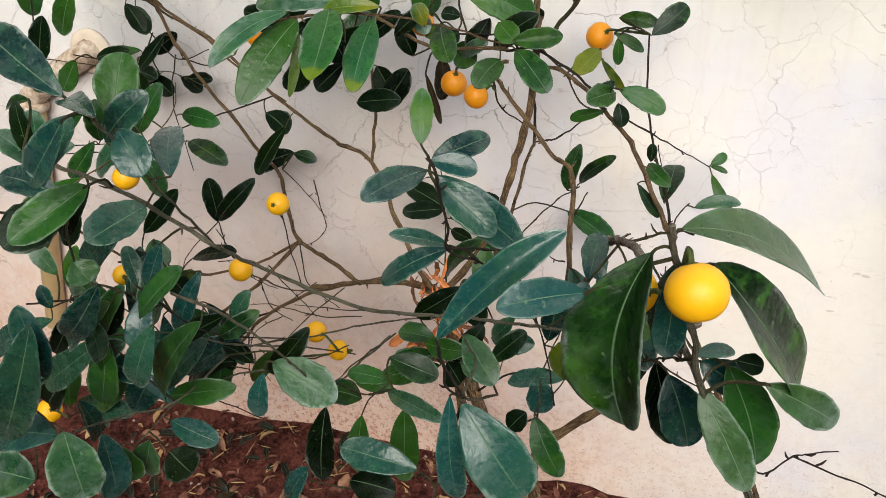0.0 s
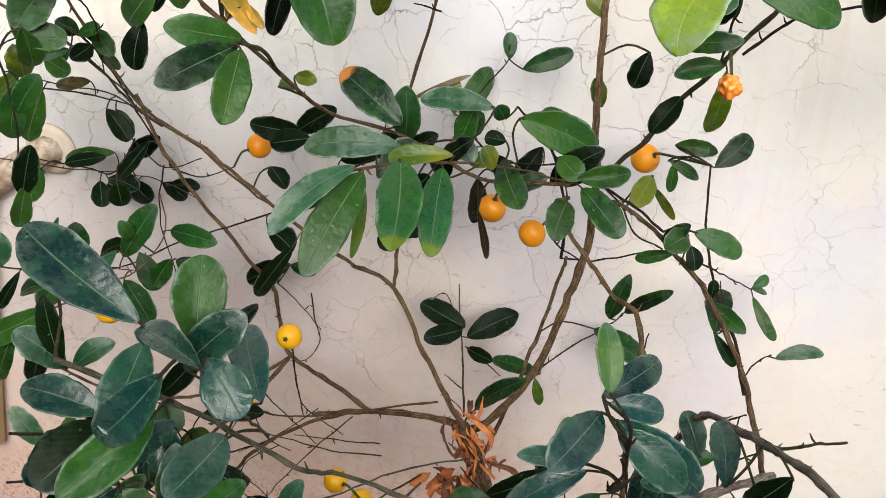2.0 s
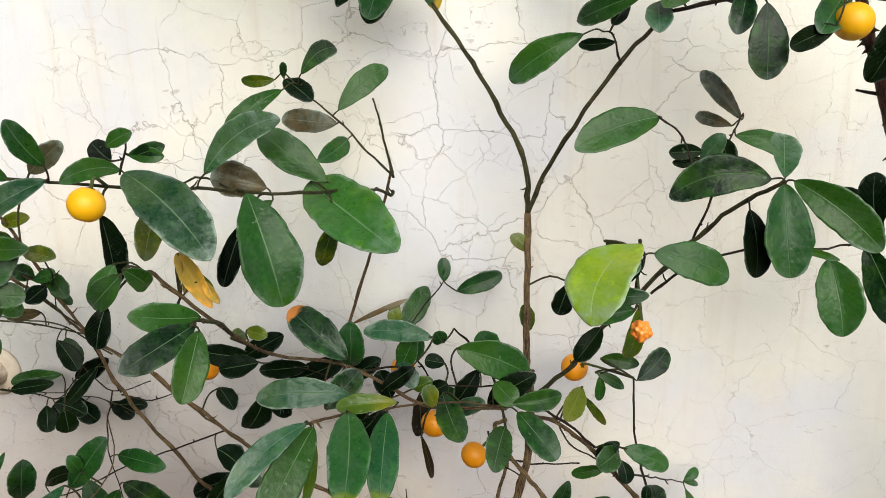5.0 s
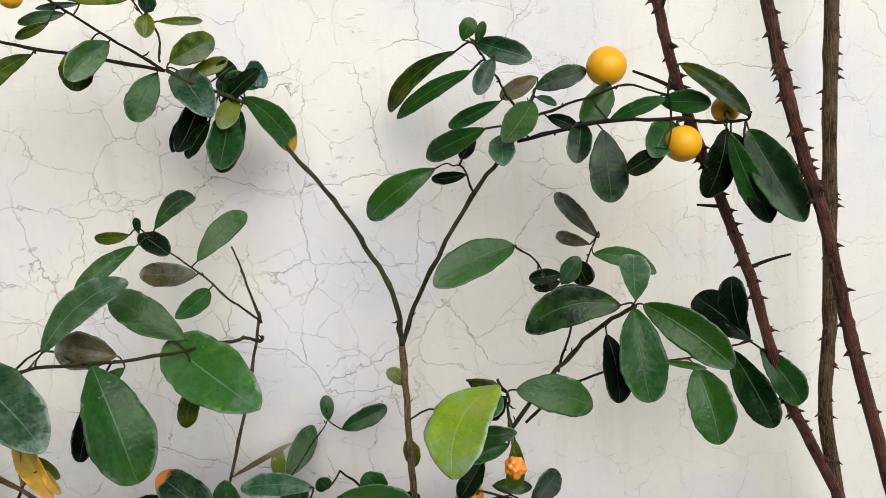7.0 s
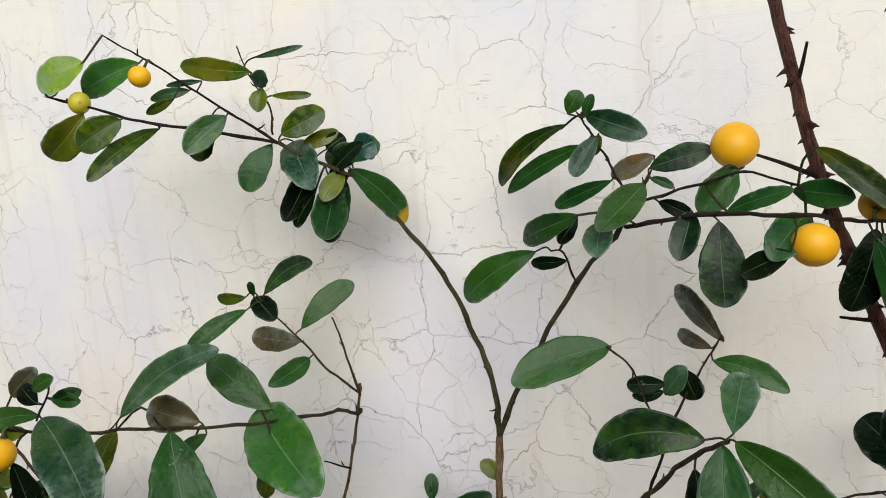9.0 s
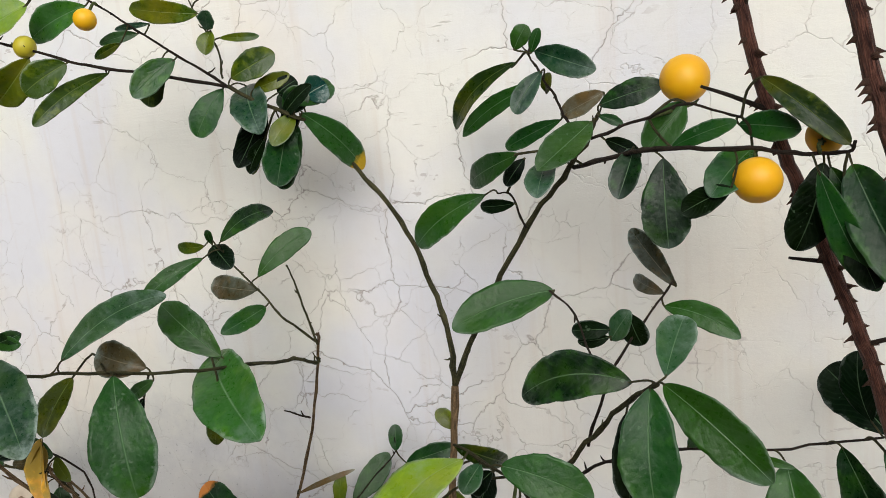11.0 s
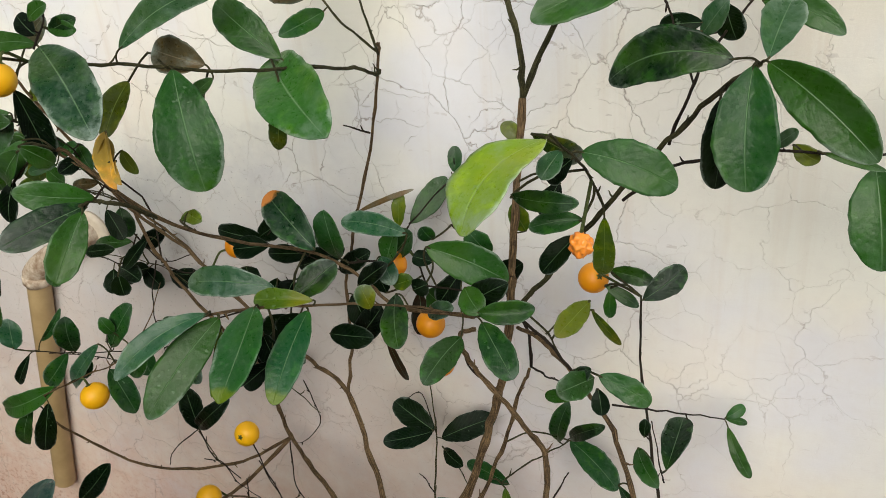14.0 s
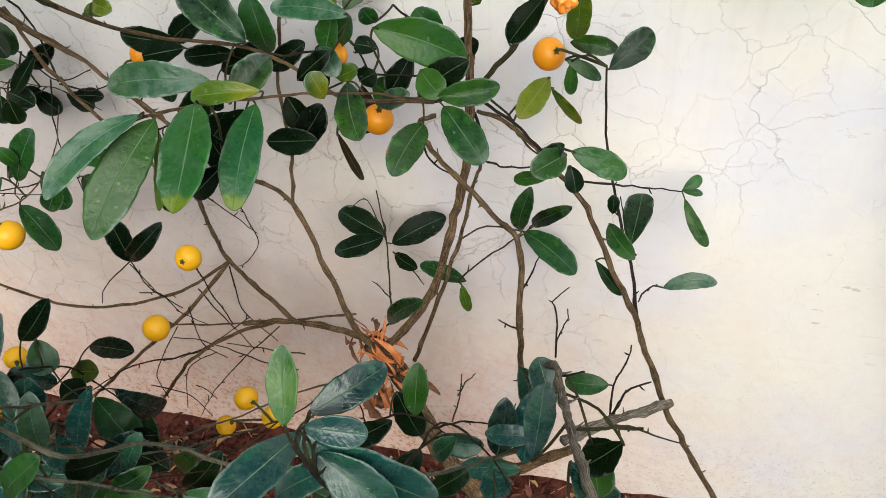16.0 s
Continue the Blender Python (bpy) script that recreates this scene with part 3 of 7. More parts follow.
def fruit(centre, radius, material, up=None, label=""):
    """A round citrus fruit with a dimpled top and its calyx."""
    rng = random.Random(int(abs(centre[0]) * 99991 + abs(centre[2]) * 7177))
    c = Vector(centre)
    far, wood_ob, root = nearest(c, WOOD_LINES)
    up = Vector(up) if up else (root - c)
    up = (up.normalized() + Vector((0, 0, 0.35))).normalized()
    turn = up.to_track_quat("Z", "Y").to_matrix().to_4x4()
    bm = bmesh.new()
    bmesh.ops.create_uvsphere(bm, u_segments=28, v_segments=18, radius=radius)
    for v in bm.verts:
        h = v.co.z / radius
        side = math.hypot(v.co.x, v.co.y) / radius
        v.co.z *= 0.95
        v.co.z -= radius * (0.10 * math.exp(-(side / 0.22) ** 2) if h > 0 else -0.05 * math.exp(-(side / 0.2) ** 2))
        v.co *= 1 + 0.012 * noise.noise(v.co * 90 + Vector((rng.random() * 9, 0, 0)))
    bmesh.ops.transform(bm, matrix=Matrix.Translation(c - shrub.location) @ turn, verts=bm.verts)
    ob = part("fruit", bm, material, shrub, label)
    bm = bmesh.new()
    top = c + up * radius * 0.87
    for k in range(5):
        way = turn.to_3x3() @ Vector((math.cos(k * 1.257), math.sin(k * 1.257), 0.12))
        tube(bm, [top, top + way * radius * 0.14, top + way * radius * 0.24 - up * radius * 0.01], [radius * 0.09, radius * 0.08, radius * 0.02], 5)
    stalk = [top, top + up * min(0.01, far * 0.5)]
    if far < 0.12:
        stalk.append(root)
    tube(bm, smooth_line(stalk, 3), [0.0016] * (3 * (len(stalk) - 1) + 1), 6)
    bmesh.ops.translate(bm, verts=bm.verts, vec=-shrub.location)
    part("calyx", bm, CALYX, ob)
    return ob


# wood: lower
branch("trunk", 0.0125, 0.00836, (0.110, 0.965, -0.070), (0.096, 0.955, 0.060), (0.062, 0.940, 0.160), (0.034, 0.930, 0.225), (0.023, 0.920, 0.281), (0.002, 0.900, 0.395), (-0.012, 0.870, 0.494), (-0.025, 0.855, 0.549), wood=BARK)
branch("trunk", 0.0100, 0.00684, (0.070, 0.985, -0.070), (0.036, 0.985, 0.080), (-0.012, 0.985, 0.180), (-0.030, 0.980, 0.244), (-0.028, 0.950, 0.390), (-0.037, 0.920, 0.474), (-0.042, 0.900, 0.515), wood=BARK)
branch("stub", 0.0095, 0.00608, (0.112, 0.955, -0.070), (0.104, 0.945, 0.080), (0.100, 0.928, 0.180), (0.116, 0.918, 0.240), (0.156, 0.900, 0.300), (0.221, 0.880, 0.378), wood=BARK)
branch("stub", 0.003344, 0.002432, (0.194, 0.720, 0.658), (0.208, 0.700, 0.705), (0.218, 0.680, 0.743), (0.231, 0.630, 0.774), (0.238, 0.600, 0.791), (0.245, 0.570, 0.805), (0.253, 0.540, 0.820), (0.262, 0.510, 0.831), (0.277, 0.470, 0.827), (0.287, 0.440, 0.827), (0.354, 0.400, 0.708), label="grey weathered dead stub")
branch("stub", 0.00494, 0.00456, (0.224, 0.700, 0.620), (0.261, 0.740, 0.606), (0.295, 0.770, 0.594), (0.322, 0.790, 0.589), label="grey weathered dead stub")
branch("twig", 0.0015, 0.0009, (0.245, 0.570, 0.805), (0.262, 0.565, 0.813), (0.276, 0.562, 0.820), (0.291, 0.560, 0.826))
branch("twig", 0.0012, 0.0007, (0.224, 0.660, 0.756), (0.236, 0.655, 0.764), (0.246, 0.652, 0.770))
branch("twig", 0.001204, 0.000688, (0.197, 0.850, 0.571), (0.188, 0.930, 0.564), (0.181, 0.950, 0.563), (0.194, 1.000, 0.543))
branch("twig", 0.001032, 0.000602, (0.194, 0.880, 0.567), (0.199, 0.930, 0.548), (0.197, 0.960, 0.543))
branch("twig", 0.001548, 0.00086, (0.263, 0.760, 0.587), (0.271, 0.770, 0.603), (0.277, 0.780, 0.610), (0.300, 0.790, 0.616))
branch("twig", 0.001204, 0.000688, (0.263, 0.770, 0.580), (0.265, 0.790, 0.609), (0.274, 0.800, 0.629), (0.278, 0.800, 0.654))
branch("twig", 0.00129, 0.000688, (0.049, 0.900, 0.368), (0.054, 0.930, 0.393), (0.051, 0.960, 0.398))
branch("twig", 0.001118, 0.000688, (0.051, 0.930, 0.387), (0.060, 0.950, 0.396), (0.062, 0.990, 0.369))
branch("twig", 0.00172, 0.001032, (0.023, 0.900, 0.348), (0.076, 0.870, 0.411), (0.130, 0.840, 0.452))
branch("twig", 0.001376, 0.00086, (0.255, 0.800, 0.531), (0.295, 0.840, 0.478), (0.353, 0.860, 0.436))

# wood: middle
branch("branch", 0.00395, 0.00234, (-0.022, 0.850, 0.554), (-0.041, 0.850, 0.589), (-0.082, 0.892, 0.631), (-0.126, 0.930, 0.697), (-0.190, 0.956, 0.714), (-0.238, 0.960, 0.744), wood=BARK)
branch("branch", 0.00227, 0.00166, (-0.126, 0.930, 0.697), (-0.123, 0.950, 0.758), (-0.125, 0.960, 0.821), (-0.125, 0.975, 0.864), (-0.122, 1.000, 0.907), (-0.087, 1.000, 1.015), (-0.056, 0.980, 1.111), (-0.053, 0.975, 1.125), wood=BARK)
branch("twig", 0.00151, 0.00091, (-0.049, 0.968, 1.115), (-0.058, 0.960, 1.169), (-0.066, 0.953, 1.208))
branch("twig", 0.00121, 0.00076, (-0.068, 0.965, 1.030), (-0.083, 0.960, 1.036), (-0.098, 0.960, 1.039))
branch("twig", 0.00151, 0.00106, (-0.118, 0.680, 0.947), (-0.089, 0.695, 0.949), (-0.054, 0.720, 0.949), (-0.019, 0.740, 0.943), (0.029, 0.800, 0.918), (0.087, 0.855, 0.884), wood=BARK)
branch("twig", 0.00174, 0.00136, (0.081, 0.868, 0.875), (0.110, 0.890, 0.871), (0.149, 0.880, 0.854), (0.183, 0.860, 0.834))
branch("twig", 0.00136, 0.00091, (-0.078, 0.900, 0.901), (-0.045, 0.900, 0.906), (0.002, 0.900, 0.885), (0.076, 0.900, 0.886), (0.103, 0.920, 0.883))
branch("twig", 0.00121, 0.00083, (0.064, 0.865, 0.847), (0.072, 0.870, 0.810), (0.100, 0.870, 0.788))
branch("twig", 0.00136, 0.00091, (0.103, 0.920, 0.872), (0.136, 0.920, 0.840), (0.160, 0.920, 0.802), (0.189, 0.900, 0.794))
branch("twig", 0.00136, 0.00091, (0.214, 0.858, 1.010), (0.213, 0.810, 1.057), (0.211, 0.770, 1.086), (0.201, 0.745, 1.110))

# wood: upper right
branch("branch", 0.004864, 0.003648, (-0.026, 0.860, 0.536), (0.011, 0.860, 0.568), (0.060, 0.860, 0.645), (0.088, 0.865, 0.733), (0.107, 0.870, 0.803), (0.112, 0.900, 0.901), (0.108, 0.908, 0.890), (0.106, 0.932, 0.958), (0.106, 0.972, 1.072), wood=BARK)
branch("branch", 0.00304, 0.002064, (0.106, 0.972, 1.072), (0.138, 0.978, 1.140), (0.199, 0.956, 1.239), (0.245, 0.944, 1.293), (0.265, 0.955, 1.324), (0.273, 0.960, 1.340), wood=GREEN_TWIG)
branch("twig", 0.002064, 0.001204, (0.251, 0.940, 1.295), (0.321, 0.875, 1.310), (0.387, 0.860, 1.310), (0.433, 0.868, 1.302), (0.463, 0.868, 1.301), (0.467, 0.868, 1.309))
branch("twig", 0.001376, 0.00086, (0.270, 0.930, 1.320), (0.315, 0.900, 1.333), (0.351, 0.880, 1.344), (0.392, 0.880, 1.331))
branch("twig", 0.001376, 0.000688, (0.251, 0.940, 1.331), (0.238, 0.950, 1.354), (0.222, 0.950, 1.385), (0.215, 0.950, 1.396), (0.223, 0.950, 1.415))
branch("twig", 0.001118, 0.000774, (0.202, 0.945, 1.241), (0.192, 0.940, 1.271), (0.181, 0.933, 1.276))

# wood: upper left
branch("branch", 0.00304, 0.001978, (0.106, 0.972, 1.072), (0.101, 0.976, 1.134), (0.069, 1.008, 1.193), (0.035, 1.025, 1.247), (0.002, 1.016, 1.297), (-0.031, 0.990, 1.350), (-0.039, 0.960, 1.362), (-0.105, 0.950, 1.399), wood=GREEN_TWIG)
branch("twig", 0.001892, 0.001118, (-0.109, 0.955, 1.399), (-0.199, 0.900, 1.425), (-0.240, 0.870, 1.440), (-0.296, 0.850, 1.461), (-0.287, 0.830, 1.464))
branch("twig", 0.001634, 0.00086, (-0.109, 0.955, 1.399), (-0.146, 0.940, 1.429), (-0.187, 0.920, 1.465), (-0.221, 0.900, 1.495), (-0.252, 0.880, 1.521))
branch("twig", 0.001204, 0.000688, (-0.111, 0.950, 1.408), (-0.106, 0.940, 1.436), (-0.125, 0.945, 1.463), (-0.136, 0.940, 1.502))

# wood: centre
branch("branch", 0.003344, 0.002128, (-0.012, 0.950, 0.426), (0.022, 0.970, 0.513), (0.050, 1.000, 0.591), (0.075, 1.010, 0.677), (0.083, 1.030, 0.708), wood=BARK)
branch("twig", 0.001376, 0.00086, (0.075, 1.060, 0.689), (0.117, 1.000, 0.720), (0.169, 0.900, 0.788))
branch("twig", 0.002064, 0.00129, (0.075, 1.060, 0.689), (0.079, 1.040, 0.757), (0.071, 1.000, 0.822), (0.055, 0.980, 0.879), (0.018, 0.970, 0.926))
branch("twig", 0.001548, 0.000774, (-0.043, 0.970, 0.473), (-0.049, 1.000, 0.535), (-0.057, 1.030, 0.580), (-0.060, 1.030, 0.653))
branch("twig", 0.00086, 0.000516, (-0.058, 1.030, 0.570), (-0.079, 1.040, 0.627), (-0.106, 1.040, 0.614))
branch("twig", 0.001032, 0.000602, (-0.051, 1.030, 0.551), (-0.009, 1.000, 0.542), (0.006, 0.980, 0.542))
branch("twig", 0.00086, 0.000516, (-0.045, 0.980, 0.512), (-0.066, 1.000, 0.511), (-0.076, 1.000, 0.520))
branch("twig", 0.001204, 0.000688, (0.005, 0.930, 0.835), (-0.015, 0.950, 0.877), (-0.048, 0.990, 0.905), (-0.007, 1.030, 0.955), (0.001, 1.030, 0.982))

# wood: lower right
branch("branch", 0.003268, 0.002128, (0.173, 0.820, 0.484), (0.168, 0.800, 0.572), (0.171, 0.790, 0.682), (0.165, 0.824, 0.747), (0.139, 0.850, 0.759), (0.113, 0.845, 0.797), (0.083, 0.840, 0.839), (0.071, 0.850, 0.863), (0.085, 0.860, 0.865), wood=BARK)
branch("twig", 0.00129, 0.000688, (0.166, 0.820, 0.690), (0.174, 0.830, 0.707), (0.181, 0.850, 0.715))
branch("twig", 0.001118, 0.000602, (0.159, 0.830, 0.629), (0.146, 0.840, 0.625), (0.137, 0.840, 0.630))
branch("twig", 0.001118, 0.000774, (0.054, 0.980, 0.555), (0.088, 0.960, 0.606), (0.132, 0.930, 0.663), (0.158, 0.950, 0.675))
branch("branch", 0.003648, 0.002064, (0.500, 0.860, 0.063), (0.410, 0.830, 0.329), (0.355, 0.810, 0.472), (0.320, 0.800, 0.561), (0.295, 0.795, 0.643), (0.281, 0.800, 0.685), (0.257, 0.805, 0.743), (0.227, 0.844, 0.782), (0.201, 0.864, 0.805), (0.175, 0.872, 0.829), (0.145, 0.885, 0.847), (0.115, 0.900, 0.849), wood=BARK)
branch("twig", 0.002064, 0.001118, (0.282, 0.814, 0.672), (0.270, 0.850, 0.716), (0.253, 0.900, 0.746), (0.237, 0.930, 0.800), (0.233, 0.945, 0.878))
branch("twig", 0.001118, 0.000688, (0.223, 0.860, 0.802), (0.273, 0.950, 0.739), (0.319, 1.030, 0.681))
branch("twig", 0.00086, 0.000688, (0.281, 0.820, 0.694), (0.288, 0.810, 0.720), (0.296, 0.800, 0.735))
branch("twig", 0.00086, 0.000602, (0.275, 0.860, 0.719), (0.267, 0.890, 0.709), (0.255, 0.900, 0.760))

# wood: left wall
branch("branch", 0.00436, 0.00324, (-0.027, 0.870, 0.543), (-0.103, 0.900, 0.525), (-0.199, 0.941, 0.483), (-0.256, 0.940, 0.470), wood=BARK)
branch("branch", 0.00299, 0.00187, (-0.199, 0.941, 0.483), (-0.273, 0.930, 0.456), (-0.341, 0.910, 0.413), (-0.394, 0.900, 0.349), (-0.475, 0.900, 0.247), (-0.536, 0.880, 0.180), wood=BARK)
branch("twig", 0.00169, 0.00085, (-0.312, 0.920, 0.431), (-0.371, 0.910, 0.412), (-0.442, 0.900, 0.393), (-0.546, 0.900, 0.317))
branch("twig", 0.00162, 0.00113, (-0.070, 0.920, 0.534), (-0.136, 0.930, 0.508), (-0.225, 0.950, 0.468), (-0.295, 0.950, 0.453), (-0.311, 0.870, 0.527), wood=BARK)
branch("branch", 0.00337, 0.00224, (-0.165, 0.930, 0.495), (-0.242, 0.980, 0.501), (-0.329, 1.050, 0.490), (-0.333, 1.040, 0.557), (-0.333, 1.030, 0.621), (-0.358, 1.000, 0.691), (-0.423, 0.972, 0.824), (-0.457, 0.970, 0.919), wood=BARK)
branch("branch", 0.00237, 0.00155, (-0.330, 1.050, 0.485), (-0.392, 1.000, 0.462), (-0.482, 0.970, 0.447), (-0.551, 0.940, 0.465), (-0.608, 0.900, 0.534), (-0.633, 0.880, 0.578), wood=BARK)
branch("branch", 0.00312, 0.00199, (-0.331, 1.050, 0.483), (-0.379, 1.000, 0.435), (-0.440, 0.950, 0.389), (-0.543, 0.920, 0.304), (-0.734, 0.900, 0.127), wood=BARK)
branch("twig", 0.00099, 0.00056, (-0.284, 1.050, 0.604), (-0.295, 1.080, 0.539), (-0.289, 1.080, 0.502), (-0.295, 1.040, 0.492), (-0.325, 1.040, 0.485))
branch("twig", 0.00099, 0.00056, (-0.326, 1.030, 0.628), (-0.302, 1.050, 0.581), (-0.286, 1.080, 0.521))
branch("twig", 0.00099, 0.00078, (-0.244, 0.860, 0.659), (-0.244, 0.870, 0.635), (-0.257, 0.900, 0.560), (-0.266, 0.930, 0.477))
branch("twig", 0.00106, 0.00071, (-0.572, 0.840, 0.662), (-0.456, 0.830, 0.726), (-0.424, 0.850, 0.738), (-0.408, 0.900, 0.767), (-0.468, 1.000, 0.774), wood=BARK)
branch("twig", 0.00099, 0.00056, (-0.794, 1.050, 0.792), (-0.665, 1.050, 0.780), (-0.572, 1.050, 0.777), (-0.489, 1.040, 0.774), (-0.423, 1.020, 0.758))
branch("twig", 0.00085, 0.00049, (-0.594, 0.870, 0.713), (-0.492, 0.870, 0.723), (-0.399, 0.870, 0.729))
branch("branch", 0.00199, 0.00141, (-0.569, 0.900, 1.043), (-0.519, 0.920, 1.006), (-0.489, 0.960, 0.949), (-0.479, 1.000, 0.893), (-0.403, 0.990, 0.853), (-0.323, 0.970, 0.800), (-0.256, 0.950, 0.771), wood=BARK)
branch("twig", 0.00155, 0.00099, (-0.658, 1.000, 0.914), (-0.561, 1.000, 0.908), (-0.478, 1.000, 0.894))
branch("twig", 0.00169, 0.00113, (-0.483, 0.900, 1.013), (-0.485, 0.950, 0.978), (-0.517, 1.060, 0.868), (-0.426, 0.972, 0.824))
branch("twig", 0.00113, 0.00071, (-0.426, 0.972, 0.821), (-0.388, 0.980, 0.810), (-0.344, 0.980, 0.826))
branch("twig", 0.00106, 0.00063, (-0.439, 0.975, 0.825), (-0.445, 0.960, 0.783), (-0.442, 0.950, 0.738), (-0.418, 0.930, 0.662))
branch("twig", 0.00120, 0.00085, (-0.291, 0.980, 0.768), (-0.371, 0.960, 0.743), (-0.443, 0.940, 0.718), (-0.502, 0.930, 0.693), (-0.617, 0.900, 0.687))
branch("twig", 0.00127, 0.00078, (-0.472, 0.800, 1.083), (-0.423, 0.800, 1.078), (-0.414, 0.820, 1.070), (-0.433, 0.880, 1.027), (-0.487, 0.960, 0.949))
branch("twig", 0.00113, 0.00071, (-0.470, 0.770, 1.016), (-0.451, 0.750, 0.965), (-0.471, 0.750, 0.875))
branch("twig", 0.00113, 0.00071, (-0.221, 0.960, 0.901), (-0.237, 0.965, 0.879), (-0.191, 0.950, 0.881), (-0.134, 0.945, 0.869))
branch("twig", 0.00113, 0.00071, (-0.134, 0.945, 0.869), (-0.193, 0.950, 0.839), (-0.225, 0.955, 0.823))
branch("twig", 0.00099, 0.00071, (-0.393, 0.930, 0.578), (-0.474, 0.950, 0.506), (-0.512, 0.965, 0.452))
branch("twig", 0.00099, 0.00071, (-0.393, 0.930, 0.578), (-0.400, 0.950, 0.513), (-0.375, 0.970, 0.456))
branch("twig", 0.00092, 0.00056, (-0.379, 0.950, 0.436), (-0.402, 0.900, 0.387), (-0.351, 0.850, 0.397))
branch("twig", 0.00099, 0.00056, (-0.377, 1.020, 0.450), (-0.313, 0.980, 0.426), (-0.260, 0.950, 0.408))
branch("twig", 0.00106, 0.00063, (-0.316, 1.030, 0.495), (-0.295, 1.000, 0.438), (-0.217, 0.950, 0.431))
branch("twig", 0.00099, 0.00063, (-0.131, 0.850, 0.493), (-0.231, 0.900, 0.446), (-0.327, 0.930, 0.434), (-0.394, 0.950, 0.411))
branch("twig", 0.00127, 0.00071, (-0.077, 0.840, 0.479), (-0.159, 0.850, 0.398), (-0.197, 0.860, 0.351))
branch("twig", 0.00085, 0.00056, (-0.310, 0.930, 0.414), (-0.363, 0.920, 0.379), (-0.375, 0.900, 0.311))
branch("twig", 0.00085, 0.00056, (-0.251, 0.950, 0.474), (-0.306, 0.930, 0.436), (-0.369, 0.920, 0.401))
branch("twig", 0.00092, 0.00056, (-0.373, 0.980, 0.448), (-0.328, 0.930, 0.432), (-0.287, 0.920, 0.416))
branch("twig", 0.00085, 0.00049, (-0.424, 0.900, 0.354), (-0.365, 0.900, 0.344), (-0.336, 0.900, 0.300))
branch("twig", 0.00085, 0.00049, (-0.352, 0.910, 0.356), (-0.347, 0.920, 0.340), (-0.333, 0.920, 0.318))
branch("twig", 0.00099, 0.00056, (-0.193, 0.930, 0.484), (-0.241, 0.900, 0.446), (-0.289, 0.880, 0.397), (-0.339, 0.880, 0.322))
branch("twig", 0.00099, 0.00056, (-0.147, 0.900, 0.468), (-0.207, 0.910, 0.456), (-0.279, 0.920, 0.447))
branch("twig", 0.00085, 0.00049, (-0.440, 0.970, 0.478), (-0.394, 0.960, 0.489), (-0.360, 0.950, 0.465), (-0.316, 0.940, 0.460))
branch("twig", 0.00085, 0.00049, (-0.416, 0.950, 0.553), (-0.398, 0.950, 0.519), (-0.386, 0.950, 0.494))
branch("branch", 0.00237, 0.00174, (-0.190, 0.956, 0.714), (-0.238, 0.960, 0.744), (-0.316, 0.965, 0.804), (-0.373, 0.970, 0.851), (-0.434, 0.970, 0.890), (-0.456, 0.950, 0.934), (-0.477, 0.930, 1.001), (-0.484, 0.900, 1.067), (-0.502, 0.880, 1.122), wood=BARK)
branch("twig", 0.00127, 0.00085, (-0.440, 0.970, 0.897), (-0.491, 0.950, 0.958), (-0.531, 0.930, 1.012), (-0.542, 0.900, 1.050))
branch("twig", 0.00113, 0.00071, (-0.434, 0.980, 0.875), (-0.503, 0.980, 0.916), (-0.571, 0.980, 0.924), (-0.630, 0.980, 0.940))
branch("twig", 0.00106, 0.00071, (-0.489, 1.000, 0.849), (-0.531, 1.000, 0.798), (-0.571, 1.000, 0.803), (-0.645, 1.000, 0.811))
branch("twig", 0.00106, 0.00071, (-0.496, 1.000, 0.852), (-0.452, 1.000, 0.811), (-0.398, 1.000, 0.827))

# wood: left twig
branch("twig", 0.00172, 0.002128, (-0.220, 0.690, 1.094), (-0.212, 0.700, 1.084), (-0.165, 0.730, 1.019), (-0.152, 0.810, 0.961), (-0.104, 0.880, 0.919), (-0.053, 0.885, 0.891), (0.001, 0.860, 0.879), (0.085, 0.858, 0.881), wood=BARK)
branch("twig", 0.001204, 0.00086, (-0.214, 0.735, 1.053), (-0.214, 0.715, 1.044), (-0.209, 0.704, 1.041))
branch("twig", 0.001032, 0.000688, (-0.247, 0.720, 1.173), (-0.248, 0.740, 1.195), (-0.252, 0.740, 1.204))
branch("twig", 0.002064, 0.00129, (-0.051, 0.968, 1.100), (-0.052, 0.966, 1.095), (-0.064, 0.940, 1.107), (-0.078, 0.870, 1.124), (-0.146, 0.820, 1.132), (-0.193, 0.757, 1.152), (-0.225, 0.730, 1.158), (-0.354, 0.700, 1.175), wood=GREEN_TWIG)
branch("twig", 0.001462, 0.000774, (-0.050, 0.968, 1.118), (-0.077, 0.950, 1.152), (-0.105, 0.950, 1.183), (-0.147, 0.960, 1.217), (-0.170, 0.970, 1.238))
branch("twig", 0.001892, 0.001548, (-0.165, 0.730, 1.019), (-0.161, 0.690, 1.048), (-0.170, 0.671, 1.059), (-0.169, 0.655, 1.061))

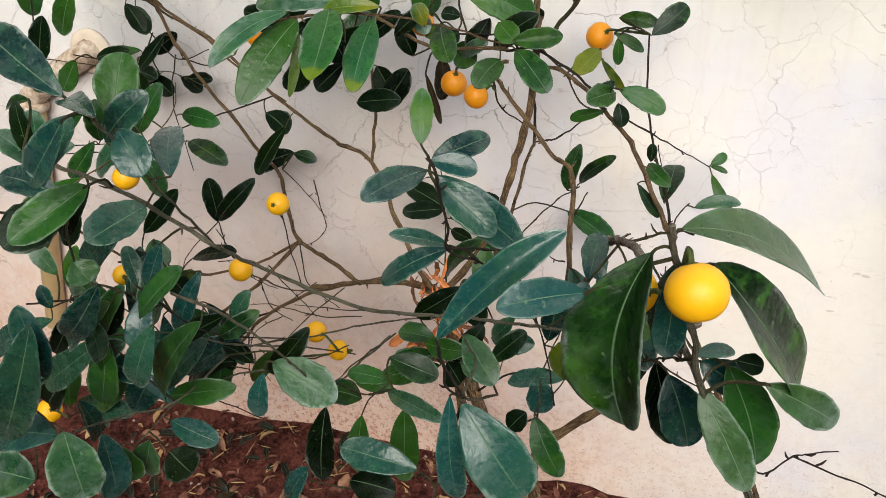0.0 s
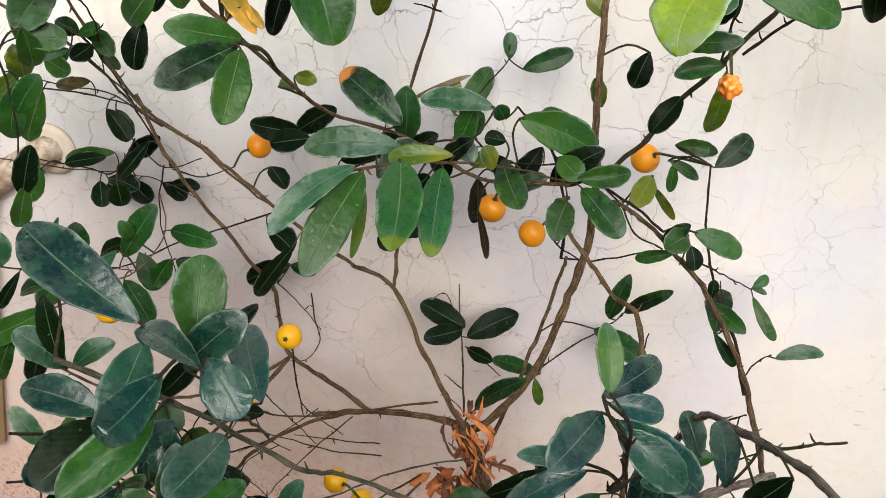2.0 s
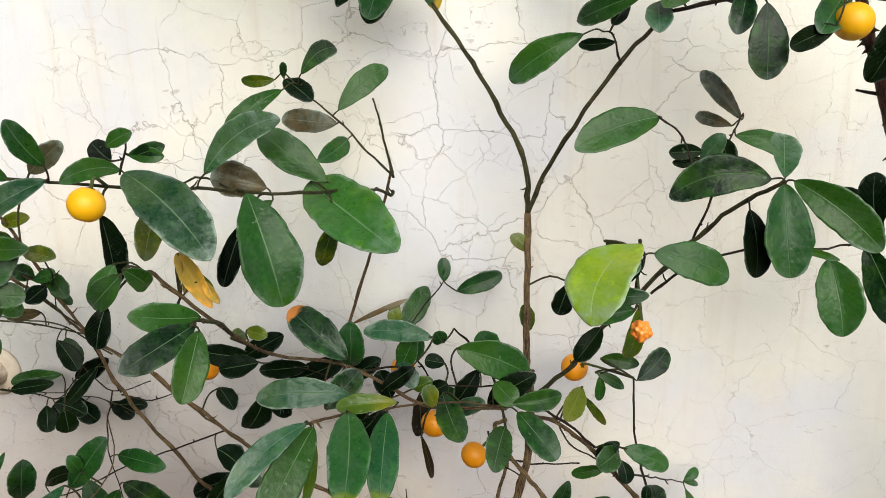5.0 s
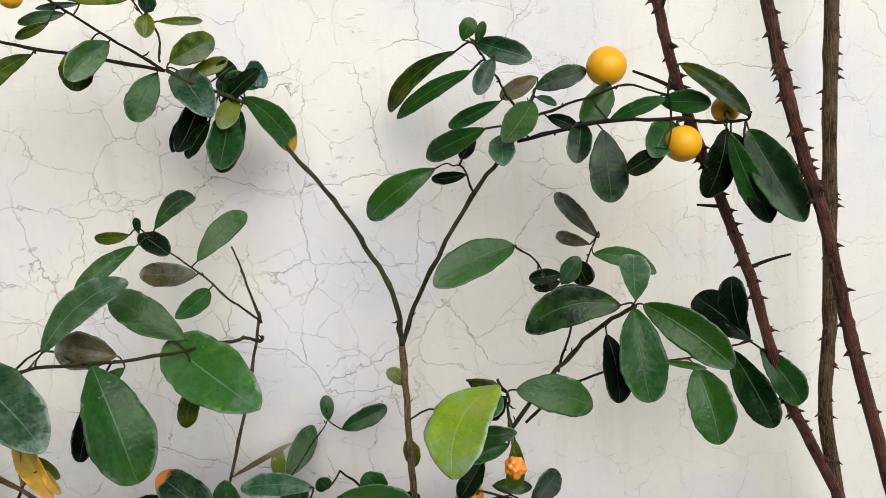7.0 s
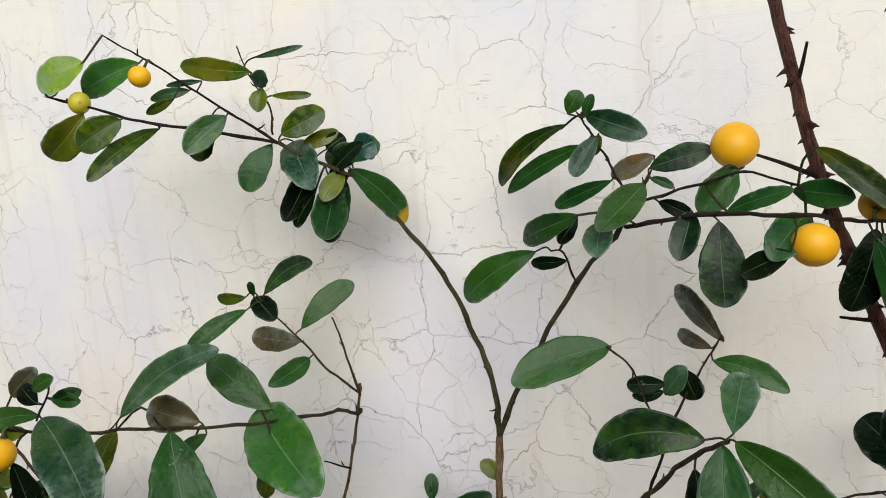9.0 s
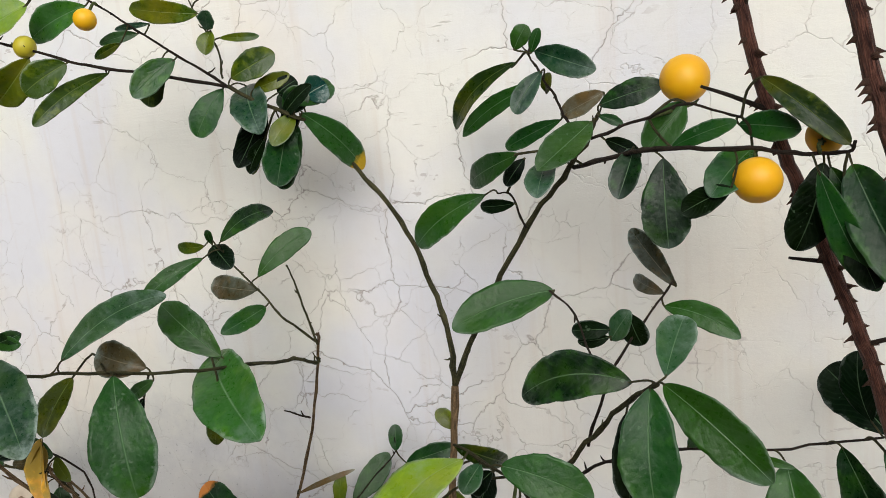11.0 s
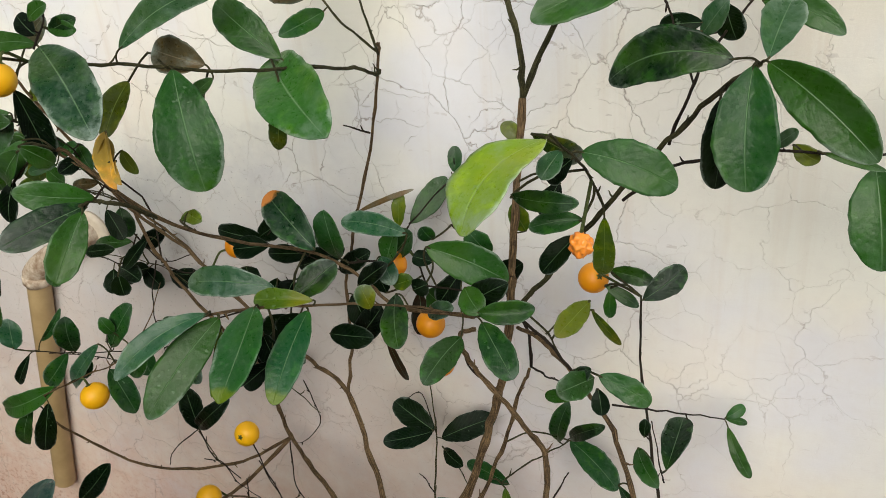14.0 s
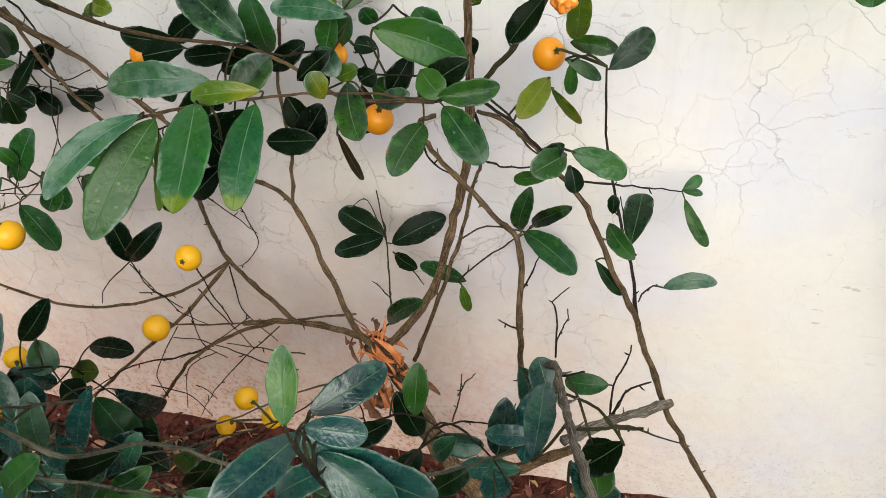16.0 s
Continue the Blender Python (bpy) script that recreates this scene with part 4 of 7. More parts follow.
# wood: right
branch("branch", 0.002736, 0.001892, (0.109, 0.910, 0.862), (0.152, 0.878, 0.921), (0.176, 0.878, 0.955), (0.214, 0.858, 1.010), (0.259, 0.850, 1.066), (0.297, 0.830, 1.115), (0.332, 0.790, 1.151), wood=GREEN_TWIG)
branch("twig", 0.001376, 0.00086, (0.267, 0.850, 1.072), (0.281, 0.850, 1.117), (0.291, 0.870, 1.139), (0.314, 0.920, 1.166), (0.332, 0.950, 1.189))
branch("twig", 0.001032, 0.00086, (0.234, 0.887, 1.196), (0.253, 0.880, 1.180), (0.268, 0.870, 1.153), (0.283, 0.850, 1.122))
branch("twig", 0.001462, 0.001032, (0.231, 0.850, 1.021), (0.260, 0.850, 1.046), (0.286, 0.860, 1.055), (0.346, 0.880, 1.062), (0.411, 0.910, 1.052), (0.499, 0.960, 1.046))

# wood: foreground left
branch("branch", 0.00191, 0.00157, (-0.245, 0.480, 0.886), (-0.172, 0.480, 0.863), (-0.128, 0.480, 0.844), (-0.078, 0.480, 0.815), (-0.065, 0.540, 0.756), (0.005, 0.550, 0.724), (0.057, 0.560, 0.715), (0.097, 0.570, 0.711), (0.143, 0.600, 0.691), (0.188, 0.660, 0.648), wood=PALE_TWIG)
branch("twig", 0.00131, 0.00092, (-0.137, 0.560, 0.768), (-0.113, 0.480, 0.858), (-0.110, 0.440, 0.915), (-0.110, 0.420, 0.943), wood=PALE_TWIG)
branch("twig", 0.00105, 0.00065, (-0.270, 0.450, 0.843), (-0.234, 0.460, 0.836), (-0.199, 0.460, 0.837))
branch("twig", 0.00150, 0.00105, (-0.495, 0.500, 0.456), (-0.392, 0.500, 0.507), (-0.317, 0.550, 0.521), (-0.268, 0.600, 0.514), (-0.209, 0.660, 0.557), (-0.145, 0.740, 0.533), (-0.091, 0.800, 0.521), (-0.016, 0.840, 0.515), wood=PALE_TWIG)
branch("twig", 0.00131, 0.00085, (-0.255, 0.530, 0.723), (-0.270, 0.580, 0.680), (-0.265, 0.620, 0.641), (-0.248, 0.660, 0.559), wood=PALE_TWIG)
branch("twig", 0.00131, 0.00092, (-0.134, 0.600, 0.586), (-0.220, 0.640, 0.528), (-0.287, 0.620, 0.491), (-0.329, 0.580, 0.448), wood=PALE_TWIG)
branch("twig", 0.00157, 0.00105, (-0.068, 0.800, 0.504), (-0.105, 0.780, 0.470), (-0.111, 0.720, 0.476), (-0.106, 0.660, 0.490), wood=PALE_TWIG)
branch("twig", 0.00105, 0.00065, (-0.186, 0.500, 0.750), (-0.156, 0.550, 0.667), (-0.082, 0.600, 0.636))
branch("twig", 0.00131, 0.00078, (-0.500, 0.600, 0.504), (-0.390, 0.620, 0.540), (-0.315, 0.660, 0.534), (-0.227, 0.700, 0.495))
branch("twig", 0.00131, 0.00078, (-0.446, 0.600, 0.629), (-0.369, 0.620, 0.632), (-0.333, 0.660, 0.581), (-0.322, 0.700, 0.479))
branch("twig", 0.00131, 0.00078, (-0.493, 0.640, 0.410), (-0.425, 0.680, 0.432), (-0.324, 0.720, 0.412), (-0.265, 0.760, 0.353))
branch("twig", 0.00118, 0.00072, (-0.268, 0.600, 0.514), (-0.312, 0.600, 0.559), (-0.345, 0.600, 0.593), (-0.358, 0.580, 0.638))
branch("twig", 0.00131, 0.00078, (-0.392, 0.500, 0.507), (-0.303, 0.460, 0.582), (-0.280, 0.430, 0.659), (-0.238, 0.420, 0.746), wood=PALE_TWIG)
branch("twig", 0.00118, 0.00072, (-0.111, 0.720, 0.476), (-0.043, 0.660, 0.519), (0.013, 0.600, 0.584), (0.031, 0.600, 0.566))
branch("twig", 0.00118, 0.00078, (0.142, 0.450, 0.721), (0.073, 0.600, 0.633), (0.039, 0.680, 0.592), (0.018, 0.720, 0.578), (-0.014, 0.770, 0.565))
branch("twig", 0.00118, 0.00078, (0.163, 0.640, 0.544), (0.155, 0.700, 0.533), (0.150, 0.740, 0.531), (0.160, 0.800, 0.544))
branch("twig", 0.00092, 0.00065, (-0.410, 0.600, 0.629), (-0.311, 0.560, 0.687), (-0.255, 0.530, 0.723))
branch("twig", 0.00118, 0.00078, (0.087, 0.500, 0.534), (0.017, 0.500, 0.539), (-0.041, 0.500, 0.540))
branch("twig", 0.00118, 0.00078, (-0.293, 0.600, 0.705), (-0.293, 0.640, 0.689), (-0.291, 0.680, 0.651), (-0.294, 0.710, 0.593), (-0.266, 0.720, 0.521))
branch("twig", 0.00131, 0.00092, (-0.351, 0.600, 0.598), (-0.268, 0.620, 0.600), (-0.194, 0.640, 0.583), (-0.144, 0.700, 0.546), (-0.123, 0.800, 0.464), wood=PALE_TWIG)
branch("twig", 0.00157, 0.00105, (-0.149, 0.500, 0.747), (-0.116, 0.520, 0.715), (-0.090, 0.550, 0.663), (-0.074, 0.600, 0.576), wood=PALE_TWIG)
branch("twig", 0.00118, 0.00078, (-0.196, 0.620, 0.581), (-0.166, 0.660, 0.563), (-0.128, 0.700, 0.530), (-0.111, 0.760, 0.510))

# wood: foreground centre
branch("twig", 0.00111, 0.00085, (0.129, 0.440, 0.926), (0.134, 0.440, 0.907), (0.135, 0.455, 0.868), (0.129, 0.470, 0.841), (0.144, 0.520, 0.800), (0.146, 0.600, 0.752), (0.163, 0.660, 0.640), (0.168, 0.720, 0.496))
branch("twig", 0.00118, 0.00078, (0.129, 0.470, 0.841), (0.146, 0.500, 0.827), (0.156, 0.550, 0.798))
branch("twig", 0.00131, 0.00092, (0.130, 0.600, 0.601), (0.142, 0.450, 0.721), (0.138, 0.500, 0.718), (0.108, 0.560, 0.701), wood=PALE_TWIG)
branch("twig", 0.00144, 0.00131, (0.148, 0.430, 0.738), (0.125, 0.450, 0.662), (0.087, 0.500, 0.534), wood=PALE_TWIG)
branch("twig", 0.00118, 0.00078, (0.053, 0.660, 0.659), (0.095, 0.660, 0.681), (0.105, 0.720, 0.578))

# wood: foreground right
branch("twig", 0.00162, 0.00185, (0.285, 0.335, 0.945), (0.290, 0.340, 0.921), (0.299, 0.345, 0.882), (0.306, 0.360, 0.841), (0.323, 0.380, 0.784), (0.354, 0.400, 0.708), (0.425, 0.460, 0.467), wood=PALE_TWIG)
branch("twig", 0.00092, 0.00065, (0.305, 0.360, 0.851), (0.289, 0.420, 0.807), (0.274, 0.480, 0.757), (0.253, 0.550, 0.701))
branch("twig", 0.00072, 0.00046, (0.332, 0.390, 0.764), (0.358, 0.420, 0.722), (0.379, 0.450, 0.715), (0.385, 0.450, 0.718), (0.409, 0.460, 0.717))
branch("twig", 0.00072, 0.00046, (0.379, 0.450, 0.715), (0.412, 0.460, 0.696), (0.449, 0.470, 0.674), (0.481, 0.480, 0.655))
branch("twig", 0.00105, 0.00078, (0.155, 0.360, 0.841), (0.146, 0.400, 0.775), (0.148, 0.430, 0.738))

# leaves: upper right
leaf(WOOD_LINES, (0.163, 0.952, 1.273), (0.085, 0.954, 1.225), 0.0331, LEAF, bend=0.06, roll=0)
leaf(WOOD_LINES, (0.195, 0.940, 1.265), (0.157, 0.950, 1.262), 0.0138, SHADED)
leaf(WOOD_LINES, (0.216, 0.889, 1.314), (0.155, 0.938, 1.287), 0.0254, LEAF, roll=7)
leaf(WOOD_LINES, (0.195, 0.981, 1.393), (0.115, 1.015, 1.335), 0.0218, OLIVE, bend=0.08, roll=12)
leaf(WOOD_LINES, (0.210, 0.984, 1.371), (0.122, 1.008, 1.326), 0.0194, LEAF, bend=0.05, roll=-1)
leaf(WOOD_LINES, (0.215, 0.973, 1.401), (0.272, 0.952, 1.378), 0.0262, DUSTY, roll=11)
leaf(WOOD_LINES, (0.217, 0.950, 1.398), (0.226, 0.950, 1.419), 0.0111, LEAF)
leaf(WOOD_LINES, (0.232, 0.924, 1.381), (0.210, 0.906, 1.347), 0.0195, DUSTY, roll=-3)
leaf(WOOD_LINES, (0.222, 0.980, 1.362), (0.228, 0.970, 1.380), 0.0115, OLIVE)
leaf(WOOD_LINES, (0.278, 0.960, 1.358), (0.237, 0.962, 1.341), 0.0206, BRONZE, roll=9)
leaf(WOOD_LINES, (0.274, 0.954, 1.347), (0.329, 0.955, 1.361), 0.0236, LEAF, roll=-4)
leaf(WOOD_LINES, (0.238, 0.961, 1.337), (0.181, 0.973, 1.314), 0.0175, LEAF, roll=-5)
leaf(WOOD_LINES, (0.269, 0.940, 1.334), (0.233, 0.882, 1.301), 0.0314, LEAF, roll=8)
leaf(WOOD_LINES, (0.233, 0.921, 1.304), (0.230, 0.884, 1.276), 0.0270, DUSTY, roll=6)
leaf(WOOD_LINES, (0.207, 0.940, 1.306), (0.190, 0.930, 1.283), 0.0154, SHADED)
leaf(WOOD_LINES, (0.274, 0.950, 1.338), (0.295, 0.950, 1.328), 0.0089, LEAF)
leaf(WOOD_LINES, (0.348, 0.931, 1.344), (0.316, 0.919, 1.308), 0.0303, LEAF, roll=-7)
leaf(WOOD_LINES, (0.310, 0.896, 1.312), (0.299, 0.872, 1.274), 0.0249, LEAF, roll=5)
leaf(WOOD_LINES, (0.332, 0.901, 1.302), (0.335, 0.887, 1.230), 0.0390, LEAF, roll=-8)
leaf(WOOD_LINES, (0.282, 0.930, 1.318), (0.312, 0.920, 1.303), 0.0144, SHADED)
leaf(WOOD_LINES, (0.399, 0.897, 1.305), (0.369, 0.856, 1.275), 0.0304, LEAF, roll=2)
leaf(WOOD_LINES, (0.384, 0.860, 1.281), (0.347, 0.866, 1.262), 0.0211, SHADED, roll=1)
leaf(WOOD_LINES, (0.339, 0.900, 1.310), (0.389, 0.880, 1.328), 0.0154, LEAF, roll=4)
leaf(WOOD_LINES, (0.390, 0.904, 1.324), (0.433, 0.878, 1.319), 0.0235, LEAF, roll=3)
leaf(WOOD_LINES, (0.406, 0.885, 1.359), (0.463, 0.860, 1.308), 0.0198, OLIVE, roll=-10)
leaf(WOOD_LINES, (0.448, 0.882, 1.293), (0.428, 0.883, 1.227), 0.0315, SHADED, roll=-12)
leaf(WOOD_LINES, (0.465, 0.869, 1.292), (0.501, 0.829, 1.206), 0.0405, SPOTTED, roll=0)
leaf(WOOD_LINES, (0.461, 0.860, 1.249), (0.478, 0.850, 1.205), 0.0241, SHADED)
leaf(WOOD_LINES, (0.452, 0.880, 1.290), (0.467, 0.880, 1.262), 0.0149, LEAF)

# leaves: right
leaf(WOOD_LINES, (0.236, 0.894, 1.194), (0.151, 0.864, 1.167), 0.0378, LEAF, bend=0.05, roll=11)
leaf(WOOD_LINES, (0.316, 0.777, 1.157), (0.231, 0.782, 1.140), 0.0364, LEAF, bend=0.13, roll=-2)
leaf(WOOD_LINES, (0.336, 0.806, 1.151), (0.347, 0.857, 1.182), 0.0296, DUSTY, roll=9)
leaf(WOOD_LINES, (0.328, 0.780, 1.152), (0.332, 0.746, 1.077), 0.0418, LEAF, roll=-8)
leaf(WOOD_LINES, (0.337, 0.783, 1.154), (0.406, 0.752, 1.100), 0.0351, LEAF, bend=-0.05, roll=10)
leaf(WOOD_LINES, (0.307, 0.802, 1.123), (0.310, 0.773, 1.067), 0.0259, SHADED, roll=-9)
leaf(WOOD_LINES, (0.324, 0.941, 1.167), (0.387, 0.925, 1.144), 0.0225, LEAF, bend=-0.08, roll=-4)
leaf(WOOD_LINES, (0.323, 0.955, 1.175), (0.291, 0.991, 1.182), 0.0154, BRONZE, roll=-5)
leaf(WOOD_LINES, (0.282, 0.900, 1.158), (0.249, 0.896, 1.157), 0.0176, SHADED)
leaf(WOOD_LINES, (0.281, 0.900, 1.151), (0.253, 0.900, 1.146), 0.0118, SHADED)
leaf(WOOD_LINES, (0.282, 0.900, 1.148), (0.300, 0.890, 1.177), 0.0202, DUSTY)
leaf(WOOD_LINES, (0.507, 0.980, 1.040), (0.459, 1.030, 1.084), 0.0468, SHADED)
leaf(WOOD_LINES, (0.463, 0.920, 1.053), (0.501, 0.900, 0.967), 0.0366, LEAF, bend=-0.04)
leaf(WOOD_LINES, (0.420, 0.902, 1.043), (0.433, 0.872, 0.968), 0.0475, LEAF, roll=2)
leaf(WOOD_LINES, (0.494, 0.920, 1.052), (0.531, 0.900, 0.992), 0.0341, LEAF, bend=-0.04)
leaf(WOOD_LINES, (0.380, 0.880, 1.061), (0.426, 0.890, 1.046), 0.0080, LEAF)
leaf(WOOD_LINES, (0.490, 0.960, 1.060), (0.478, 0.960, 1.122), 0.0307, SHADED)
leaf(WOOD_LINES, (0.358, 0.900, 1.060), (0.379, 0.900, 1.047), 0.0162, OLIVE)
leaf(WOOD_LINES, (0.344, 0.880, 1.064), (0.360, 0.870, 1.082), 0.0120, DUSTY)

# leaves: upper left
leaf(WOOD_LINES, (-0.033, 0.967, 1.365), (0.004, 1.024, 1.298), 0.0313, TIPPED, bend=-0.06, roll=-7)
leaf(WOOD_LINES, (-0.040, 0.968, 1.353), (-0.072, 0.970, 1.287), 0.0355, SPOTTED, roll=5)
leaf(WOOD_LINES, (-0.069, 0.950, 1.344), (-0.102, 0.960, 1.307), 0.0167, SHADED)
leaf(WOOD_LINES, (-0.103, 0.979, 1.399), (-0.060, 0.928, 1.349), 0.0395, DUSTY, roll=-8)
leaf(WOOD_LINES, (-0.123, 0.940, 1.474), (-0.203, 0.930, 1.488), 0.0243, OLIVE, roll=-9)
leaf(WOOD_LINES, (-0.114, 0.940, 1.457), (-0.101, 0.925, 1.473), 0.0176, DUSTY, roll=-2)
leaf(WOOD_LINES, (-0.114, 0.945, 1.456), (-0.117, 0.935, 1.432), 0.0194, OLIVE, roll=5)
leaf(WOOD_LINES, (-0.105, 0.945, 1.448), (-0.061, 0.950, 1.445), 0.0093, OLIVE, roll=-7)
leaf(WOOD_LINES, (-0.101, 0.950, 1.407), (-0.056, 0.965, 1.429), 0.0306, OLIVE, roll=0)
leaf(WOOD_LINES, (-0.085, 0.965, 1.394), (-0.047, 0.975, 1.406), 0.0175, OLIVE, roll=7)
leaf(WOOD_LINES, (-0.117, 0.940, 1.488), (-0.061, 0.940, 1.494), 0.0076, DUSTY, roll=-5)
leaf(WOOD_LINES, (-0.152, 0.930, 1.431), (-0.187, 0.900, 1.397), 0.0303, FRESH, roll=2)
leaf(WOOD_LINES, (-0.176, 0.935, 1.429), (-0.200, 0.935, 1.387), 0.0337, OLIVE, roll=9)
leaf(WOOD_LINES, (-0.189, 0.925, 1.461), (-0.232, 0.915, 1.455), 0.0126, DUSTY, roll=-3)
leaf(WOOD_LINES, (-0.173, 0.925, 1.469), (-0.215, 0.920, 1.468), 0.0071, DUSTY, roll=4)
leaf(WOOD_LINES, (-0.200, 0.910, 1.452), (-0.232, 0.905, 1.440), 0.0109, OLIVE, roll=-8)
leaf(WOOD_LINES, (-0.093, 0.975, 1.342), (-0.104, 0.970, 1.305), 0.0139, OLIVE, roll=-1)
leaf(WOOD_LINES, (-0.118, 0.958, 1.398), (-0.144, 0.937, 1.351), 0.0312, LEAF, roll=4)
leaf(WOOD_LINES, (-0.039, 0.970, 1.373), (-0.018, 1.014, 1.393), 0.0248, LEAF, roll=11)
leaf(WOOD_LINES, (-0.043, 0.980, 1.369), (-0.060, 0.970, 1.386), 0.0213, SHADED)
leaf(WOOD_LINES, (-0.041, 0.965, 1.364), (-0.056, 0.940, 1.336), 0.0232, OLIVE)
leaf(WOOD_LINES, (-0.057, 0.965, 1.359), (-0.010, 0.950, 1.392), 0.0173, SHADED)
leaf(WOOD_LINES, (-0.221, 0.909, 1.424), (-0.257, 0.837, 1.378), 0.0200, OLIVE, bend=0.06, roll=-10)
leaf(WOOD_LINES, (-0.236, 0.870, 1.435), (-0.276, 0.850, 1.410), 0.0338, OLIVE)
leaf(WOOD_LINES, (-0.272, 0.860, 1.444), (-0.315, 0.850, 1.402), 0.0353, OLIVE)
leaf(WOOD_LINES, (-0.228, 0.900, 1.492), (-0.298, 0.890, 1.468), 0.0350, FRESH, roll=10)
leaf(WOOD_LINES, (-0.263, 0.860, 1.494), (-0.305, 0.840, 1.471), 0.0334, LIME)

# leaves: left twig
leaf(WOOD_LINES, (-0.185, 0.753, 1.166), (-0.142, 0.851, 1.203), 0.0298, DUSTY, bend=-0.09, roll=-7)
leaf(WOOD_LINES, (-0.150, 0.818, 1.138), (-0.202, 0.809, 1.155), 0.0362, BRONZE, roll=5)
leaf(WOOD_LINES, (-0.103, 0.872, 1.132), (-0.175, 0.880, 1.184), 0.0379, LEAF, roll=7)
leaf(WOOD_LINES, (-0.126, 0.887, 1.127), (-0.020, 0.800, 1.080), 0.0645, FRESH, bend=0.02, roll=-6)
leaf(WOOD_LINES, (-0.159, 0.784, 1.142), (-0.118, 0.745, 1.044), 0.0576, LEAF, roll=-9)
leaf(WOOD_LINES, (-0.096, 0.948, 1.163), (-0.116, 0.894, 1.150), 0.0229, LEAF, roll=-5)
leaf(WOOD_LINES, (-0.108, 0.952, 1.180), (-0.175, 0.963, 1.186), 0.0276, BRONZE, roll=8)
leaf(WOOD_LINES, (-0.107, 0.957, 1.194), (-0.055, 0.992, 1.239), 0.0277, LEAF, bend=-0.05, roll=-4)
leaf(WOOD_LINES, (-0.145, 0.951, 1.235), (-0.118, 1.023, 1.260), 0.0231, LEAF, bend=-0.1, roll=9)
leaf(WOOD_LINES, (-0.166, 0.946, 1.219), (-0.220, 0.900, 1.181), 0.0207, LEAF, bend=0.04, roll=6)
leaf(WOOD_LINES, (-0.170, 0.970, 1.228), (-0.134, 0.950, 1.206), 0.0251, SHADED)
leaf(WOOD_LINES, (-0.181, 0.970, 1.228), (-0.222, 0.972, 1.227), 0.0142, OLIVE)
leaf(WOOD_LINES, (-0.171, 0.970, 1.230), (-0.167, 0.960, 1.248), 0.0089, LEAF)
leaf(WOOD_LINES, (-0.092, 0.845, 1.096), (-0.110, 0.851, 1.047), 0.0210, OLIVE, roll=6)
leaf(WOOD_LINES, (-0.146, 0.820, 1.125), (-0.178, 0.820, 1.105), 0.0144, DUSTY)
leaf(WOOD_LINES, (-0.245, 0.724, 1.174), (-0.153, 0.671, 1.115), 0.0487, DUSTY, bend=-0.03, roll=-10)
leaf(WOOD_LINES, (-0.248, 0.725, 1.176), (-0.279, 0.680, 1.175), 0.0192, LEAF, bend=0.1)
leaf(WOOD_LINES, (-0.419, 0.810, 1.082), (-0.460, 0.790, 1.035), 0.0387, DUSTY)
leaf(WOOD_LINES, (-0.420, 0.810, 1.085), (-0.464, 0.790, 1.069), 0.0231, LEAF)
leaf(WOOD_LINES, (-0.279, 0.847, 1.112), (-0.273, 0.792, 1.071), 0.0289, OLIVE, fold=0.5, roll=4)
leaf(WOOD_LINES, (-0.215, 0.743, 1.094), (-0.167, 0.693, 1.062), 0.0193, DRY, fold=0.9, roll=12)
leaf(WOOD_LINES, (-0.211, 0.739, 1.090), (-0.196, 0.707, 1.069), 0.0127, DRY, fold=0.8, roll=-30)
leaf(WOOD_LINES, (-0.180, 0.713, 1.079), (-0.159, 0.693, 1.066), 0.0084, DRY, fold=0.6, roll=25)
leaf(WOOD_LINES, (-0.204, 0.745, 1.076), (-0.181, 0.735, 1.059), 0.0120, OLIVE, roll=5)
leaf(WOOD_LINES, (-0.258, 0.698, 1.143), (-0.265, 0.719, 1.071), 0.0223, SHADED, fold=0.6, roll=-30)
leaf(WOOD_LINES, (-0.190, 0.850, 1.093), (-0.211, 0.830, 1.029), 0.0233, SHADED, roll=4)
leaf(WOOD_LINES, (-0.168, 0.671, 1.062), (-0.206, 0.627, 1.080), 0.0251, LEAF, roll=-11)
leaf(WOOD_LINES, (-0.169, 0.663, 1.059), (-0.208, 0.603, 1.043), 0.0286, LEAF, roll=1)
leaf(WOOD_LINES, (-0.161, 0.650, 1.059), (-0.165, 0.610, 1.013), 0.0283, LEAF, roll=-12)
leaf(WOOD_LINES, (-0.188, 0.780, 0.993), (-0.180, 0.800, 0.991), 0.0151, OLIVE)
leaf(WOOD_LINES, (-0.226, 0.660, 1.103), (-0.257, 0.660, 1.073), 0.0233, LEAF)
leaf(WOOD_LINES, (-0.224, 0.660, 1.107), (-0.214, 0.680, 1.085), 0.0189, LEAF)
leaf(WOOD_LINES, (-0.459, 0.790, 1.028), (-0.419, 0.810, 1.024), 0.0287, LEAF)
leaf(WOOD_LINES, (-0.444, 0.780, 1.040), (-0.457, 0.800, 0.996), 0.0261, LEAF)
leaf(WOOD_LINES, (-0.243, 0.660, 1.075), (-0.252, 0.650, 1.040), 0.0201, SHADED)
leaf(WOOD_LINES, (-0.267, 0.740, 1.194), (-0.241, 0.740, 1.207), 0.0157, LEAF)
leaf(WOOD_LINES, (-0.264, 0.740, 1.181), (-0.280, 0.740, 1.198), 0.0191, SHADED)
leaf(WOOD_LINES, (-0.244, 0.740, 1.185), (-0.213, 0.740, 1.195), 0.0155, LEAF)
leaf(WOOD_LINES, (-0.247, 0.740, 1.187), (-0.214, 0.740, 1.185), 0.0150, LEAF, roll=11)

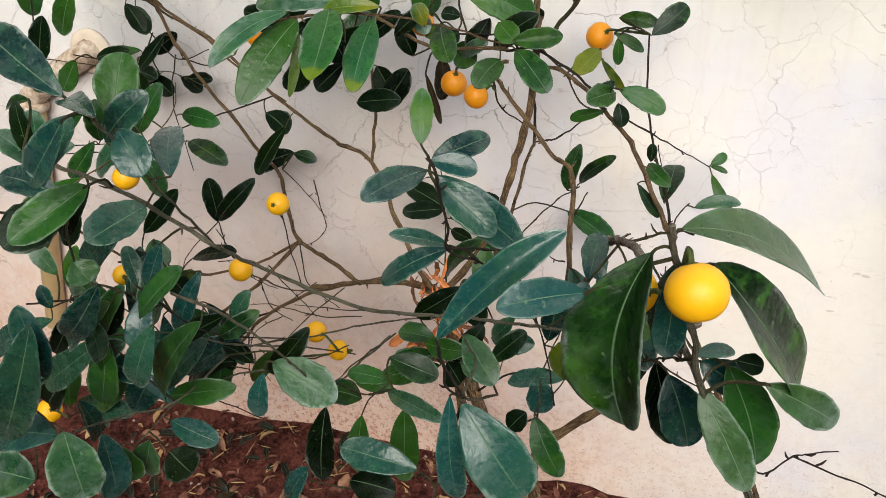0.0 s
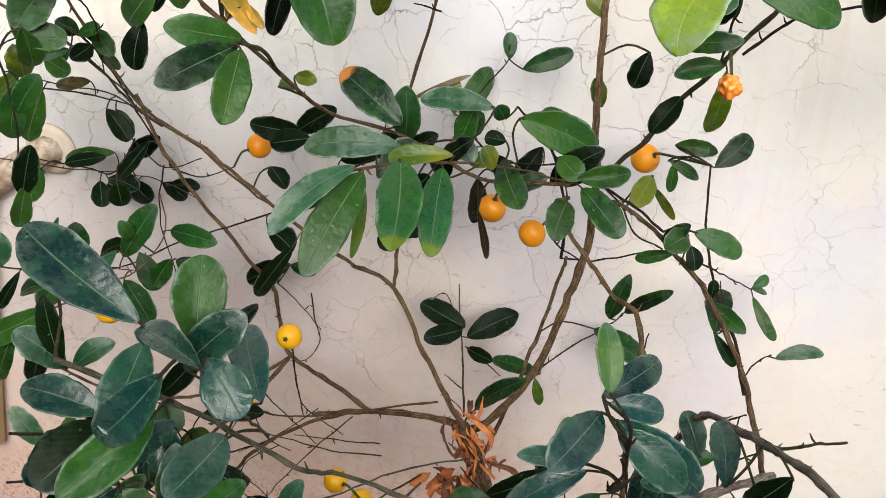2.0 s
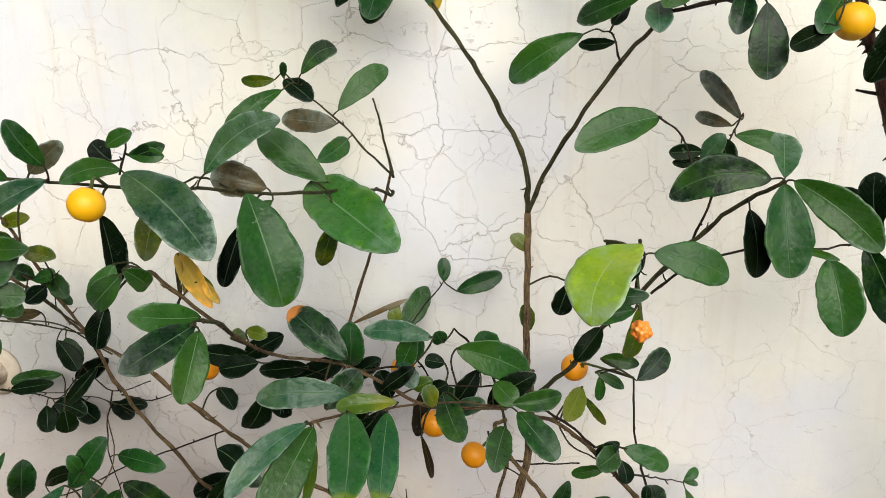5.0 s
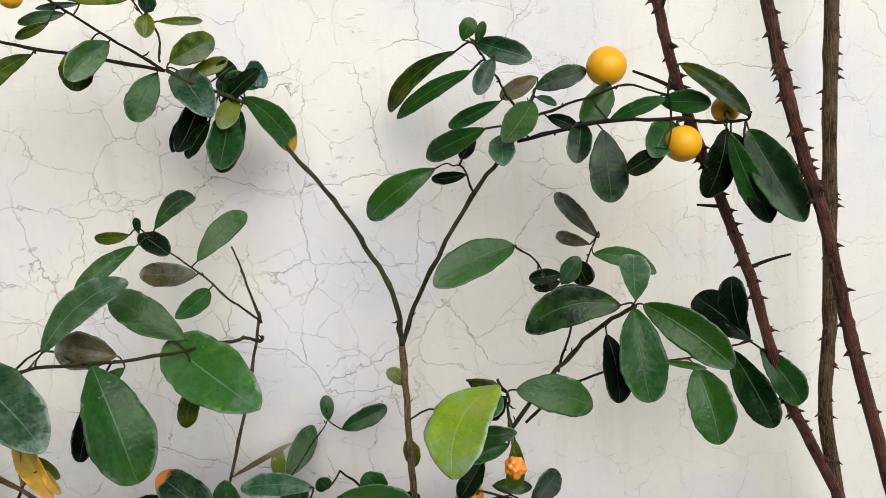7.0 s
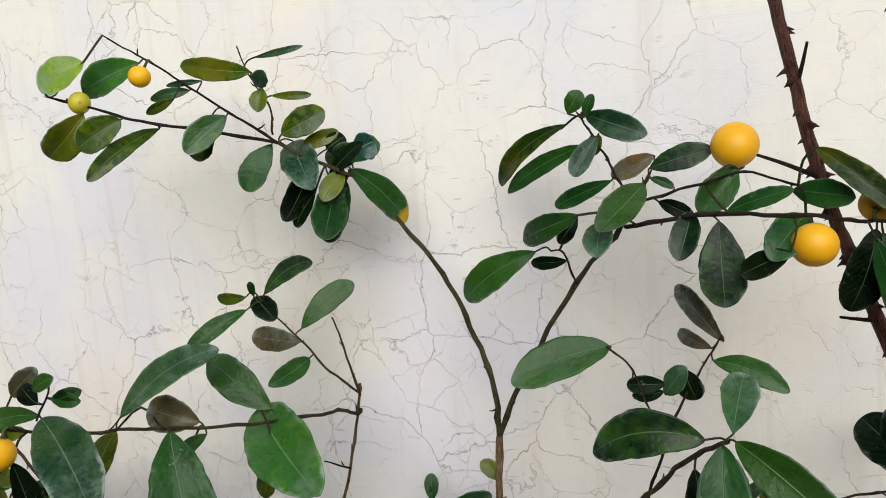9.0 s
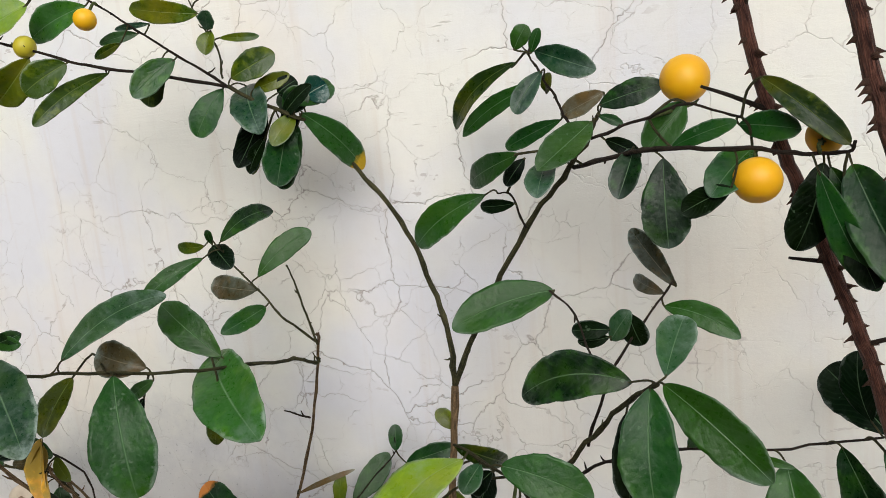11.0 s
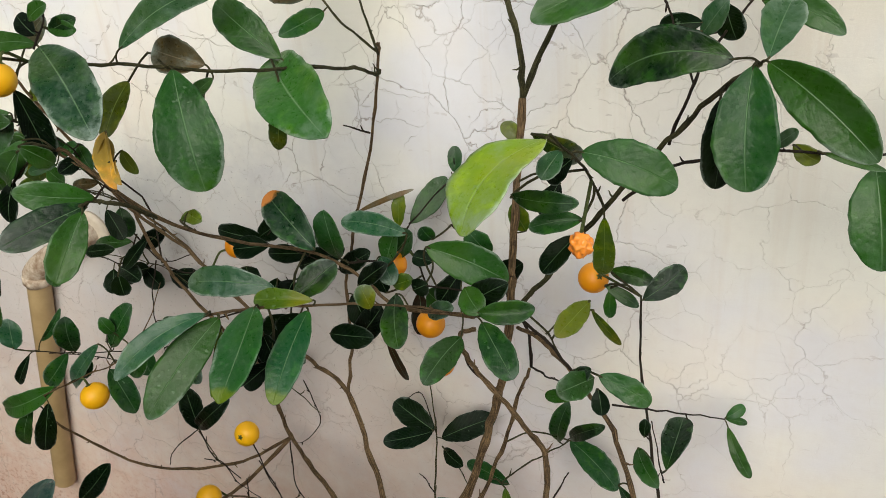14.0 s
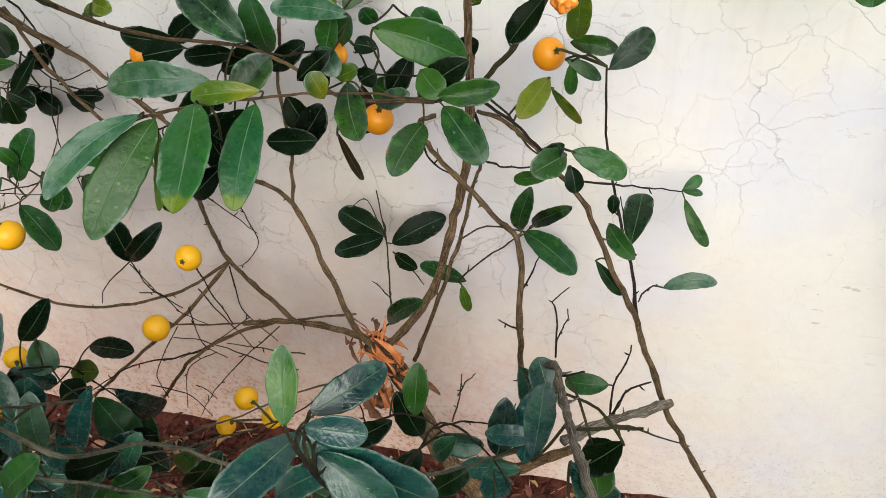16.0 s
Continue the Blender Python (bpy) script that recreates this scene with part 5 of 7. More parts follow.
# leaves: middle
leaf(WOOD_LINES, (0.201, 0.733, 1.111), (0.157, 0.673, 1.060), 0.0470, LIME, bend=0.13, roll=34)
leaf(WOOD_LINES, (0.218, 0.764, 1.092), (0.286, 0.764, 1.070), 0.0345, LEAF, bend=-0.05, roll=-1)
leaf(WOOD_LINES, (0.157, 0.780, 1.047), (0.216, 0.764, 1.052), 0.0177, LEAF, roll=10)
leaf(WOOD_LINES, (0.176, 0.779, 1.099), (0.202, 0.829, 1.062), 0.0190, OLIVE, roll=12)
leaf(WOOD_LINES, (0.108, 0.960, 1.030), (0.087, 0.960, 1.049), 0.0178, OLIVE)
leaf(WOOD_LINES, (0.202, 0.765, 1.092), (0.191, 0.750, 1.074), 0.0186, DUSTY, roll=11)
leaf(WOOD_LINES, (0.209, 0.770, 1.084), (0.190, 0.770, 1.065), 0.0176, SHADED)
leaf(WOOD_LINES, (0.209, 0.800, 1.023), (0.168, 0.787, 1.017), 0.0185, SPOTTED, roll=-3)
leaf(WOOD_LINES, (0.185, 0.870, 0.974), (0.158, 0.850, 0.944), 0.0230, SHADED, roll=9)
leaf(WOOD_LINES, (0.218, 0.840, 1.009), (0.212, 0.860, 0.944), 0.0200, OLIVE, roll=-4)
leaf(WOOD_LINES, (0.196, 0.970, 0.890), (0.242, 0.965, 0.886), 0.0190, LEAF, roll=8)
leaf(WOOD_LINES, (0.236, 0.936, 0.879), (0.273, 0.959, 0.909), 0.0274, SPOTTED, roll=7)
leaf(WOOD_LINES, (0.191, 0.970, 0.872), (0.227, 0.970, 0.851), 0.0145, LEAF, roll=-5)
leaf(WOOD_LINES, (0.197, 0.970, 0.870), (0.197, 0.970, 0.833), 0.0135, LEAF)
leaf(WOOD_LINES, (0.175, 0.967, 0.853), (0.154, 0.910, 0.839), 0.0265, OLIVE, roll=-6)
leaf(WOOD_LINES, (0.176, 0.970, 0.840), (0.207, 0.980, 0.794), 0.0112, OLIVE, roll=6)
leaf(WOOD_LINES, (0.029, 0.878, 0.942), (0.108, 0.898, 0.903), 0.0416, LEAF, bend=-0.05, roll=12)
leaf(WOOD_LINES, (0.001, 0.893, 0.947), (-0.079, 0.897, 0.952), 0.0254, DUSTY, bend=0.05, roll=0)
leaf(WOOD_LINES, (-0.091, 0.859, 0.935), (-0.159, 0.883, 0.983), 0.0403, SCORCHED, roll=1)
leaf(WOOD_LINES, (-0.104, 0.921, 0.894), (-0.091, 0.883, 0.968), 0.0315, LEAF, roll=-12)
leaf(WOOD_LINES, (-0.062, 0.746, 0.952), (-0.149, 0.727, 0.956), 0.0295, DUSTY, bend=0.04, roll=-1)
leaf(WOOD_LINES, (-0.014, 0.735, 0.952), (-0.071, 0.725, 0.950), 0.0193, OLIVE, roll=11)
leaf(WOOD_LINES, (-0.114, 0.840, 0.883), (-0.082, 0.880, 0.910), 0.0331, LEAF, roll=-2)
leaf(WOOD_LINES, (0.018, 0.825, 0.915), (0.042, 0.774, 0.888), 0.0292, LEAF, roll=8)
leaf(WOOD_LINES, (0.051, 0.910, 0.901), (0.027, 0.900, 0.865), 0.0255, SHADED, roll=-7)
leaf(WOOD_LINES, (0.092, 0.850, 0.891), (0.145, 0.869, 0.893), 0.0245, LEAF, roll=7)
leaf(WOOD_LINES, (0.097, 0.848, 0.882), (0.139, 0.813, 0.846), 0.0317, LEAF, roll=-6)
leaf(WOOD_LINES, (0.084, 0.824, 0.877), (0.076, 0.754, 0.871), 0.0286, SPOTTED, roll=-5)
leaf(WOOD_LINES, (0.063, 0.880, 0.873), (0.116, 0.870, 0.916), 0.0286, SHADED, roll=6)
leaf(WOOD_LINES, (0.072, 0.870, 0.906), (0.096, 0.850, 0.890), 0.0274, LEAF)
leaf(WOOD_LINES, (-0.057, 1.017, 0.900), (-0.025, 1.062, 0.946), 0.0307, LEAF, roll=5)
leaf(WOOD_LINES, (-0.059, 0.990, 0.907), (-0.058, 1.000, 0.947), 0.0175, OLIVE, roll=-8)
leaf(WOOD_LINES, (0.001, 1.030, 0.965), (-0.001, 1.040, 0.994), 0.0174, LEAF, roll=4)
leaf(WOOD_LINES, (0.018, 1.020, 0.956), (0.075, 1.030, 0.976), 0.0246, LEAF)
leaf(WOOD_LINES, (-0.115, 0.990, 0.920), (-0.042, 1.000, 0.953), 0.0069, BRONZE)
leaf(WOOD_LINES, (0.008, 0.940, 0.921), (0.000, 0.930, 0.939), 0.0189, LEAF)
leaf(WOOD_LINES, (-0.042, 0.920, 0.896), (-0.024, 0.910, 0.939), 0.0253, LEAF)
leaf(WOOD_LINES, (-0.043, 0.910, 0.908), (-0.020, 0.890, 0.887), 0.0226, DUSTY)
leaf(WOOD_LINES, (-0.118, 0.960, 0.824), (-0.094, 0.950, 0.786), 0.0310, SHADED)
leaf(WOOD_LINES, (-0.139, 0.930, 0.782), (-0.073, 0.920, 0.793), 0.0304, SHADED)
leaf(WOOD_LINES, (-0.058, 0.880, 0.886), (-0.019, 0.880, 0.917), 0.0209, SHADED)
leaf(WOOD_LINES, (-0.252, 0.970, 0.881), (-0.196, 0.960, 0.916), 0.0288, SHADED)
leaf(WOOD_LINES, (-0.050, 0.745, 0.926), (-0.077, 0.740, 0.899), 0.0269, SHADED)
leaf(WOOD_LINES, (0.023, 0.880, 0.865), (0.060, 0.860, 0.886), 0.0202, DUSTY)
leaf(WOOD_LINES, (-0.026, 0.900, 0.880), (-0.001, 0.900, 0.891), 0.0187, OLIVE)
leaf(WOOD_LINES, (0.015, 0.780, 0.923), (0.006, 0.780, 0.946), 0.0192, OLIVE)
leaf(WOOD_LINES, (0.010, 0.930, 0.898), (-0.014, 0.930, 0.902), 0.0191, SHADED)
leaf(WOOD_LINES, (-0.002, 0.900, 0.877), (0.016, 0.900, 0.887), 0.0211, SHADED)
leaf(WOOD_LINES, (-0.124, 0.950, 0.862), (-0.066, 0.930, 0.902), 0.0248, SHADED)
leaf(WOOD_LINES, (-0.197, 0.970, 0.848), (-0.119, 0.950, 0.890), 0.0298, SHADED)
leaf(WOOD_LINES, (-0.114, 0.950, 0.767), (-0.065, 0.930, 0.827), 0.0326, SHADED)
leaf(WOOD_LINES, (-0.056, 0.710, 0.925), (-0.035, 0.700, 0.900), 0.0234, SHADED)
leaf(WOOD_LINES, (-0.044, 0.700, 0.905), (-0.073, 0.690, 0.880), 0.0209, SHADED)
leaf(WOOD_LINES, (-0.039, 0.745, 0.929), (-0.061, 0.740, 0.907), 0.0244, SHADED)
leaf(WOOD_LINES, (-0.086, 0.680, 0.959), (-0.141, 0.615, 0.924), 0.0230, DUSTY, bend=0.06, roll=10)
leaf(WOOD_LINES, (-0.084, 0.691, 0.949), (-0.116, 0.616, 0.888), 0.0360, LEAF, roll=-3)
leaf(WOOD_LINES, (-0.055, 0.705, 0.956), (-0.046, 0.628, 0.910), 0.0381, MOTTLED, roll=9)
leaf(WOOD_LINES, (-0.025, 0.739, 0.938), (-0.021, 0.662, 0.892), 0.0306, MOTTLED, roll=-4)
leaf(WOOD_LINES, (-0.084, 0.690, 0.939), (-0.093, 0.670, 0.878), 0.0103, OLIVE)

# leaves: lower right
leaf(WOOD_LINES, (0.212, 0.848, 0.842), (0.261, 0.849, 0.819), 0.0245, LEAF, roll=3)
leaf(WOOD_LINES, (0.207, 0.850, 0.837), (0.183, 0.811, 0.841), 0.0266, LEAF, roll=-9)
leaf(WOOD_LINES, (0.197, 0.850, 0.816), (0.157, 0.851, 0.805), 0.0140, LEAF)
leaf(WOOD_LINES, (0.184, 0.860, 0.823), (0.206, 0.840, 0.853), 0.0178, LEAF)
leaf(WOOD_LINES, (0.211, 0.850, 0.825), (0.217, 0.840, 0.802), 0.0179, SHADED)
leaf(WOOD_LINES, (0.267, 0.940, 0.666), (0.275, 1.008, 0.691), 0.0331, LEAF, roll=-10)
leaf(WOOD_LINES, (0.247, 0.869, 0.748), (0.273, 0.825, 0.743), 0.0196, LEAF, roll=8)
leaf(WOOD_LINES, (0.248, 0.900, 0.738), (0.249, 0.900, 0.761), 0.0126, SHADED)
leaf(WOOD_LINES, (0.302, 0.805, 0.728), (0.349, 0.812, 0.734), 0.0154, DUSTY, bend=-0.08, roll=1)
leaf(WOOD_LINES, (0.323, 1.032, 0.670), (0.353, 1.005, 0.623), 0.0158, LEAF, roll=2)
leaf(WOOD_LINES, (0.320, 1.030, 0.684), (0.339, 1.040, 0.697), 0.0143, LEAF)
leaf(WOOD_LINES, (0.320, 1.030, 0.682), (0.344, 1.050, 0.667), 0.0092, LEAF)
leaf(WOOD_LINES, (0.240, 0.810, 0.749), (0.266, 0.810, 0.710), 0.0128, LEAF, roll=-4)
leaf(WOOD_LINES, (0.141, 0.950, 0.669), (0.160, 0.930, 0.742), 0.0228, LEAF, roll=0)
leaf(WOOD_LINES, (0.159, 0.941, 0.684), (0.204, 0.898, 0.741), 0.0172, LEAF, roll=12)
leaf(WOOD_LINES, (0.128, 1.055, 0.584), (0.201, 1.007, 0.561), 0.0352, SPOTTED, roll=-12)
leaf(WOOD_LINES, (0.259, 0.790, 0.604), (0.215, 0.790, 0.602), 0.0231, LEAF, roll=3)

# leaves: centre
leaf(WOOD_LINES, (-0.048, 1.003, 0.600), (-0.112, 1.019, 0.624), 0.0351, SHADED, roll=11)
leaf(WOOD_LINES, (-0.051, 1.007, 0.595), (-0.089, 0.941, 0.619), 0.0282, SHADED, roll=-4)
leaf(WOOD_LINES, (-0.048, 1.025, 0.570), (0.021, 1.059, 0.597), 0.0372, SHADED, roll=-2)
leaf(WOOD_LINES, (-0.048, 1.030, 0.548), (-0.008, 1.000, 0.551), 0.0202, SHADED, roll=10)
leaf(WOOD_LINES, (0.058, 1.000, 0.537), (-0.012, 1.020, 0.541), 0.0230, LEAF, roll=-3)
leaf(WOOD_LINES, (0.052, 1.000, 0.529), (0.061, 0.990, 0.491), 0.0153, OLIVE, roll=9)
leaf(WOOD_LINES, (-0.008, 0.840, 0.854), (0.000, 0.862, 0.784), 0.0092, DARK)
leaf(WOOD_LINES, (-0.017, 0.900, 0.544), (0.049, 0.850, 0.636), 0.0230, LEAF)

# leaves: left wall
leaf(WOOD_LINES, (-0.519, 0.870, 0.727), (-0.492, 0.850, 0.796), 0.0329, LEAF)
leaf(WOOD_LINES, (-0.459, 0.880, 0.738), (-0.400, 0.880, 0.813), 0.0324, LEAF)
leaf(WOOD_LINES, (-0.435, 0.870, 0.770), (-0.440, 0.860, 0.797), 0.0181, LEAF)
leaf(WOOD_LINES, (-0.451, 0.860, 0.716), (-0.425, 0.860, 0.650), 0.0308, LEAF)
leaf(WOOD_LINES, (-0.393, 0.930, 0.578), (-0.389, 0.920, 0.655), 0.0298, SHADED)
leaf(WOOD_LINES, (-0.392, 0.930, 0.581), (-0.302, 0.900, 0.667), 0.0260, SHADED)
leaf(WOOD_LINES, (-0.445, 0.850, 0.763), (-0.532, 0.860, 0.673), 0.0245, DUSTY, roll=12)
leaf(WOOD_LINES, (-0.507, 0.860, 0.694), (-0.479, 0.860, 0.724), 0.0220, LEAF)
leaf(WOOD_LINES, (-0.522, 0.860, 0.729), (-0.576, 0.850, 0.671), 0.0299, LEAF, roll=0)
leaf(WOOD_LINES, (-0.568, 0.840, 0.650), (-0.598, 0.830, 0.563), 0.0292, SHADED, roll=-11)
leaf(WOOD_LINES, (-0.515, 1.030, 0.777), (-0.577, 1.030, 0.746), 0.0310, SHADED)
leaf(WOOD_LINES, (-0.530, 1.040, 0.807), (-0.479, 1.040, 0.838), 0.0268, SHADED)
leaf(WOOD_LINES, (-0.557, 1.050, 0.807), (-0.639, 1.050, 0.794), 0.0231, LEAF)
leaf(WOOD_LINES, (-0.535, 1.040, 0.771), (-0.508, 1.040, 0.739), 0.0295, SHADED)
leaf(WOOD_LINES, (-0.486, 1.040, 0.770), (-0.453, 1.040, 0.747), 0.0242, SHADED)
leaf(WOOD_LINES, (-0.478, 1.040, 0.766), (-0.429, 1.040, 0.767), 0.0208, SHADED)
leaf(WOOD_LINES, (-0.388, 0.870, 0.746), (-0.412, 0.860, 0.711), 0.0255, LEAF)
leaf(WOOD_LINES, (-0.597, 0.880, 0.724), (-0.538, 0.880, 0.783), 0.0104, LEAF)
leaf(WOOD_LINES, (-0.460, 0.800, 1.081), (-0.385, 0.780, 1.085), 0.0243, LEAF)
leaf(WOOD_LINES, (-0.420, 0.820, 1.070), (-0.372, 0.800, 1.069), 0.0193, OLIVE)
leaf(WOOD_LINES, (-0.470, 0.900, 1.007), (-0.441, 0.900, 1.017), 0.0168, LEAF)
leaf(WOOD_LINES, (-0.461, 0.920, 1.009), (-0.438, 0.910, 0.981), 0.0224, LEAF)
leaf(WOOD_LINES, (-0.484, 0.900, 0.990), (-0.514, 0.880, 0.984), 0.0144, LEAF, roll=-2)
leaf(WOOD_LINES, (-0.536, 1.000, 0.924), (-0.587, 1.000, 0.917), 0.0180, BRONZE, roll=9)
leaf(WOOD_LINES, (-0.508, 1.000, 0.888), (-0.492, 0.990, 0.849), 0.0288, SPOTTED, roll=-4)
leaf(WOOD_LINES, (-0.448, 0.750, 0.965), (-0.405, 0.740, 1.007), 0.0241, LEAF)
leaf(WOOD_LINES, (-0.467, 0.750, 0.875), (-0.435, 0.740, 0.934), 0.0251, SHADED)
leaf(WOOD_LINES, (-0.431, 0.950, 0.743), (-0.356, 0.930, 0.740), 0.0279, LEAF)
leaf(WOOD_LINES, (-0.429, 0.950, 0.700), (-0.337, 0.900, 0.688), 0.0324, LEAF)
leaf(WOOD_LINES, (-0.470, 0.930, 0.717), (-0.446, 0.920, 0.668), 0.0312, LEAF)
leaf(WOOD_LINES, (-0.528, 0.930, 0.707), (-0.477, 0.920, 0.735), 0.0222, SHADED)
leaf(WOOD_LINES, (-0.298, 0.990, 0.825), (-0.273, 0.970, 0.804), 0.0249, SHADED)
leaf(WOOD_LINES, (-0.263, 0.950, 0.733), (-0.323, 0.950, 0.654), 0.0248, SHADED)
leaf(WOOD_LINES, (-0.303, 0.970, 0.745), (-0.271, 0.970, 0.716), 0.0363, SHADED)
leaf(WOOD_LINES, (-0.312, 1.050, 0.650), (-0.378, 1.040, 0.622), 0.0329, SHADED)
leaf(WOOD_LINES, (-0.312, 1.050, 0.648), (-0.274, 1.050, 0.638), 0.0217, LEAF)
leaf(WOOD_LINES, (-0.241, 0.970, 0.881), (-0.306, 0.960, 0.892), 0.0281, SHADED)
leaf(WOOD_LINES, (-0.230, 0.960, 0.878), (-0.278, 0.950, 0.872), 0.0306, SHADED)
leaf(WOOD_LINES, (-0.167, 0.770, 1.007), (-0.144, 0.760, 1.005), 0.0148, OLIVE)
leaf(WOOD_LINES, (-0.226, 0.960, 0.832), (-0.252, 0.960, 0.782), 0.0343, SHADED)
leaf(WOOD_LINES, (-0.163, 0.950, 0.880), (-0.227, 0.950, 0.871), 0.0234, SHADED)
leaf(WOOD_LINES, (-0.193, 0.950, 0.839), (-0.202, 0.940, 0.813), 0.0307, SHADED)
leaf(WOOD_LINES, (-0.026, 0.960, 0.840), (-0.029, 0.960, 0.781), 0.0236, DARK)
leaf(WOOD_LINES, (-0.521, 0.920, 0.999), (-0.552, 0.900, 1.024), 0.0264, LEAF)
leaf(WOOD_LINES, (-0.337, 0.700, 1.173), (-0.349, 0.680, 1.189), 0.0136, LEAF)
leaf(WOOD_LINES, (-0.302, 0.700, 1.173), (-0.371, 0.680, 1.134), 0.0239, DUSTY)
leaf(WOOD_LINES, (-0.302, 0.700, 1.185), (-0.317, 0.680, 1.227), 0.0213, LEAF, bend=-0.05)

# leaves: foreground left
leaf(WOOD_LINES, (-0.144, 0.437, 0.953), (-0.225, 0.461, 0.998), 0.0355, BLUISH, roll=0)
leaf(WOOD_LINES, (-0.125, 0.460, 0.924), (-0.126, 0.487, 0.973), 0.0338, LEAF, roll=-1)
leaf(WOOD_LINES, (-0.091, 0.404, 0.952), (-0.143, 0.436, 0.955), 0.0192, BLUISH, roll=12)
leaf(WOOD_LINES, (-0.106, 0.392, 0.955), (-0.157, 0.394, 0.902), 0.0263, BLUISH)
leaf(WOOD_LINES, (-0.130, 0.450, 0.915), (-0.090, 0.460, 0.951), 0.0267, BLUISH)
leaf(WOOD_LINES, (-0.111, 0.444, 0.928), (-0.086, 0.429, 0.899), 0.0291, BLUISH, roll=11)
leaf(WOOD_LINES, (-0.089, 0.462, 0.884), (-0.124, 0.523, 0.903), 0.0261, BLUISH, roll=-2)
leaf(WOOD_LINES, (-0.210, 0.470, 0.845), (-0.236, 0.422, 0.826), 0.0431, SHADED)
leaf(WOOD_LINES, (-0.206, 0.500, 0.849), (-0.246, 0.490, 0.799), 0.0291, SHADED)
leaf(WOOD_LINES, (-0.113, 0.455, 0.860), (-0.127, 0.401, 0.856), 0.0318, BLUISH, roll=-4)
leaf(WOOD_LINES, (-0.162, 0.520, 0.787), (-0.190, 0.520, 0.736), 0.0222, BLUISH)
leaf(WOOD_LINES, (-0.260, 0.530, 0.722), (-0.328, 0.530, 0.644), 0.0327, BLUISH)
leaf(WOOD_LINES, (-0.212, 0.541, 0.713), (-0.214, 0.505, 0.668), 0.0272, BLUISH, roll=11)
leaf(WOOD_LINES, (-0.271, 0.550, 0.687), (-0.318, 0.550, 0.641), 0.0301, DUSTY)
leaf(WOOD_LINES, (-0.347, 0.600, 0.594), (-0.463, 0.600, 0.505), 0.0402, BLUISH)
leaf(WOOD_LINES, (-0.342, 0.600, 0.595), (-0.379, 0.600, 0.492), 0.0398, LEAF)
leaf(WOOD_LINES, (-0.115, 0.489, 0.727), (-0.259, 0.574, 0.539), 0.0388, LEAF, roll=-3)
leaf(WOOD_LINES, (-0.319, 0.650, 0.529), (-0.364, 0.630, 0.456), 0.0405, BLUISH)
leaf(WOOD_LINES, (-0.280, 0.713, 0.582), (-0.290, 0.779, 0.472), 0.0324, BLUISH, roll=-1)
leaf(WOOD_LINES, (-0.213, 0.660, 0.540), (-0.297, 0.660, 0.496), 0.0312, SHADED)
leaf(WOOD_LINES, (-0.293, 0.620, 0.502), (-0.198, 0.620, 0.532), 0.0301, LEAF)
leaf(WOOD_LINES, (-0.302, 0.620, 0.461), (-0.238, 0.620, 0.438), 0.0342, BLUISH, roll=-5)
leaf(WOOD_LINES, (-0.235, 0.420, 0.751), (-0.319, 0.420, 0.606), 0.0435, BLUISH)
leaf(WOOD_LINES, (-0.287, 0.450, 0.590), (-0.375, 0.450, 0.570), 0.0418, BLUISH)
leaf(WOOD_LINES, (-0.278, 0.450, 0.597), (-0.271, 0.440, 0.513), 0.0540, DUSTY, roll=7)
leaf(WOOD_LINES, (-0.331, 0.540, 0.503), (-0.338, 0.540, 0.395), 0.0407, BLUISH)
leaf(WOOD_LINES, (-0.384, 0.480, 0.475), (-0.450, 0.480, 0.477), 0.0520, DUSTY)
leaf(WOOD_LINES, (-0.289, 0.590, 0.439), (-0.263, 0.590, 0.408), 0.0494, SHADED)
leaf(WOOD_LINES, (-0.314, 0.590, 0.452), (-0.344, 0.590, 0.387), 0.0430, DUSTY)
leaf(WOOD_LINES, (-0.349, 0.570, 0.453), (-0.331, 0.570, 0.400), 0.0381, LEAF)
leaf(WOOD_LINES, (-0.114, 0.587, 0.610), (-0.044, 0.585, 0.572), 0.0466, DUSTY, roll=10)
leaf(WOOD_LINES, (-0.138, 0.600, 0.581), (-0.156, 0.600, 0.516), 0.0244, BLUISH, roll=0)
leaf(WOOD_LINES, (-0.077, 0.710, 0.467), (-0.125, 0.710, 0.472), 0.0362, LEAF, roll=6)
leaf(WOOD_LINES, (-0.016, 0.680, 0.517), (-0.067, 0.680, 0.523), 0.0203, LEAF, roll=-7)
leaf(WOOD_LINES, (-0.107, 0.670, 0.481), (-0.119, 0.650, 0.372), 0.0385, SHADED, roll=12)
leaf(WOOD_LINES, (-0.034, 0.620, 0.524), (-0.040, 0.620, 0.430), 0.0302, LEAF, roll=11)
leaf(WOOD_LINES, (0.028, 0.600, 0.562), (0.018, 0.600, 0.455), 0.0336, LEAF, roll=-2)
leaf(WOOD_LINES, (0.077, 0.500, 0.582), (0.001, 0.500, 0.594), 0.0320, BLUISH, roll=-1)
leaf(WOOD_LINES, (0.150, 0.420, 0.742), (0.200, 0.400, 0.678), 0.0460, BLUISH, roll=10)
leaf(WOOD_LINES, (0.141, 0.420, 0.747), (0.143, 0.420, 0.643), 0.0223, BLUISH, roll=-3)
leaf(WOOD_LINES, (0.011, 0.600, 0.582), (0.089, 0.550, 0.601), 0.0195, DUSTY, roll=8)
leaf(WOOD_LINES, (0.114, 0.550, 0.707), (0.148, 0.520, 0.680), 0.0279, DUSTY, roll=-4)
leaf(WOOD_LINES, (0.179, 0.720, 0.538), (0.111, 0.720, 0.521), 0.0235, BLUISH, roll=4)
leaf(WOOD_LINES, (0.147, 0.720, 0.534), (0.156, 0.720, 0.482), 0.0334, BLUISH)
leaf(WOOD_LINES, (0.164, 0.620, 0.562), (0.196, 0.600, 0.503), 0.0294, LEAF, roll=9)
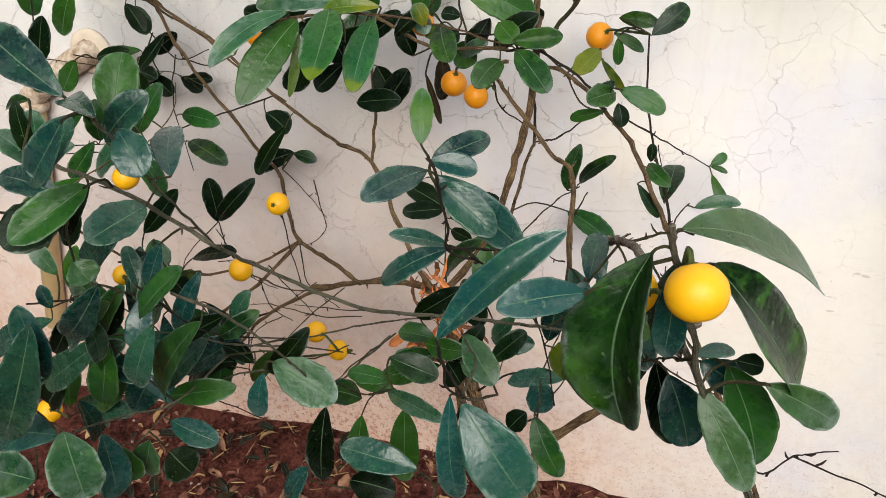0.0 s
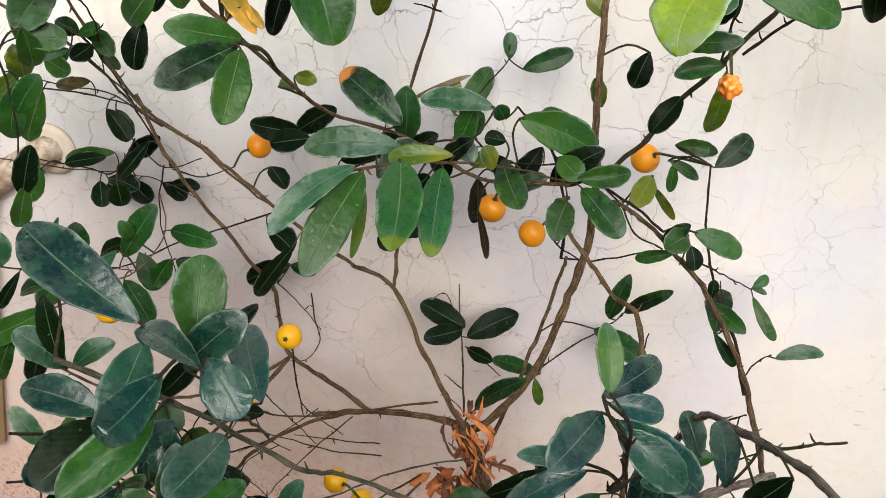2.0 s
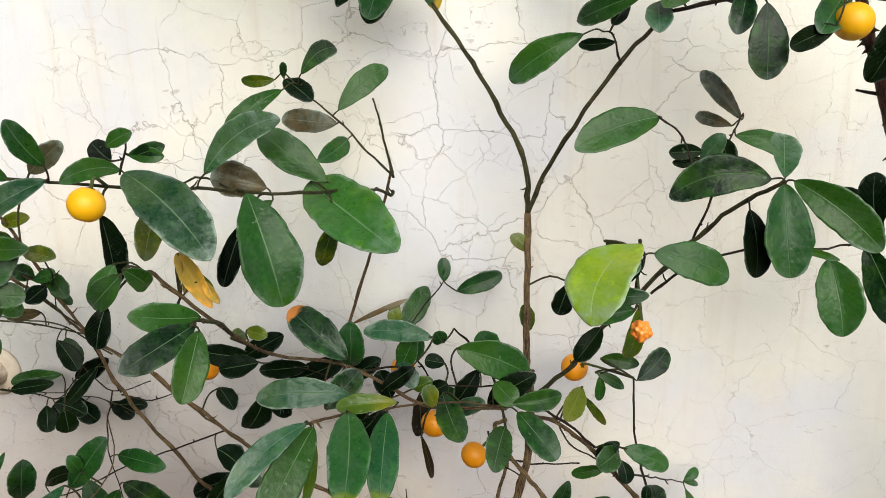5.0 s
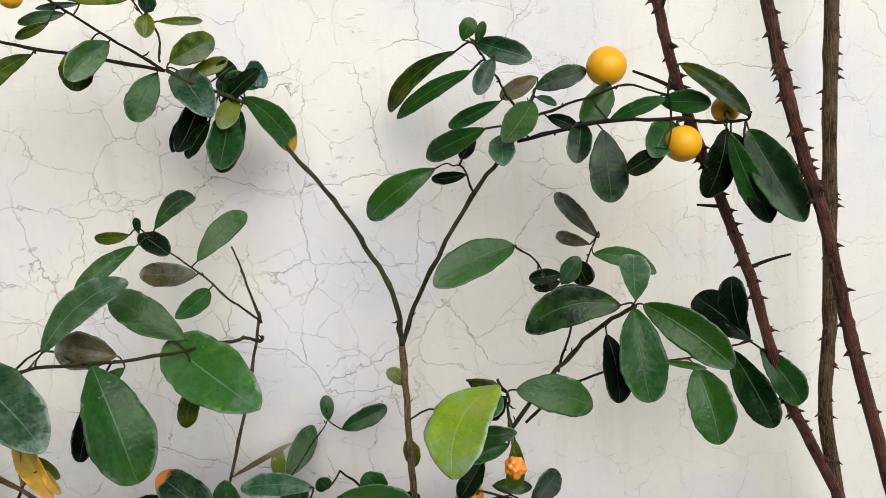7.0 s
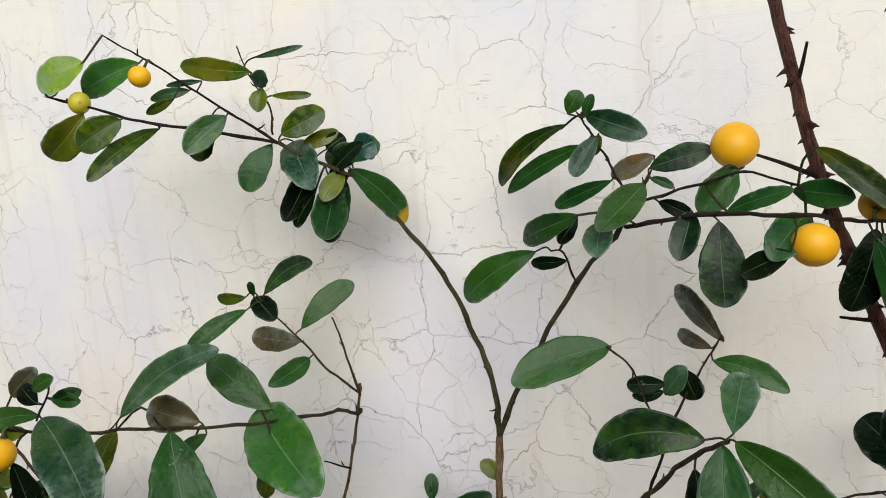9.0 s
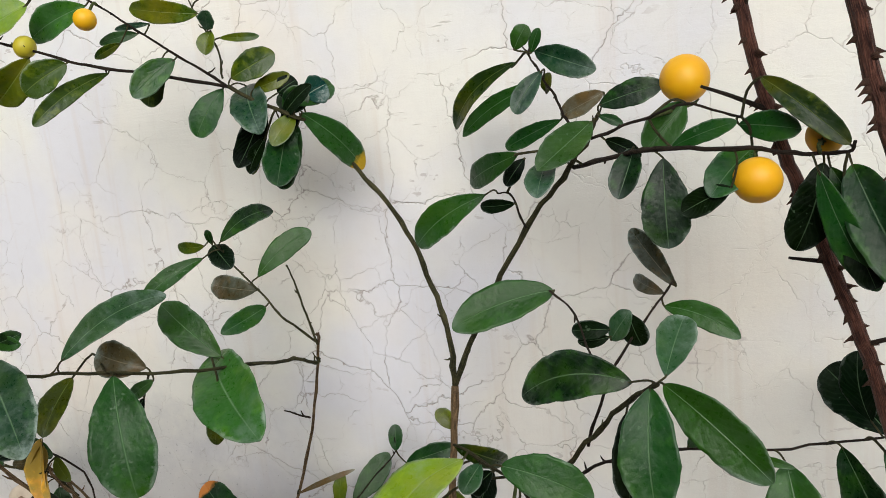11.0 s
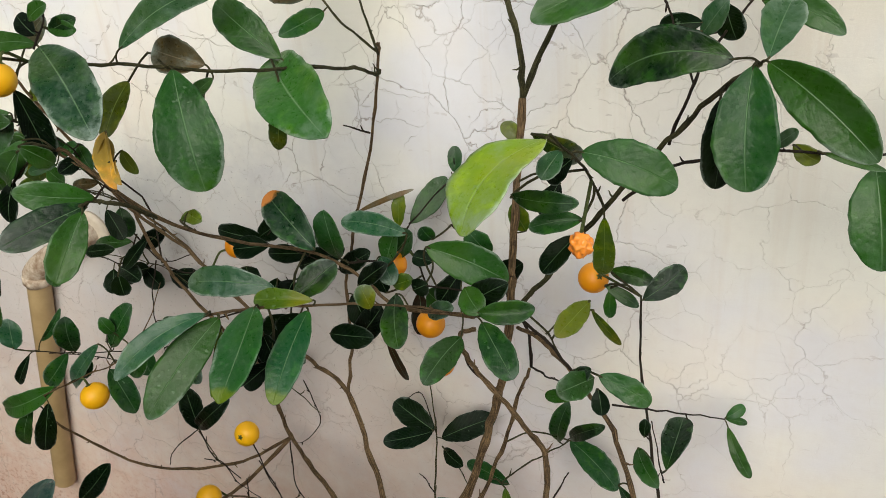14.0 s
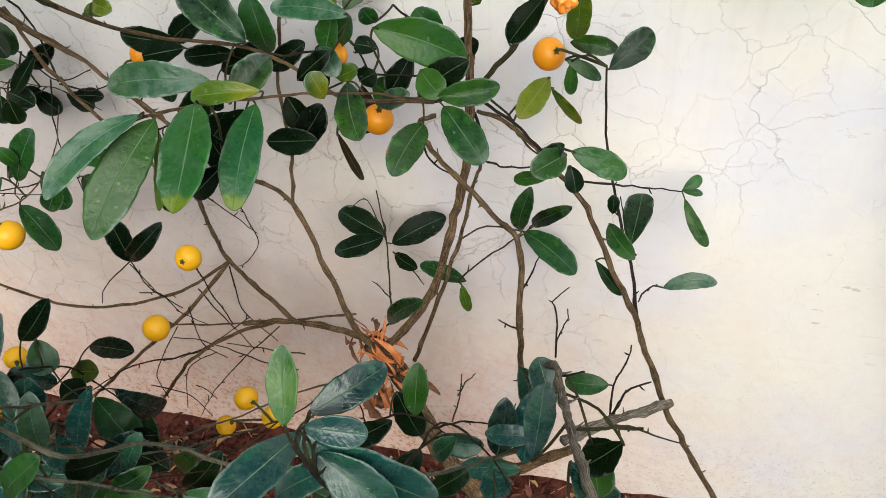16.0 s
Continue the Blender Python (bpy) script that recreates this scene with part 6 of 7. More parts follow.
leaf(WOOD_LINES, (0.038, 0.680, 0.581), (-0.010, 0.660, 0.562), 0.0373, LEAF)
leaf(WOOD_LINES, (0.032, 0.700, 0.585), (-0.013, 0.700, 0.590), 0.0263, LEAF)
leaf(WOOD_LINES, (0.058, 0.660, 0.586), (0.073, 0.660, 0.558), 0.0314, SHADED)
leaf(WOOD_LINES, (0.099, 0.700, 0.596), (0.148, 0.700, 0.596), 0.0252, BLUISH)
leaf(WOOD_LINES, (-0.410, 0.600, 0.629), (-0.415, 0.600, 0.660), 0.0172, BLUISH)
leaf(WOOD_LINES, (-0.196, 0.450, 0.804), (-0.185, 0.450, 0.784), 0.0287, DUSTY)
leaf(WOOD_LINES, (0.134, 0.630, 0.531), (0.153, 0.630, 0.558), 0.0241, SHADED)
leaf(WOOD_LINES, (0.006, 0.500, 0.552), (0.053, 0.500, 0.548), 0.0329, SHADED)
leaf(WOOD_LINES, (-0.039, 0.500, 0.556), (-0.073, 0.500, 0.500), 0.0286, BLUISH)

# leaves: foreground right
leaf(WOOD_LINES, (0.277, 0.340, 0.927), (0.269, 0.315, 0.835), 0.0470, LEAF, fold=0.55, bend=0.08)
leaf(WOOD_LINES, (0.289, 0.345, 0.938), (0.367, 0.400, 0.880), 0.0343, DUSTY, bend=-0.07)
leaf(WOOD_LINES, (0.307, 0.360, 0.912), (0.369, 0.400, 0.811), 0.0402, SPOTTED)
leaf(WOOD_LINES, (0.342, 0.370, 0.834), (0.384, 0.380, 0.806), 0.0196, DUSTY)
leaf(WOOD_LINES, (0.324, 0.400, 0.821), (0.352, 0.400, 0.744), 0.0320, LEAF)
leaf(WOOD_LINES, (0.309, 0.420, 0.807), (0.337, 0.420, 0.790), 0.0214, BLUISH)
leaf(WOOD_LINES, (0.288, 0.340, 0.918), (0.287, 0.340, 0.866), 0.0177, BLUISH)
leaf(WOOD_LINES, (0.155, 0.360, 0.841), (0.226, 0.383, 0.911), 0.0217, BLUISH, fold=0.6)
leaf(WOOD_LINES, (0.246, 0.330, 0.905), (0.208, 0.300, 0.910), 0.0194, BLUISH)
leaf(WOOD_LINES, (0.291, 0.460, 0.763), (0.310, 0.450, 0.708), 0.0348, BLUISH)
leaf(WOOD_LINES, (0.281, 0.500, 0.742), (0.301, 0.500, 0.662), 0.0293, SHADED)
leaf(WOOD_LINES, (0.309, 0.370, 0.824), (0.340, 0.350, 0.772), 0.0225, DUSTY)
leaf(WOOD_LINES, (0.304, 0.380, 0.840), (0.325, 0.380, 0.846), 0.0109, BLUISH)
leaf(WOOD_LINES, (0.220, 0.670, 0.704), (0.205, 0.690, 0.739), 0.0257, BLUISH)
leaf(WOOD_LINES, (0.211, 0.540, 0.725), (0.202, 0.540, 0.682), 0.0242, OLIVE)
leaf(WOOD_LINES, (0.326, 0.380, 0.840), (0.341, 0.380, 0.838), 0.0127, SHADED)

# leaves: foreground centre
leaf(WOOD_LINES, (0.128, 0.460, 0.903), (0.183, 0.473, 0.846), 0.0278, BLUISH, roll=8)
leaf(WOOD_LINES, (0.112, 0.524, 0.812), (0.069, 0.506, 0.828), 0.0154, BLUISH)
leaf(WOOD_LINES, (0.116, 0.511, 0.817), (0.063, 0.496, 0.787), 0.0208, BLUISH)
leaf(WOOD_LINES, (0.099, 0.660, 0.679), (0.102, 0.680, 0.725), 0.0237, LEAF, roll=-7)
leaf(WOOD_LINES, (0.033, 0.640, 0.656), (0.088, 0.630, 0.703), 0.0221, SHADED)
leaf(WOOD_LINES, (0.168, 0.670, 0.625), (0.177, 0.683, 0.689), 0.0272, BLUISH, roll=5)
leaf(WOOD_LINES, (0.193, 0.670, 0.619), (0.200, 0.700, 0.684), 0.0304, BLUISH, roll=-8)
leaf(WOOD_LINES, (-0.297, 0.700, 0.579), (-0.250, 0.680, 0.530), 0.0407, LEAF)
leaf(WOOD_LINES, (-0.221, 0.640, 0.679), (-0.256, 0.620, 0.600), 0.0247, BLUISH, roll=-2)
leaf(WOOD_LINES, (-0.290, 0.720, 0.643), (-0.206, 0.690, 0.679), 0.0222, SHADED)
leaf(WOOD_LINES, (-0.301, 0.660, 0.709), (-0.246, 0.660, 0.767), 0.0227, SHADED)
leaf(WOOD_LINES, (-0.312, 0.700, 0.617), (-0.273, 0.700, 0.626), 0.0256, OLIVE)
leaf(WOOD_LINES, (-0.308, 0.680, 0.689), (-0.293, 0.660, 0.661), 0.0302, DUSTY)
leaf(WOOD_LINES, (-0.268, 0.620, 0.707), (-0.279, 0.600, 0.660), 0.0359, BLUISH)
leaf(WOOD_LINES, (0.136, 0.660, 0.656), (0.111, 0.660, 0.624), 0.0207, DUSTY)
leaf(WOOD_LINES, (-0.394, 0.620, 0.621), (-0.459, 0.620, 0.535), 0.0266, SHADED)
leaf(WOOD_LINES, (-0.377, 0.640, 0.558), (-0.407, 0.640, 0.603), 0.0256, BLUISH)
leaf(WOOD_LINES, (-0.274, 0.600, 0.696), (-0.262, 0.600, 0.656), 0.0282, DUSTY)
leaf(WOOD_LINES, (-0.280, 0.660, 0.652), (-0.265, 0.660, 0.630), 0.0270, SHADED)
leaf(WOOD_LINES, (-0.191, 0.660, 0.587), (-0.234, 0.660, 0.571), 0.0200, SHADED)
leaf(WOOD_LINES, (0.049, 0.620, 0.639), (0.098, 0.600, 0.650), 0.0211, LEAF)
leaf(WOOD_LINES, (-0.011, 0.660, 0.547), (-0.065, 0.660, 0.551), 0.0231, LEAF, roll=9)
leaf(WOOD_LINES, (0.057, 0.640, 0.596), (-0.013, 0.640, 0.568), 0.0264, LEAF, roll=-4)
leaf(WOOD_LINES, (0.087, 0.620, 0.623), (0.121, 0.620, 0.606), 0.0237, LEAF)
leaf(WOOD_LINES, (0.077, 0.680, 0.683), (0.093, 0.680, 0.623), 0.0260, SHADED)
leaf(WOOD_LINES, (0.180, 0.730, 0.681), (0.197, 0.730, 0.627), 0.0266, BLUISH)
leaf(WOOD_LINES, (0.213, 0.640, 0.700), (0.167, 0.640, 0.694), 0.0183, BLUISH)
leaf(WOOD_LINES, (0.241, 0.610, 0.713), (0.276, 0.610, 0.651), 0.0311, BLUISH)
leaf(WOOD_LINES, (0.279, 0.610, 0.746), (0.250, 0.610, 0.709), 0.0263, SHADED)
leaf(WOOD_LINES, (-0.306, 0.560, 0.653), (-0.359, 0.560, 0.608), 0.0283, BLUISH)
leaf(WOOD_LINES, (-0.344, 0.640, 0.530), (-0.432, 0.640, 0.437), 0.0376, LEAF)
leaf(WOOD_LINES, (-0.178, 0.500, 0.708), (-0.224, 0.500, 0.621), 0.0298, BLUISH)
leaf(WOOD_LINES, (-0.435, 0.610, 0.515), (-0.486, 0.610, 0.457), 0.0398, SHADED)
leaf(WOOD_LINES, (-0.282, 0.580, 0.676), (-0.331, 0.580, 0.617), 0.0284, SHADED)
leaf(WOOD_LINES, (-0.314, 0.620, 0.616), (-0.278, 0.620, 0.712), 0.0254, BLUISH)
leaf(WOOD_LINES, (-0.273, 0.600, 0.623), (-0.250, 0.600, 0.705), 0.0279, DUSTY)
leaf(WOOD_LINES, (-0.153, 0.580, 0.671), (-0.231, 0.580, 0.625), 0.0260, SHADED)
leaf(WOOD_LINES, (-0.285, 0.600, 0.533), (-0.208, 0.600, 0.614), 0.0344, BLUISH)
leaf(WOOD_LINES, (-0.145, 0.550, 0.665), (-0.097, 0.550, 0.701), 0.0200, LEAF)
leaf(WOOD_LINES, (-0.252, 0.700, 0.490), (-0.260, 0.700, 0.530), 0.0262, SHADED)
leaf(WOOD_LINES, (-0.192, 0.500, 0.714), (-0.130, 0.500, 0.775), 0.0258, LEAF)
leaf(WOOD_LINES, (-0.143, 0.620, 0.566), (-0.085, 0.620, 0.635), 0.0253, SHADED)
leaf(WOOD_LINES, (-0.176, 0.640, 0.558), (-0.213, 0.640, 0.578), 0.0235, SHADED)
leaf(WOOD_LINES, (0.072, 0.640, 0.603), (0.105, 0.640, 0.653), 0.0226, SHADED)
leaf(WOOD_LINES, (0.118, 0.620, 0.626), (0.156, 0.620, 0.669), 0.0223, LEAF)
leaf(WOOD_LINES, (0.258, 0.620, 0.716), (0.265, 0.600, 0.687), 0.0261, LEAF)
leaf(WOOD_LINES, (0.277, 0.730, 0.585), (0.246, 0.730, 0.542), 0.0391, SHADED)
leaf(WOOD_LINES, (0.288, 0.370, 0.904), (0.289, 0.400, 0.821), 0.0231, BLUISH)
leaf(WOOD_LINES, (-0.282, 0.540, 0.719), (-0.189, 0.510, 0.813), 0.0270, BLUISH)
leaf(WOOD_LINES, (-0.415, 0.630, 0.545), (-0.323, 0.620, 0.583), 0.0285, LEAF)
leaf(WOOD_LINES, (-0.352, 0.630, 0.614), (-0.388, 0.620, 0.661), 0.0304, LEAF)
leaf(WOOD_LINES, (-0.395, 0.630, 0.542), (-0.312, 0.620, 0.523), 0.0320, BLUISH)
leaf(WOOD_LINES, (-0.325, 0.710, 0.468), (-0.274, 0.700, 0.536), 0.0187, BLUISH)
leaf(WOOD_LINES, (-0.363, 0.600, 0.542), (-0.337, 0.580, 0.622), 0.0181, LEAF)
leaf(WOOD_LINES, (-0.361, 0.550, 0.539), (-0.373, 0.570, 0.454), 0.0228, BLUISH)
leaf(WOOD_LINES, (-0.270, 0.620, 0.625), (-0.296, 0.640, 0.525), 0.0235, BLUISH)
leaf(WOOD_LINES, (-0.219, 0.690, 0.486), (-0.157, 0.670, 0.558), 0.0228, LEAF)
leaf(WOOD_LINES, (-0.494, 0.650, 0.422), (-0.486, 0.680, 0.496), 0.0320, LEAF)
leaf(WOOD_LINES, (-0.289, 0.630, 0.484), (-0.328, 0.630, 0.548), 0.0289, BLUISH)
leaf(WOOD_LINES, (-0.266, 0.630, 0.544), (-0.319, 0.610, 0.561), 0.0273, BLUISH)
leaf(WOOD_LINES, (-0.418, 0.630, 0.529), (-0.327, 0.610, 0.584), 0.0247, DUSTY)
leaf(WOOD_LINES, (-0.403, 0.590, 0.620), (-0.527, 0.600, 0.547), 0.0374, BLUISH)
leaf(WOOD_LINES, (-0.319, 0.740, 0.393), (-0.302, 0.760, 0.476), 0.0371, LEAF)
leaf(WOOD_LINES, (-0.304, 0.540, 0.681), (-0.318, 0.560, 0.593), 0.0244, DUSTY)
leaf(WOOD_LINES, (-0.390, 0.620, 0.643), (-0.375, 0.630, 0.700), 0.0197, LEAF)
leaf(WOOD_LINES, (-0.144, 0.570, 0.657), (-0.123, 0.580, 0.703), 0.0190, BLUISH)
leaf(WOOD_LINES, (-0.372, 0.640, 0.527), (-0.447, 0.650, 0.530), 0.0239, LEAF)
leaf(WOOD_LINES, (-0.385, 0.620, 0.634), (-0.357, 0.640, 0.565), 0.0287, BLUISH)
leaf(WOOD_LINES, (-0.417, 0.630, 0.656), (-0.442, 0.630, 0.701), 0.0218, DUSTY)
leaf(WOOD_LINES, (-0.265, 0.590, 0.678), (-0.287, 0.610, 0.721), 0.0201, BLUISH)
leaf(WOOD_LINES, (-0.303, 0.670, 0.633), (-0.309, 0.640, 0.686), 0.0219, BLUISH)
leaf(WOOD_LINES, (-0.396, 0.630, 0.628), (-0.365, 0.640, 0.681), 0.0244, BLUISH)
leaf(WOOD_LINES, (-0.291, 0.650, 0.516), (-0.216, 0.670, 0.566), 0.0386, BLUISH)
leaf(WOOD_LINES, (-0.488, 0.660, 0.423), (-0.374, 0.640, 0.445), 0.0315, BLUISH)
leaf(WOOD_LINES, (-0.260, 0.440, 0.676), (-0.254, 0.430, 0.762), 0.0282, BLUISH)
leaf(WOOD_LINES, (-0.345, 0.590, 0.591), (-0.266, 0.560, 0.698), 0.0277, LEAF)
leaf(WOOD_LINES, (-0.504, 0.650, 0.434), (-0.526, 0.630, 0.484), 0.0238, BLUISH)
leaf(WOOD_LINES, (-0.205, 0.660, 0.536), (-0.210, 0.650, 0.603), 0.0187, BLUISH)
leaf(WOOD_LINES, (-0.232, 0.610, 0.581), (-0.302, 0.620, 0.589), 0.0302, BLUISH)
leaf(WOOD_LINES, (-0.255, 0.500, 0.863), (-0.279, 0.490, 0.899), 0.0240, DUSTY)
leaf(WOOD_LINES, (-0.258, 0.500, 0.868), (-0.258, 0.500, 0.923), 0.0162, SHADED)
leaf(WOOD_LINES, (-0.249, 0.500, 0.864), (-0.220, 0.510, 0.883), 0.0165, DUSTY)
leaf(WOOD_LINES, (-0.211, 0.470, 0.853), (-0.269, 0.470, 0.868), 0.0278, BLUISH)
leaf(WOOD_LINES, (-0.146, 0.440, 0.938), (-0.147, 0.391, 0.909), 0.0269, BLUISH, roll=10)
leaf(WOOD_LINES, (-0.273, 0.530, 0.913), (-0.302, 0.530, 0.904), 0.0137, LEAF)
leaf(WOOD_LINES, (-0.242, 0.680, 1.105), (-0.258, 0.670, 1.073), 0.0228, LEAF)
leaf(WOOD_LINES, (-0.501, 0.970, 0.898), (-0.472, 0.960, 0.861), 0.0255, SHADED)
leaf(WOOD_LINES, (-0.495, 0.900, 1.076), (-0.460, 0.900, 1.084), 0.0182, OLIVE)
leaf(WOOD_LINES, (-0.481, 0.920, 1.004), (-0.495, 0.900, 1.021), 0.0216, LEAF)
leaf(WOOD_LINES, (-0.476, 0.930, 0.988), (-0.484, 0.900, 0.979), 0.0232, SHADED)
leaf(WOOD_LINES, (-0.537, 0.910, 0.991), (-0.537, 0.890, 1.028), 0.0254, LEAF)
leaf(WOOD_LINES, (-0.478, 0.930, 1.005), (-0.450, 0.920, 0.998), 0.0181, SHADED)
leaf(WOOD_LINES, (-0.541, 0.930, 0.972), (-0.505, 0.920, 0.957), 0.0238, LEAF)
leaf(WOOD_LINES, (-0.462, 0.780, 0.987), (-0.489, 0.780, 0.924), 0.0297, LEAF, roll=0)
leaf(WOOD_LINES, (-0.470, 1.000, 0.846), (-0.510, 0.980, 0.800), 0.0200, SHADED, roll=8)
leaf(WOOD_LINES, (-0.602, 1.000, 0.807), (-0.532, 0.990, 0.825), 0.0204, SHADED, roll=-5)
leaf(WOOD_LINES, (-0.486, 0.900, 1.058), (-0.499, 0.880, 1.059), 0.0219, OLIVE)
leaf(WOOD_LINES, (-0.554, 1.000, 0.785), (-0.545, 0.980, 0.755), 0.0270, SHADED, roll=-6)
leaf(WOOD_LINES, (-0.541, 1.000, 0.789), (-0.486, 0.980, 0.785), 0.0272, SHADED)
leaf(WOOD_LINES, (-0.458, 0.750, 0.892), (-0.481, 0.750, 0.839), 0.0207, LEAF)
leaf(WOOD_LINES, (-0.074, 0.960, 1.377), (-0.108, 0.950, 1.315), 0.0273, SHADED)
leaf(WOOD_LINES, (-0.049, 0.965, 1.356), (-0.069, 0.960, 1.292), 0.0372, SPOTTED)
leaf(WOOD_LINES, (-0.055, 0.970, 1.367), (-0.032, 0.980, 1.390), 0.0264, LEAF)
leaf(WOOD_LINES, (-0.034, 0.980, 1.382), (-0.013, 0.990, 1.393), 0.0303, BLUISH)
leaf(WOOD_LINES, (-0.060, 0.970, 1.388), (-0.042, 0.980, 1.400), 0.0240, SHADED)
leaf(WOOD_LINES, (-0.060, 0.970, 1.352), (-0.040, 0.970, 1.362), 0.0240, SHADED)
leaf(WOOD_LINES, (0.154, 0.930, 1.002), (0.141, 0.920, 0.967), 0.0251, SHADED)
leaf(WOOD_LINES, (0.071, 0.950, 0.904), (0.050, 0.940, 0.934), 0.0274, LEAF)
leaf(WOOD_LINES, (0.075, 0.950, 0.869), (0.110, 0.940, 0.904), 0.0273, SHADED)
leaf(WOOD_LINES, (-0.051, 0.950, 0.886), (-0.016, 0.940, 0.925), 0.0313, LEAF)
leaf(WOOD_LINES, (-0.000, 0.930, 0.860), (0.031, 0.920, 0.846), 0.0320, LEAF)
leaf(WOOD_LINES, (-0.058, 0.940, 0.845), (-0.073, 0.940, 0.881), 0.0268, SHADED)
leaf(WOOD_LINES, (0.112, 0.950, 0.937), (0.101, 0.940, 0.970), 0.0205, OLIVE)
leaf(WOOD_LINES, (0.202, 0.950, 1.403), (0.215, 0.950, 1.423), 0.0180, LEAF, roll=-2)
leaf(WOOD_LINES, (0.442, 0.855, 1.291), (0.480, 0.855, 1.202), 0.0244, LEAF, roll=12)
leaf(WOOD_LINES, (0.333, 0.957, 1.181), (0.292, 0.983, 1.230), 0.0212, BRONZE, roll=8)
leaf(WOOD_LINES, (0.299, 0.896, 1.173), (0.309, 0.896, 1.145), 0.0228, SHADED, roll=7)
leaf(WOOD_LINES, (-0.095, 0.960, 1.352), (-0.116, 0.960, 1.314), 0.0146, SHADED, roll=-2)
leaf(WOOD_LINES, (-0.155, 0.446, 0.878), (-0.196, 0.396, 0.849), 0.0319, LEAF, roll=-3)
leaf(WOOD_LINES, (0.220, 0.567, 0.767), (0.220, 0.624, 0.783), 0.0226, BLUISH, roll=-5)
leaf(WOOD_LINES, (0.017, 0.600, 0.629), (0.068, 0.600, 0.612), 0.0301, LEAF, roll=-6)
leaf(WOOD_LINES, (0.122, 0.448, 0.930), (0.117, 0.472, 0.960), 0.0158, FRESH, roll=4)
leaf(WOOD_LINES, (0.120, 0.474, 0.908), (0.153, 0.507, 0.915), 0.0198, BLUISH, roll=4)
leaf(WOOD_LINES, (0.123, 0.461, 0.913), (0.154, 0.468, 0.905), 0.0172, BLUISH, roll=4)
leaf(WOOD_LINES, (0.119, 0.463, 0.905), (0.094, 0.410, 0.907), 0.0235, BLUISH, roll=4)
leaf(WOOD_LINES, (0.129, 0.457, 0.898), (0.170, 0.450, 0.867), 0.0251, BLUISH, roll=4)
leaf(WOOD_LINES, (-0.578, 0.960, 0.921), (-0.617, 0.960, 0.853), 0.0327, LEAF, roll=12)
leaf(WOOD_LINES, (-0.604, 0.960, 0.978), (-0.599, 0.960, 0.937), 0.0332, OLIVE, roll=-1)
leaf(WOOD_LINES, (-0.602, 0.960, 0.946), (-0.659, 0.960, 0.906), 0.0221, OLIVE, roll=11)
leaf(WOOD_LINES, (-0.528, 0.960, 0.973), (-0.550, 0.960, 0.955), 0.0156, LEAF, roll=10)
leaf(WOOD_LINES, (-0.492, 0.960, 0.981), (-0.465, 0.960, 0.953), 0.0140, SPOTTED, roll=-3)
leaf(WOOD_LINES, (-0.607, 0.960, 0.816), (-0.645, 0.960, 0.767), 0.0312, LEAF, roll=7)
leaf(WOOD_LINES, (-0.502, 0.960, 0.802), (-0.501, 0.960, 0.768), 0.0290, SHADED, roll=6)
leaf(WOOD_LINES, (-0.555, 0.850, 0.673), (-0.690, 0.850, 0.607), 0.0345, LEAF, roll=-10)
leaf(WOOD_LINES, (-0.622, 0.850, 0.627), (-0.672, 0.850, 0.540), 0.0253, LEAF, roll=2)
leaf(WOOD_LINES, (-0.586, 0.850, 0.722), (-0.636, 0.850, 0.660), 0.0161, SHADED, roll=1)
leaf(WOOD_LINES, (-0.615, 0.850, 0.726), (-0.605, 0.850, 0.776), 0.0347, DUSTY, roll=-12)
leaf(WOOD_LINES, (-0.417, 0.850, 1.146), (-0.375, 0.850, 1.179), 0.0247, BRONZE, roll=-1)

# fruit
fruit((0.348, 0.945, 1.363), 0.0208, YELLOW, up=(0.2,0.5,-1))
fruit((0.402, 0.870, 1.284), 0.0181, YELLOW, up=(0,0.7,0.7))
fruit((0.449, 0.885, 1.312), 0.0137, OCHRE)
fruit((-0.222, 0.890, 1.477), 0.0114, YELLOW)
fruit((-0.275, 0.860, 1.455), 0.0113, GREENISH)
fruit((-0.264, 0.690, 1.154), 0.0157, YELLOW, up=(0.3,0.5,0.8))
fruit((0.168, 1.014, 0.856), 0.0176, ORANGE)
fruit((-0.006, 0.942, 0.810), 0.0170, ORANGE)
fruit((0.049, 0.848, 0.827), 0.0147, ORANGE)
fruit((-0.041, 0.935, 0.887), 0.0152, ORANGE)
fruit((-0.315, 1.000, 0.849), 0.0162, ORANGE)
fruit((-0.458, 0.832, 0.691), 0.0186, YELLOW)
fruit((-0.244, 0.864, 0.654), 0.0160, YELLOW)
fruit((-0.301, 0.830, 0.561), 0.0169, YELLOW)
fruit((-0.138, 0.780, 0.483), 0.0142, YELLOW)
fruit((-0.171, 0.786, 0.504), 0.0148, YELLOW)
fruit((-0.560, 0.670, 0.383), 0.0181, YELLOW)
fruit((-0.405, 0.720, 0.604), 0.0136, YELLOW)
fruit((-0.470, 0.700, 0.514), 0.0109, YELLOW)
fruit((0.299, 0.326, 0.915), 0.0152, YELLOW, up=(-0.3,0.6,0.6))
fruit((0.267, 0.370, 0.885), 0.0141, YELLOW)
fruit((-0.212, 0.782, 0.449), 0.0128, YELLOW)


